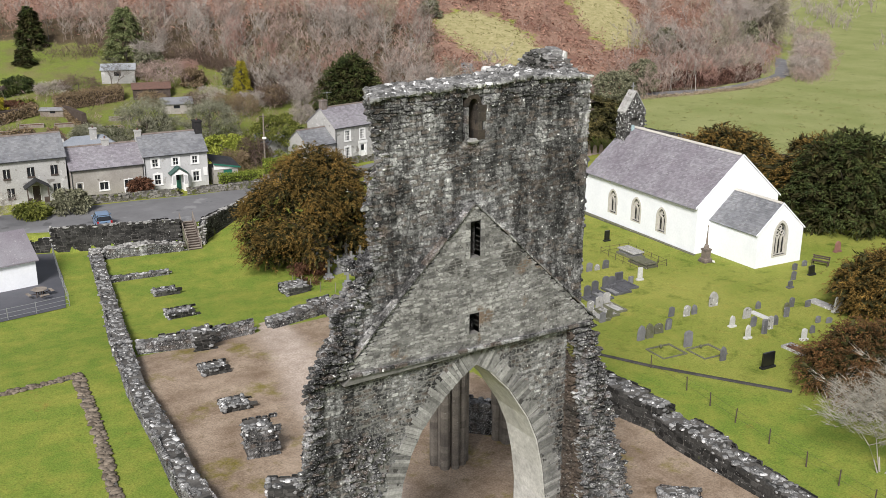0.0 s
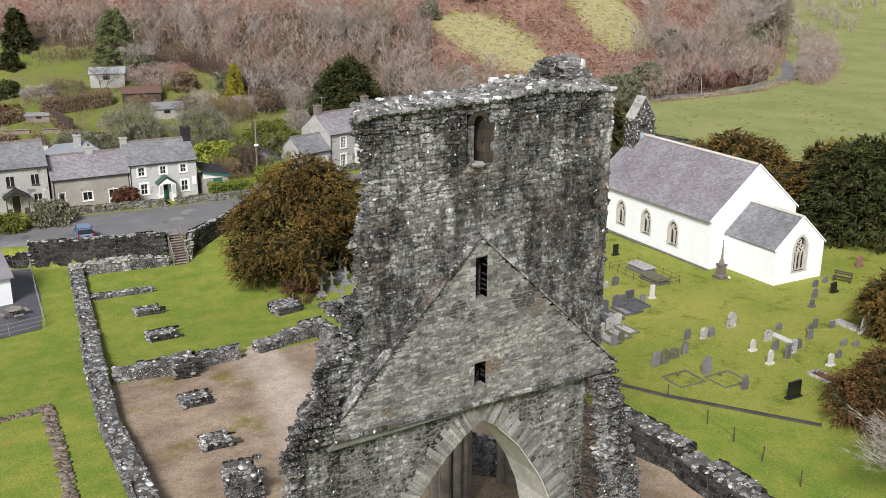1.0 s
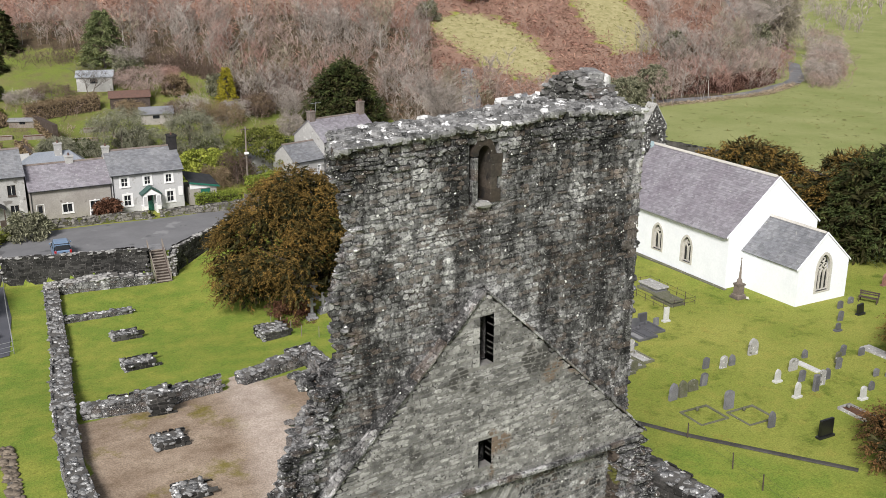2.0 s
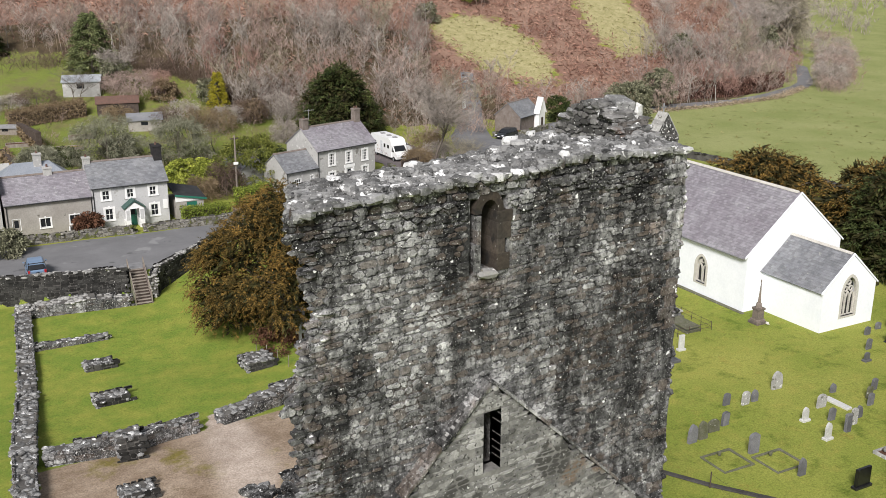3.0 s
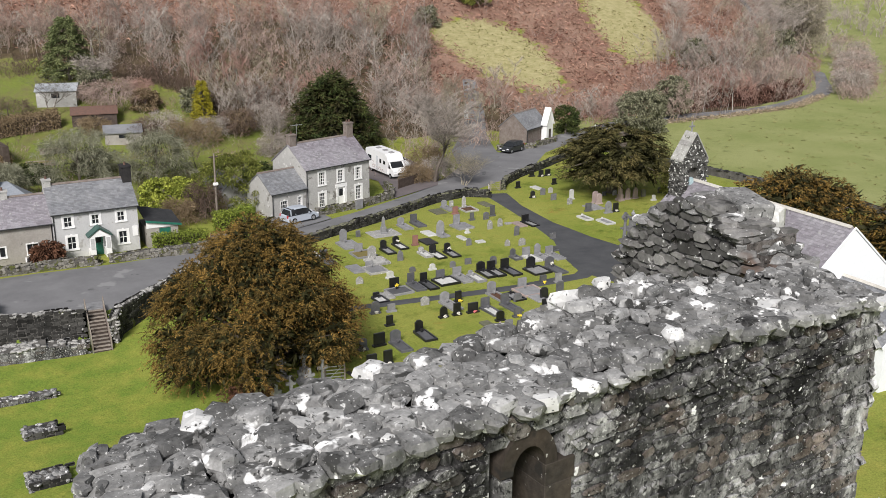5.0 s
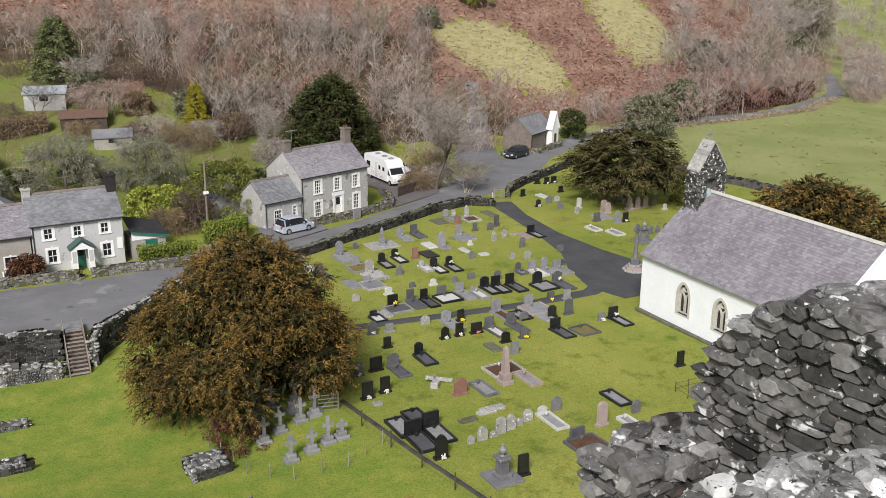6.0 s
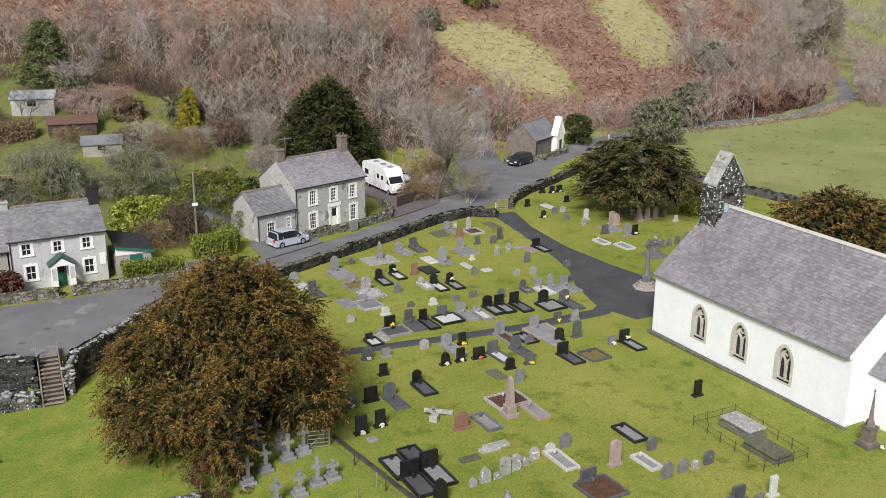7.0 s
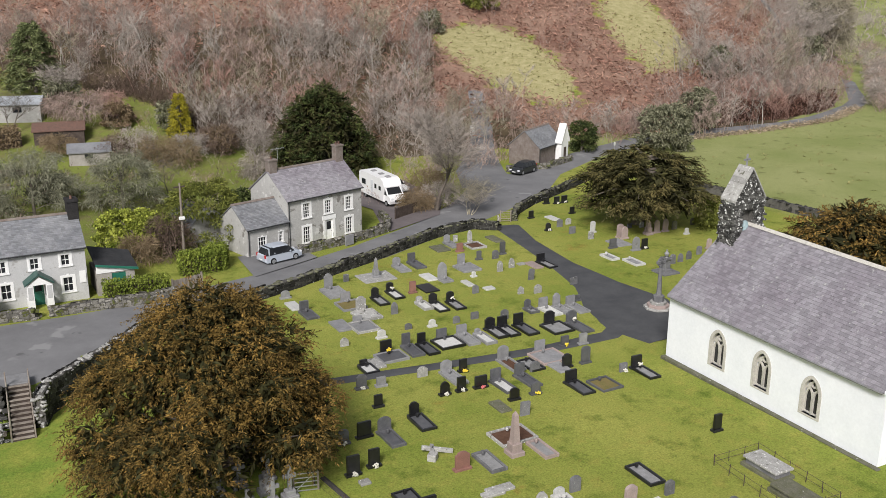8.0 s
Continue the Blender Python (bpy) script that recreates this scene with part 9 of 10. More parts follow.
    V, F = sprays([(x, y, gz(x, y) + 0.2, 0.55 * s, math.cos(a), math.sin(a)) for x, y, s, a, k in fern], nr, 4, 0.95, 0.2, 0.5, 0.1)
    tagged(soup("bracken", V, F, BRACKEN), "dead red-brown bracken fronds on the hillside", "bracken", kind="stuff")
    tuft = fill(600, -4, 60, 185, 245, lambda x, y: 1.0 if in_pasture(x, y) else 0.0, rng, 0.6, 1.2, 1)
    tuft += fill(420, 14, 90, 120, 215, lambda x, y: 1.0 if hill_depth(x, y) < -12 and x > 118 and y < 138 + (x - 118) * 0.08 else 0.0, rng, 0.4, 0.9, 1)
    V, F = sprays([(x, y, gz(x, y) + 0.02, 0.32 * s, math.cos(a), math.sin(a)) for x, y, s, a, k in tuft], nr, 8, 0.34, -0.2, 0.3, 0.14)
    tagged(soup("grass_tussocks", V, F, TUSSOCK), "dull olive grass tussocks on the pasture", "grass", kind="stuff")
    # far hedgerows and trees in the valley
    far = rows_of((((256, 172), (420, 222), 46, 2), ((262, 196), (340, 292), 46, 2), ((300, 210), (420, 330), 40, 2), ((350, 260), (520, 330), 40, 2)), rng, 0.5, 1.3, 4)
    for _ in range(110):
        r, f = rng.uniform(90, 330), rng.uniform(420, 560)
        far.append((0.827 * r + 0.562 * f, -0.562 * r + 0.827 * f, rng.uniform(1.0, 2.0), rng.uniform(0, 6.28), rng.randrange(4)))
    scatter("valley_trees", [sapling(140 + i, 6.0, 4, 5, 5, 0.3, 0.1, 0.07, 0.2) for i in range(4)], far, TWIGS_GREY, "distant grey leafless trees and hedgerows in the valley", "woodland")


woods()
for x, y, h, s in ((171, 172, 9.5, 91), (206.5, 174, 11, 92), (211, 178, 11.5, 93), (215, 180, 10, 94), (226, 184, 17, 96), (231, 189, 18, 97), (236, 190, 17, 98), (223, 180, 15, 90), (240, 196, 17, 89), (166.6, 162.6, 9.5, 99)):
    single_bare("bare_tree", x, y, h, s, "tall leafless tree above the lane", TWIGS_GREY, 1.9, 2, 1400, 0.09, 3, 0.035)
for x, y, h, w, s, lbl in ((166.0, 161.5, 5.5, 1.8, 195, "ivied lower stems of a pale birch"), (226, 185, 12.0, 3.4, 196, "green ivied tree above the lane"), (232, 190, 13.0, 3.8, 197, "tall ivied tree above the lane"), (238, 194, 12.0, 3.6, 194, "ivied leafless tree at the lane bend"), (204.5, 171.5, 6.0, 3.0, 198, "grey-green ivied tree at the lane bend")):
    leafy("ivy_tree", x, y, h, w, s, lbl, OLIVE, 60, 60, 0.6, 0.35, 0.3, 0.1, 1.0, 0.8, 0.2, 0.15)
for x, y, h, r, s in ((224, 181, 15, 4.2, 301), (231, 187, 18, 5.0, 302), (238, 192, 17, 4.6, 303), (245, 201, 16, 4.6, 304)):
    leafy("bare_tree", x, y, h, r, s, "tall leafless tree thick with olive ivy above the lane", TWIGS_OLIVE, 110, 46, 1.3, 0.5, 1.5, -0.5, 1.6, 0.6, 0.3, 0.035, boughs=16)
for x, y, h, r, s in ((196, 146.5, 5.0, 3.4, 311), (203, 151, 6.0, 4.0, 312), (212, 157, 6.5, 4.2, 313), (222, 164, 6.0, 4.4, 314), (236, 175, 6.0, 4.6, 315), (250, 186, 6.0, 5.0, 316)):
    leafy("twiggy_bush", x, y, h, r, s, "rounded rosy leafless thicket beside the lane", (TWIGS, TWIGS_GREY)[s % 2], 70, 50, 0.9, 0.5, 0.1, -0.4, 1.2, 0.5, 0.12, 0.03, category="shrub", boughs=6)
leafy("ivy_tree", 141.5, 143.0, 6.8, 2.6, 95, "green ivied tree stems above the hedge", OLIVE, 60, 80, 0.5, 0.35, 0.3, 0.1, 1.0, 0.8, 0.2, 0.15)


# ---- the churchyard's monuments ----
GM = {"black": (G_BLACK, "polished black granite"), "grey": (G_GREY, "grey granite"), "mid": (G_MID, "dark grey granite"), "white": (G_WHITE, "white marble"), "red": (G_RED, "red granite"), "pink": (G_PINK, "pink granite"), "slate": (G_SLATE, "weathered slate"), "old": (G_OLD, "white-lichened old stone"), "moss": (G_MOSS, "mossy old stone")}
FILL = {"slab": None, "white": (CHIPS_WHITE, "white chippings"), "chips": (CHIPS_GREY, "grey chippings"), "earth": (CHIPS_EARTH, "bare brown earth"), "mosst": (CHIPS_MOSS, "yellowed moss")}
SHAPES = {"round": "round-topped", "flat": "square-topped", "ogee": "shouldered", "gothic": "pointed"}
yard = random.Random(300)


def stone_outline(shape, w, h):
    a = w / 2
    if shape == "flat":
        return [(-a, 0), (a, 0), (a, h - 0.03), (a - 0.03, h), (-a + 0.03, h), (-a, h - 0.03)]
    if shape == "gothic":
        return [(-a, 0), (a, 0), (a, h * 0.62), (a * 0.82, h * 0.8), (a * 0.45, h * 0.94), (0, h), (-a * 0.45, h * 0.94), (-a * 0.82, h * 0.8), (-a, h * 0.62)]
    if shape == "ogee":
        return [(-a, 0), (a, 0), (a, h * 0.8), (a * 0.72, h * 0.84), (a * 0.62, h * 0.93), (a * 0.3, h * 0.99), (0, h), (-a * 0.3, h * 0.99), (-a * 0.62, h * 0.93), (-a * 0.72, h * 0.84), (-a, h * 0.8)]
    s = h - a * 0.6
    return [(-a, 0), (a, 0), (a, s)] + [(a * math.cos(k), s + a * 0.6 * math.sin(k)) for k in (0.4, 0.8, 1.2, 1.57, 1.94, 2.34, 2.74)] + [(-a, s)]


def posy(parent, x, y, z, colour, seed=1):
    g = Geo()
    rng = random.Random(seed)
    for _ in range(16):
        g.rock((x + rng.uniform(-0.14, 0.14), y + rng.uniform(-0.1, 0.1), z + rng.uniform(0.1, 0.28)), (0.09, 0.09, 0.08), rng, 0.3)
    g.make("flowers", FLOWERS[colour], parent, colour + " flowers")


def upright(parent, mat, shape, h, w, y=0.0, plinth=True, back=0.0):
    d = 0.075 if h < 1.3 else 0.1
    z = 0.14 if plinth else -0.15
    m = pose(0, y, z, back, 0, 0)
    g = Geo()
    g.prism(stone_outline(shape, w, h), -d, d, "xz", m)
    ins = stone_outline(shape, w * 0.86, h * 0.9)
    g.prism([(px, pz + h * 0.05) for px, pz in ins], -d - 0.012, -d, "xz", m)
    g.make("slab", mat, parent)
    if plinth:
        g = Geo()
        g.box(-w / 2 - 0.1, y - 0.19, -0.2, w / 2 + 0.1, y + 0.19, 0.14, 0.02)
        g.make("plinth", mat, parent)


def headstone(x, y, kind, shape="round", h=0.9, w=0.6, lean=0.0, turn=0.0, flower="", back=0.0):
    h, w = h * 0.88, w * 0.92
    mat, word = GM[kind]
    t = thing("headstone", x, y, gz(x, y), 0, f"{SHAPES[shape]} {word} headstone standing in the grass" if abs(lean) < 4 else f"leaning {SHAPES[shape]} {word} headstone in the grass", "gravestone", "churchyard headstones")
    t.matrix_basis = pose(x, y, gz(x, y), 0, lean, -4.3 + turn + yard.uniform(-3, 3))
    upright(t, mat, shape, h, w, 0, kind in ("black", "grey", "mid", "red", "pink", "white"), back)
    if flower:
        posy(t, 0.0, -0.28, 0.0, flower, int(x * 7))
    return t


def plot(x, y, kind, fill="slab", shape="ogee", h=0.85, w=0.75, kw=1.0, kl=2.0, kerb="", stone=True, flower="", turn=0.0):
    """A kerbed grave: headstone at its head, kerbs, and a slab or filling that stretches towards the east."""
    h, w, kw, kl = h * 0.88, w * 0.92, kw * 0.94, kl * 0.97
    mat, word = GM[kind]
    km = GM[kerb][0] if kerb else mat
    fill_word = "a flat slab" if fill == "slab" else FILL[fill][1]
    t = thing("kerbed_grave", x, y, gz(x, y), -4.3 + turn + yard.uniform(-1.5, 1.5), f"{word} kerbed grave filled with {fill_word}", "grave", "kerbed graves")
    if stone:
        upright(t, mat, shape, h, w)
    a, k = kw / 2, 0.13
    for x0, y0, x1, y1 in ((-a, -kl, -a + k, -0.05), (a - k, -kl, a, -0.05), (-a + k, -kl, a - k, -kl + k), (-a + k, -0.05 - k, a - k, -0.05)):
        g = Geo()
        g.box(x0, y0, -0.25, x1, y1, 0.2, 0.02)
        g.make("kerb", km, t)
    g = Geo()
    if fill == "slab":
        g.box(-a + k, -kl + k, -0.2, a - k, -0.06 - k, 0.13, 0.02)
        g.make("ledger", GM[kind][0] if kind != "black" else G_MID, t)
    else:
        g.box(-a + k, -kl + k, -0.2, a - k, -0.06 - k, 0.09)
        g.make("infill", FILL[fill][0], t)
    v = Geo()
    v.turn([(0.08, 0.1), (0.11, 0.2), (0.1, 0.34), (0.07, 0.36)], 8, Matrix.Translation((0.0, -0.45, 0.08)))
    v.make("vase", mat, t)
    if flower:
        posy(t, 0.0, -0.45, 0.3, flower, int(x * 7))
    return t


def ledger(x, y, kind, kw=0.9, kl=1.9, turn=0.0, z=0.14):
    mat, word = GM[kind]
    t = thing("ledger_stone", x, y, gz(x, y), -4.3 + turn, f"flat {word} ledger slab lying in the grass", "grave", "ledger slabs")
    g = Geo()
    g.box(-kw / 2, -kl / 2, -0.2, kw / 2, kl / 2, z, 0.03)
    g.make("slab", mat, t)
    return t


def obelisk(x, y, kind, h, w=0.5, kerb=0.0):
    mat, word = GM[kind]
    t = thing("obelisk", x, y, gz(x, y), -4.3, f"{word} obelisk on a stepped base", "monument")
    g = Geo()
    g.box(-w, -w, -0.2, w, w, 0.25, 0.03)
    g.make("step", mat, t)
    g = Geo()
    g.box(-w * 0.72, -w * 0.72, 0.25, w * 0.72, w * 0.72, 0.75, 0.03)
    g.make("die", mat, t)
    g = Geo()
    a, b = w * 0.5, w * 0.3
    g.add([(-a, -a, 0.75), (a, -a, 0.75), (a, a, 0.75), (-a, a, 0.75), (-b, -b, h - 0.25), (b, -b, h - 0.25), (b, b, h - 0.25), (-b, b, h - 0.25), (0, 0, h)], [(0, 1, 5, 4), (1, 2, 6, 5), (2, 3, 7, 6), (3, 0, 4, 7), (4, 5, 8), (5, 6, 8), (6, 7, 8), (7, 4, 8)])
    g.make("shaft", mat, t)
    if kerb:
        g = Geo()
        g.box(-kerb, -kerb * 0.8, -0.2, kerb, kerb * 0.8, 0.1, 0.03)
        g.make("kerb_slab", GM["old"][0], t)
    return t


def stone_cross(x, y, h=1.7, kind="grey", turn=0.0, lean=0.0):
    mat, word = GM[kind]
    t = thing("stone_cross", x, y, gz(x, y), 0, f"{word} cross on a stepped base under the yew", "gravestone", "stone crosses")
    t.matrix_basis = pose(x, y, gz(x, y), 0, lean, -4.3 + turn)
    g = Geo()
    g.box(-0.42, -0.36, -0.2, 0.42, 0.36, 0.22, 0.04)
    g.make("step", mat, t)
    g = Geo()
    g.box(-0.28, -0.24, 0.22, 0.28, 0.24, 0.48, 0.04)
    g.make("socket", mat, t)
    g = Geo()
    s = 0.10
    g.prism([(-s, 0.46), (s, 0.46), (s, h * 0.62), (0.34, h * 0.62), (0.34, h * 0.62 + 0.2), (s, h * 0.62 + 0.2), (s, h), (-s, h), (-s, h * 0.62 + 0.2), (-0.34, h * 0.62 + 0.2), (-0.34, h * 0.62), (-s, h * 0.62)], -0.08, 0.08)
    g.make("cross", mat, t)
    return t


obelisk(64.2, 107.3, "grey", 1.9, 0.34, kerb=1.5)
plot(59.3, 106.7, "grey", "chips", "ogee", 1.4, 0.8, kw=1.9, kl=2.6)
headstone(61.5, 107.7, "slate", "flat", 0.9, 0.5)
plot(67.5, 109.4, "grey", "slab", "round", 0.8, 0.8, kw=1.1, kl=2.2)
plot(69.2, 109.6, "mid", "slab", "flat", 0.9, 0.8, kw=1.1, kl=2.2)
plot(55.2, 102.8, "mid", "slab", "flat", 0.9, 0.8, kw=1.1, kl=2)
plot(59.0, 103.1, "grey", "mosst", "flat", 0.8, 0.9, kw=2.2, kl=2.2)
plot(59.0, 100.5, "old", "slab", "ogee", 1.3, 0.9, kw=2.0, kl=2.2, kerb="old")
plot(61.5, 102.7, "black", "chips", "ogee", 0.9, 0.7, kw=1, kl=2.1)
plot(63.3, 103.4, "black", "white", "round", 0.8, 0.7, kw=1, kl=2.1, flower="white")
headstone(61.0, 98.7, "slate", "gothic", 1.3, 0.6)
headstone(64.8, 102.2, "red", "flat", 1.0, 0.6)
ledger(66.4, 102.4, "black", 1.3, 2.0)
plot(64.0, 99.9, "old", "white", "round", 0.5, 0.6, kw=1, kl=2, kerb="old")
plot(64.8, 99.1, "black", "white", "ogee", 0.9, 0.75, kw=1.05, kl=2.2)
plot(68.9, 104.0, "grey", "slab", "gothic", 1.6, 0.9, kw=1.1, kl=1.2)
ledger(68.1, 104.9, "white", 1.0, 1.9)
ledger(55.0, 104.3, "white", 0.9, 1.9)
headstone(55.3, 106.5, "grey", "round", 0.6, 0.8)
plot(75.3, 113.0, "grey", "slab", "round", 0.8, 0.7, kw=1, kl=2)
headstone(76.3, 113.0, "old", "flat", 0.9, 0.5)
headstone(74.8, 110.0, "red", "flat", 0.8, 0.7)
plot(77.1, 111.7, "old", "earth", "gothic", 1.4, 0.5, kw=1.8, kl=2.0)
plot(72.5, 106.4, "grey", "slab", "flat", 1.1, 0.8, kw=2.0, kl=2.2)
headstone(74.9, 107.0, "mid", "flat", 0.8, 0.5)
ledger(73.6, 111.6, "moss", 1.4, 1.9)
ledger(80.1, 111.7, "moss", 1.0, 2.2)
headstone(76.4, 106.5, "slate", "round", 1.1, 0.7)
headstone(77.8, 107.3, "mid", "flat", 1.2, 0.6)
headstone(74.5, 103.2, "old", "gothic", 1.3, 0.6)
headstone(76.1, 103.6, "old", "gothic", 1.2, 0.6)
ledger(77.4, 103.9, "old", 0.7, 0.5)
plot(79.4, 103.6, "black", "chips", "flat", 0.8, 0.9, kw=1, kl=2.2)
ledger(78.2, 103.0, "pink", 0.9, 1.9)
headstone(75.5, 100.0, "slate", "round", 1.3, 0.6, lean=4)
headstone(77.9, 97.1, "slate", "flat", 0.9, 0.8, lean=-7)
headstone(72.4, 97.4, "old", "gothic", 0.9, 0.6)
headstone(73.8, 96.9, "old", "ogee", 1.0, 0.8)
headstone(69.2, 99.4, "slate", "ogee", 1.0, 0.6)
ledger(70.0, 101.7, "white", 0.6, 1.5)
ledger(70.8, 99.7, "white", 0.9, 0.7)
headstone(71.6, 103.1, "white", "round", 0.4, 0.4)
plot(66.2, 98.7, "black", "chips", "round", 0.9, 0.7, kw=1, kl=2.1, flower="white")
plot(70.6, 94.2, "mid", "chips", "ogee", 0.8, 0.6, kw=0.9, kl=1.2)
plot(71.8, 93.7, "grey", "white", "flat", 0.9, 0.9, kw=1.1, kl=2.1, kerb="white")
plot(72.9, 93.4, "grey", "chips", "ogee", 1.2, 0.7, kw=1, kl=2)
plot(74.1, 93.1, "grey", "slab", "flat", 0.8, 0.9, kw=1.1, kl=2.2)
headstone(75.4, 93.7, "mid", "flat", 0.4, 0.5)
headstone(67.6, 93.2, "slate", "round", 1.1, 0.7)
headstone(65.7, 94.5, "slate", "flat", 0.8, 0.7)
headstone(64.0, 94.5, "slate", "round", 0.8, 0.6)
ledger(56.2, 98.5, "grey", 1.2, 2.2)
plot(57.6, 98.5, "grey", "slab", "flat", 0.5, 0.8, kw=2, kl=2.3, kerb="old")
plot(56.4, 92.1, "black", "slab", "flat", 1.0, 0.95, kw=2.2, kl=1.8, kerb="grey", flower="yellow")
plot(58.3, 92.5, "mid", "slab", "flat", 1.0, 0.7, kw=1.1, kl=2.2)
plot(59.4, 92.2, "black", "slab", "flat", 0.9, 0.7, kw=1.0, kl=2.2)
plot(61.2, 92.3, "mid", "white", "flat", 0.8, 0.9, kw=2.1, kl=2.0, kerb="black")
plot(62.9, 92.2, "grey", "chips", "flat", 0.8, 0.9, kw=1.05, kl=2.2)
plot(64.0, 91.7, "grey", "white", "round", 0.4, 0.5, kw=1.0, kl=2.2)
plot(65.4, 92.1, "black", "chips", "ogee", 0.95, 0.9, kw=1, kl=2.1)
plot(66.4, 91.9, "black", "chips", "flat", 0.9, 0.9, kw=1, kl=2.1)
plot(67.7, 91.6, "black", "slab", "flat", 1.0, 0.9, kw=1.1, kl=2.3)
plot(69.9, 90.6, "black", "chips", "ogee", 1.1, 1.0, kw=2.0, kl=2.2)
plot(71.5, 89.9, "mid", "slab", "ogee", 1.0, 1.0, kw=1.1, kl=2.4, flower="white")
plot(54.0, 91.0, "black", "white", "flat", 0.4, 0.6, kw=1.1, kl=1.6)
ledger(54.9, 90.8, "old", 0.9, 1.6)
headstone(57.6, 94.8, "white", "round", 0.6, 0.7)
headstone(60.2, 95.3, "slate", "round", 0.7, 0.6)
headstone(62.0, 94.8, "white", "round", 0.5, 0.6)
headstone(54.6, 94.9, "old", "gothic", 0.9, 0.7)
headstone(56.5, 87.4, "old", "ogee", 1.0, 0.8)
headstone(52.1, 87.8, "mid", "ogee", 1.0, 0.75, flower="white")
headstone(53.4, 87.5, "grey", "flat", 0.6, 0.7)
headstone(51.7, 84.9, "black", "flat", 0.8, 0.6)
plot(52.9, 82.6, "black", "slab", "ogee", 0.95, 0.7, kw=1.1, kl=2.2)
plot(58.2, 87.1, "grey", "chips", "ogee", 0.9, 0.9, kw=1.1, kl=2.3)
headstone(59.3, 86.7, "black", "flat", 0.9, 0.6, flower="yellow")
headstone(56.2, 84.2, "black", "gothic", 0.9, 0.7, flower="white")
headstone(57.4, 84.1, "black", "flat", 1.0, 0.65, flower="white")
headstone(58.8, 83.9, "black", "flat", 0.8, 0.95, flower="red")
plot(60.2, 84.2, "mid", "white", "flat", 0.9, 0.85, kw=1.05, kl=2.2)
ledger(58.1, 80.8, "moss", 0.8, 1.6)
plot(62.8, 86.9, "grey", "earth", "round", 1.1, 0.9, kw=1.1, kl=2.3)
plot(63.9, 86.1, "black", "chips", "flat", 0.3, 0.8, kw=1.2, kl=2.1, stone=False)
headstone(63.5, 84.2, "slate", "round", 1.0, 0.8)
plot(65.9, 86.7, "grey", "slab", "flat", 0.9, 0.9, kw=2.4, kl=2.3, kerb="pink")
headstone(68.2, 86.7, "mid", "flat", 0.7, 0.7, flower="yellow")
headstone(69.5, 86.2, "grey", "flat", 0.8, 0.7)
headstone(67.4, 83.5, "mid", "round", 1.3, 0.75)
headstone(65.8, 83.6, "black", "ogee", 1.0, 0.8)
ledger(65.3, 84.0, "grey", 1.0, 2.2)
plot(64.3, 81.4, "black", "slab", "flat", 0.9, 0.95, kw=1.1, kl=2.2)
plot(66.0, 80.9, "mid", "mosst", "flat", 0.2, 0.5, kw=1.8, kl=2.0, stone=False)
plot(62.1, 84.1, "mid", "slab", "flat", 0.9, 0.8, kw=1, kl=2.2)
headstone(61.2, 81.2, "mid", "round", 0.8, 0.7, flower="yellow")
headstone(59.5, 81.2, "black", "round", 0.8, 0.7)
headstone(58.7, 79.1, "slate", "flat", 1.2, 0.7, lean=3)
headstone(68.6, 81.0, "slate", "flat", 0.9, 0.65, flower="white")
plot(69.8, 81.0, "black", "chips", "flat", 0.9, 0.9, kw=1, kl=2.2, flower="white")
headstone(47.6, 81.7, "mid", "round", 0.9, 0.65, flower="white")
headstone(49.0, 81.8, "black", "flat", 1.0, 0.95)
plot(50.3, 81.7, "mid", "slab", "round", 1.0, 0.9, kw=1, kl=2.1)
headstone(46.4, 78.3, "black", "flat", 1.2, 0.8, flower="white")
headstone(47.8, 78.5, "black", "flat", 1.1, 0.7, flower="white")
ledger(46.5, 77.2, "old", 0.6, 0.5)
headstone(51.7, 75.6, "red", "ogee", 1.1, 0.95)
plot(53.5, 76.6, "slate", "chips", "flat", 0.2, 0.6, kw=1.1, kl=2.4, stone=False)
plot(56.9, 76.1, "pink", "chips", "flat", 0.2, 0.6, kw=1.0, kl=2.2, stone=False)
plot(56.4, 78.2, "old", "earth", "flat", 0.2, 0.6, kw=2.6, kl=2.0, stone=False)
obelisk(55.2, 75.5, "pink", 2.7, 0.45)
plot(46.2, 74.9, "black", "chips", "flat", 0.25, 0.7, kw=1.3, kl=2.6, stone=False)
plot(47.6, 75.3, "black", "slab", "flat", 0.25, 0.7, kw=1.3, kl=2.6, stone=False)
plot(46.2, 72.5, "black", "slab", "flat", 1.0, 1.2, kw=1.3, kl=2.4)
plot(47.6, 72.8, "black", "chips", "flat", 1.0, 1.2, kw=1.3, kl=2.4)
headstone(46.1, 69.3, "black", "gothic", 1.5, 0.8, flower="white")
headstone(48.5, 69.8, "old", "round", 0.7, 0.5)
headstone(49.3, 69.8, "old", "gothic", 1.2, 0.7)
headstone(50.1, 69.8, "old", "round", 0.6, 0.5)
headstone(50.7, 69.9, "old", "round", 1.4, 0.7)
headstone(51.5, 70.0, "old", "ogee", 1.3, 0.7)
headstone(52.2, 70.2, "old", "round", 0.7, 0.7)
headstone(53.1, 70.4, "old", "gothic", 1.1, 0.7)
ledger(52.2, 72.8, "old", 1.6, 0.6)
ledger(51.6, 72.6, "old", 1.3, 0.5)
ledger(50.0, 72.3, "moss", 1.2, 0.5)
plot(54.4, 70.6, "white", "chips", "round", 0.5, 0.7, kw=1.0, kl=2.4)
headstone(55.5, 70.6, "slate", "round", 1.2, 0.7)
plot(54.1, 67.0, "mid", "earth", "flat", 0.7, 1.1, kw=2.3, kl=2.3)
headstone(56.5, 67.5, "pink", "round", 1.6, 0.75)
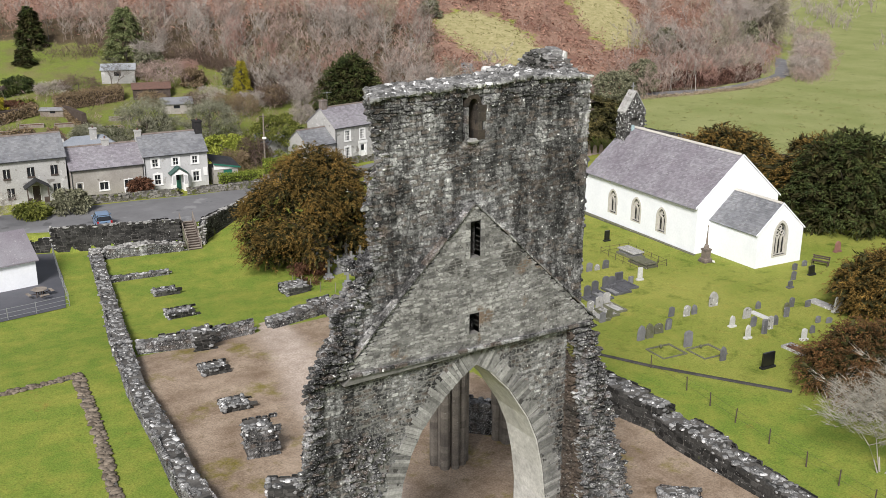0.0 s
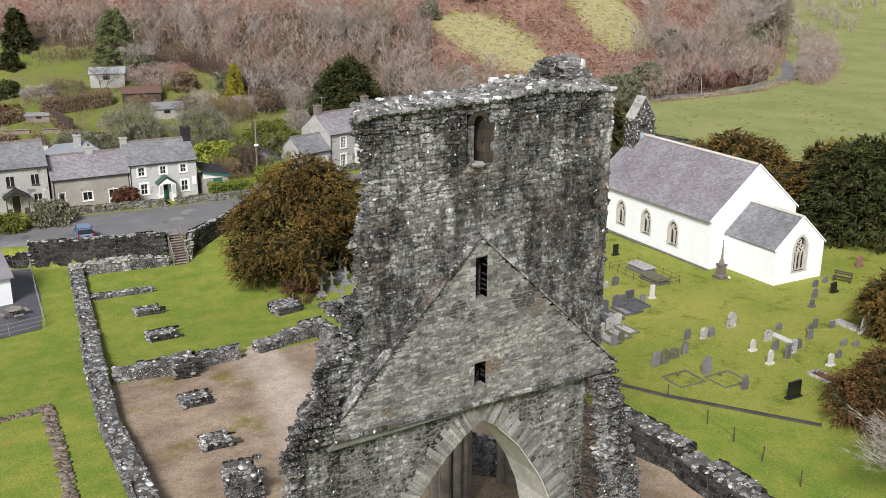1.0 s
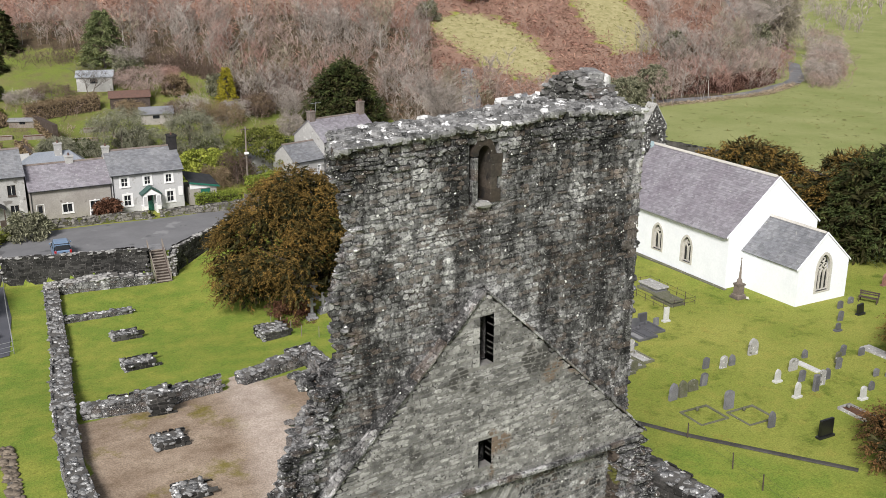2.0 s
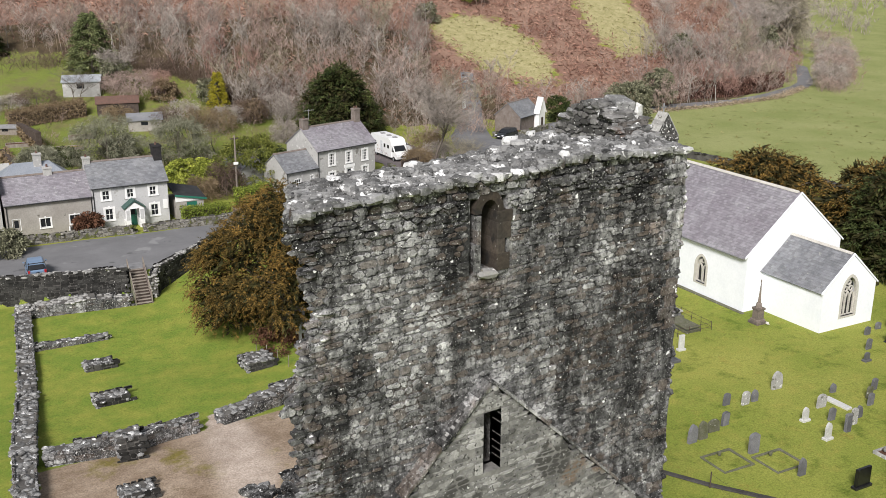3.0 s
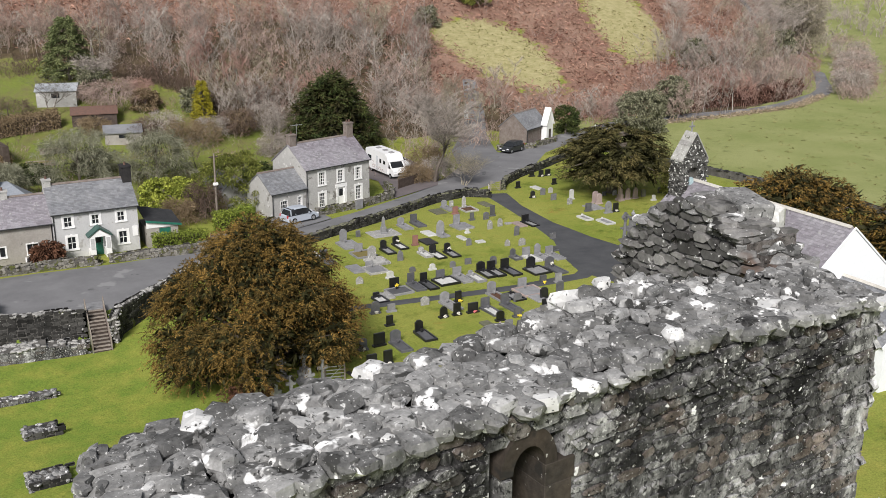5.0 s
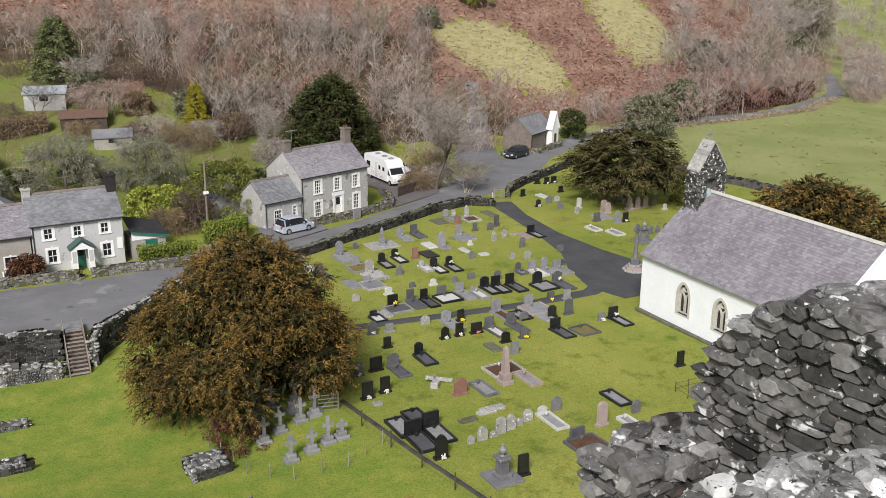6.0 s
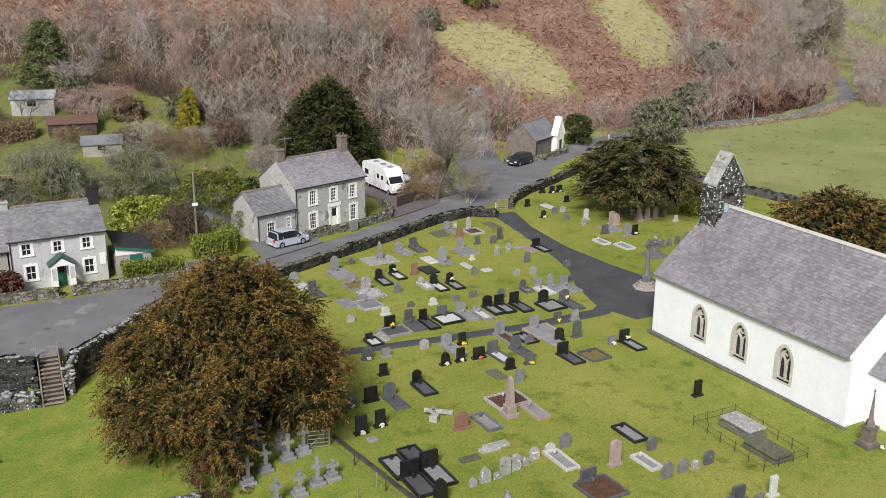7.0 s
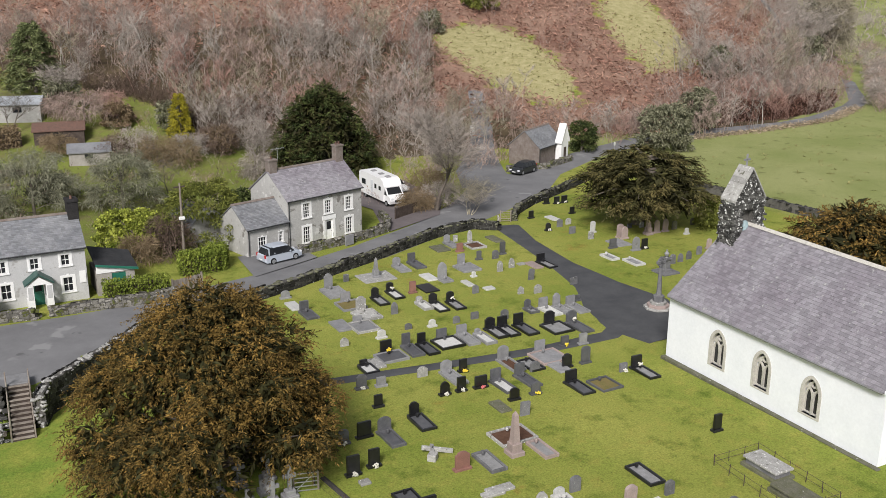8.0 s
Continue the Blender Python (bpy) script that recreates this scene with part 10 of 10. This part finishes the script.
plot(59.9, 71.0, "black", "chips", "flat", 0.2, 0.6, kw=1.1, kl=2.4, stone=False)
headstone(59.5, 67.7, "slate", "round", 1.1, 0.65)
plot(58.2, 67.7, "white", "chips", "flat", 0.2, 0.4, kw=0.9, kl=2.0, stone=False)
headstone(57.9, 64.9, "slate", "ogee", 1.3, 0.7, lean=2)
headstone(59.1, 64.9, "slate", "round", 1.1, 0.65, lean=4)
headstone(60.0, 64.8, "old", "gothic", 0.8, 0.6)
headstone(61.0, 64.8, "slate", "round", 1.1, 0.7, lean=5)
headstone(67.2, 71.4, "black", "flat", 1.1, 0.6)
headstone(61.3, 60.6, "white", "flat", 1.2, 0.5)
headstone(60.0, 60.4, "slate", "flat", 0.9, 0.5)
headstone(48.8, 65.3, "black", "flat", 1.3, 0.7)
headstone(51.3, 50.2, "slate", "gothic", 1.5, 0.7, lean=4)
headstone(52.2, 50.2, "moss", "gothic", 1.5, 0.7)
headstone(53.5, 50.5, "moss", "round", 1.1, 0.9, lean=-6)
headstone(54.7, 50.7, "slate", "round", 1.2, 0.6, lean=5)
headstone(53.4, 47.4, "slate", "round", 1.6, 0.75)
headstone(53.6, 44.2, "slate", "gothic", 1.4, 0.55)
headstone(58.1, 52.0, "old", "round", 1.2, 0.65, lean=5)
headstone(59.0, 52.0, "slate", "gothic", 1.1, 0.55)
headstone(61.8, 52.5, "old", "gothic", 1.6, 0.9)
headstone(59.4, 48.4, "white", "gothic", 0.9, 0.5)
headstone(58.5, 46.1, "white", "gothic", 1.1, 0.5)
headstone(61.9, 49.1, "old", "round", 1.2, 0.8, lean=5)
ledger(63.2, 48.8, "white", 0.5, 1.9)
headstone(60.4, 46.1, "slate", "flat", 1.5, 0.45)
headstone(61.6, 46.5, "old", "round", 1.4, 0.5)
headstone(62.7, 46.9, "slate", "gothic", 1.1, 0.5)
headstone(64.5, 50.1, "slate", "gothic", 0.9, 0.5)
headstone(71.1, 52.1, "mid", "round", 0.6, 0.5)
headstone(75.7, 55.2, "slate", "round", 0.9, 0.6)
headstone(77.5, 55.5, "slate", "round", 0.8, 0.6)
headstone(75.8, 53.4, "black", "flat", 0.9, 0.7, lean=-8)
headstone(55.3, 41.6, "black", "flat", 1.2, 1.2)
plot(59.8, 43.6, "old", "earth", "round", 0.3, 0.6, kw=1.2, kl=2.2, stone=False)
headstone(68.4, 48.2, "slate", "flat", 0.8, 0.6)
ledger(69.8, 47.8, "old", 1.0, 2.4)
headstone(69.4, 46.1, "white", "round", 1.4, 0.9, lean=7)
headstone(70.7, 46.3, "moss", "round", 1.2, 0.7)
headstone(66.0, 45.4, "slate", "round", 0.8, 0.5)
headstone(66.7, 44.9, "slate", "round", 0.7, 0.6, lean=8)
headstone(63.7, 44.2, "slate", "gothic", 0.9, 0.5)
headstone(61.9, 43.6, "white", "round", 0.9, 0.5)
headstone(84.1, 56.7, "red", "gothic", 1.1, 0.8)
for mx, my in ((51.4, 48.6), (53.9, 47.0)):
    m_ = plot(mx, my, "moss", "mosst", "flat", 0.2, 0.6, kw=2.4, kl=2.2, stone=False)
    m_.location.z -= 0.1
plot(59.3, 61.2, "mid", "slab", "flat", 0.9, 0.9, kw=1.2, kl=2.2)
plot(58.0, 60.7, "mid", "slab", "round", 0.9, 0.9, kw=1.2, kl=2.2)
headstone(93.6, 120.4, "black", "flat", 0.7, 0.7)
headstone(94.6, 119.8, "black", "flat", 0.8, 0.7, flower="white")
headstone(95.7, 119.8, "black", "flat", 0.8, 0.8, flower="white")
headstone(88.3, 116.4, "black", "flat", 0.8, 0.6)
headstone(86.6, 111.4, "black", "ogee", 0.8, 0.6, flower="white")
headstone(88.6, 112.0, "slate", "round", 1.1, 0.7)
headstone(90.1, 112.4, "old", "round", 0.9, 0.7)
ledger(90.1, 115.0, "white", 0.9, 1.8)
headstone(93.3, 115.6, "black", "flat", 0.7, 0.6)
headstone(88.0, 109.3, "slate", "flat", 1.0, 0.8)
headstone(88.3, 106.8, "old", "round", 1.0, 0.7)
headstone(90.1, 108.6, "white", "round", 1.2, 0.6)
headstone(88.0, 103.3, "mid", "flat", 0.9, 0.8)
headstone(91.3, 105.9, "pink", "round", 1.4, 0.8)
headstone(91.3, 105.2, "pink", "gothic", 1.3, 0.8)
headstone(89.4, 101.6, "grey", "gothic", 1.4, 0.9)
headstone(90.5, 101.6, "black", "flat", 1.0, 0.7, flower="white")
ledger(89.6, 104.2, "grey", 1.6, 2.2)
plot(85.7, 102.1, "white", "chips", "flat", 0.2, 0.5, kw=1.0, kl=2.0, stone=False)
plot(86.6, 99.9, "white", "chips", "flat", 0.2, 0.5, kw=1.2, kl=2.2, stone=False)
obelisk(94.5, 105.2, "pink", 2.6, 0.4)
headstone(95.7, 105.2, "pink", "gothic", 1.4, 0.7)
headstone(96.8, 105.1, "pink", "gothic", 1.4, 0.7)
headstone(98.2, 105.2, "moss", "round", 1.2, 0.7)
headstone(95.9, 107.6, "old", "gothic", 0.9, 0.6)
headstone(94.7, 108.1, "slate", "flat", 0.7, 0.6)
headstone(89.4, 96.8, "slate", "round", 1.2, 0.6)
headstone(90.5, 96.9, "slate", "gothic", 1.1, 0.6)
headstone(91.8, 97.1, "slate", "gothic", 1.1, 0.6)
headstone(93.8, 97.7, "slate", "round", 1.1, 0.6)
headstone(96.0, 98.5, "pink", "round", 1.0, 0.6)
headstone(108.5, 108.3, "slate", "round", 0.9, 0.6)
headstone(101.2, 105.5, "moss", "round", 1.0, 0.7)
headstone(97.9, 103.2, "white", "round", 0.6, 0.5)
stone_cross(38.4, 81.1, 1.7)
stone_cross(39.8, 81.0, 1.9)
stone_cross(41.0, 81.2, 1.7)
stone_cross(42.5, 80.8, 1.9)
stone_cross(41.9, 79.7, 0.9)
stone_cross(38.9, 77.4, 1.8)
stone_cross(40.2, 78.0, 1.7)
stone_cross(41.7, 78.3, 1.6)
stone_cross(42.7, 78.4, 1.9)
stone_cross(39.2, 74.3, 1.7)
stone_cross(40.6, 74.5, 1.5)
stone_cross(41.8, 74.8, 1.7)
stone_cross(42.7, 74.8, 1.2)


for gx, gy in ((54.2, 59.6), (55.6, 60.2), (57.2, 60.6), (51.9, 56.6), (53.2, 57.0), (54.4, 57.4)):
    plot(gx, gy, "mid" if gy > 58 else "old", "slab" if gx < 55 else "chips", "round", 1.1, 0.7, kw=1.15, kl=2.1, kerb="moss" if gy < 58 else "mid")
for gx, gy, gk in ((51.4, 54.6, "slate"), (52.4, 54.9, "moss"), (57.0, 52.6, "slate"), (60.9, 47.6, "slate"), (64.9, 47.6, "slate"), (65.8, 48.3, "moss"), (67.2, 48.9, "slate"), (73.2, 53.4, "slate")):
    headstone(gx, gy, gk, "round", 1.1, 0.55, lean=4)


def chest_tomb(x, y, label, low=False):
    t = thing("chest_tomb", x, y, gz(x, y), -4.3, label, "tomb")
    g = Geo()
    g.box(-0.75, -1.3, -0.2, 0.75, 1.3, 0.2, 0.03)
    g.make("base", G_MOSS, t)
    h = 0.32 if low else 0.52
    g = Geo()
    g.box(-0.55, -1.1, 0.2, 0.55, 1.1, h, 0.02)
    g.make("chest", G_SLATE, t)
    g = Geo()
    g.box(-0.68, -1.22, h, 0.68, 1.22, h + 0.12, 0.03)
    g.make("lid", G_OLD if not low else G_MOSS, t, "lichened slate lid")


chest_tomb(65.9, 66.6, "grey slate chest tomb inside old iron railings")
chest_tomb(64.9, 63.9, "mossy low chest tomb with a broken lid", True)
fence("grave_railing", [(63.9, 68.6), (63.0, 62.6), (66.4, 62.3), (67.2, 68.3), (63.9, 68.6)], "rusty low iron railing round two tombs", 0.7, 1.2, 2, IRON, IRON, "railing", 0.015, 0.025)


def spire_monument():
    t = thing("spire_monument", 70.6, 61.4, gz(70.6, 61.4), -4.3, "brown sandstone spire monument beside the church wall", "monument")
    for i, (w, z0, z1) in enumerate(((0.52, -0.2, 0.2), (0.42, 0.2, 0.38), (0.32, 0.38, 1.15), (0.38, 1.15, 1.3))):
        g = Geo()
        g.box(-w, -w, z0, w, w, z1, 0.03)
        g.make(("step", "step", "die", "cornice")[i], SANDSTONE, t)
    g = Geo()
    g.turn([(0.34, 1.3), (0.28, 1.6), (0.17, 1.7), (0.04, 3.4)], 4)
    g.make("spire", SANDSTONE, t)
    g = Geo()
    g.turn([(0.03, 3.4), (0.07, 3.48), (0.02, 3.6)], 6)
    g.make("finial", SANDSTONE, t)
    posy(t, 0.3, -0.8, 0.0, "white", 5)


spire_monument()


def urn_monument(x, y):
    t = thing("urn_monument", x, y, gz(x, y), -4.3, "grey stone pedestal with a draped urn on a slab", "monument")
    for i, (w, z0, z1) in enumerate(((0.9, -0.2, 0.16), (0.42, 0.16, 0.4), (0.28, 0.4, 1.25), (0.4, 1.25, 1.4))):
        g = Geo()
        g.box(-w, -w, z0, w, w, z1, 0.03)
        g.make(("slab", "step", "die", "cornice")[i], G_SLATE, t)
    g = Geo()
    g.turn([(0.14, 1.4), (0.08, 1.48), (0.2, 1.65), (0.23, 1.8), (0.12, 1.92), (0.07, 2.0), (0.1, 2.08), (0.02, 2.14)], 10)
    g.make("urn", G_GREY, t)


urn_monument(47.6, 65.6)
urn_monument(86.9, 95.2)


def churchyard_cross():
    t = thing("churchyard_cross", 79.6, 88.8, gz(79.6, 88.8) + 0.03, -4.3, "tall grey churchyard cross on octagonal steps", "monument")
    for i, (r, z0, z1) in enumerate(((1.15, -0.1, 0.18), (0.9, 0.18, 0.4), (0.68, 0.4, 0.62), (0.46, 0.62, 1.1))):
        g = Geo()
        g.turn([(r, z0), (r, z1 - 0.03), (r - 0.04, z1)], 8)
        g.make("step", (G_OLD, G_PINK, G_OLD, G_SLATE)[i], t)
    g = Geo()
    g.turn([(0.24, 1.1), (0.2, 1.4), (0.13, 3.4)], 8)
    g.make("shaft", G_SLATE, t)
    g = Geo()
    g.box(-0.12, -0.1, 3.4, 0.12, 0.1, 4.3, 0.03)
    g.box(-0.42, -0.1, 3.75, 0.42, 0.1, 3.98, 0.03)
    ring = lambda r: [(r * math.cos(a), 3.86 + r * math.sin(a)) for a in np.linspace(0, 6.2832, 17)[:-1]]
    g.band(ring(0.36), ring(0.27), -0.06, 0.06, "xz", True)
    g.make("wheel_cross", G_SLATE, t)


churchyard_cross()
fc = thing("fallen_cross", 51.4, 77.8, gz(51.4, 77.8), 40, "broken white marble cross leaning on its base", "gravestone")
g = Geo()
g.box(-0.9, -0.25, -0.1, -0.35, 0.25, 0.4, 0.03)
g.make("base", G_OLD, fc)
g = Geo()
g.box(-0.12, -0.9, 0.0, 0.12, 0.9, 0.2, 0.02, pose(0.2, 0, 0.14, 8, 0, 20))
g.box(-0.4, 0.2, 0.0, 0.4, 0.42, 0.2, 0.02, pose(0.2, 0, 0.14, 8, 0, 20))
g.make("cross", G_OLD, fc)
bn = thing("bench", 78.9, 54.8, gz(78.9, 54.8), -70, "dark green timber churchyard bench", "bench")
for k in range(3):
    g = Geo()
    g.box(-0.8, -0.25 + k * 0.15, 0.42, 0.8, -0.13 + k * 0.15, 0.46)
    g.make("seat_slat", WOODDARK, bn)
for k in range(2):
    g = Geo()
    g.box(-0.8, 0.22, 0.6 + k * 0.18, 0.8, 0.26, 0.72 + k * 0.18)
    g.make("back_slat", WOODDARK, bn)
for s in (-0.7, 0.7):
    for yy, zz in ((-0.22, 0.6), (0.24, 0.92)):
        g = Geo()
        g.box(s - 0.035, yy - 0.035, 0, s + 0.035, yy + 0.035, zz)
        g.make("leg", IRON, bn)
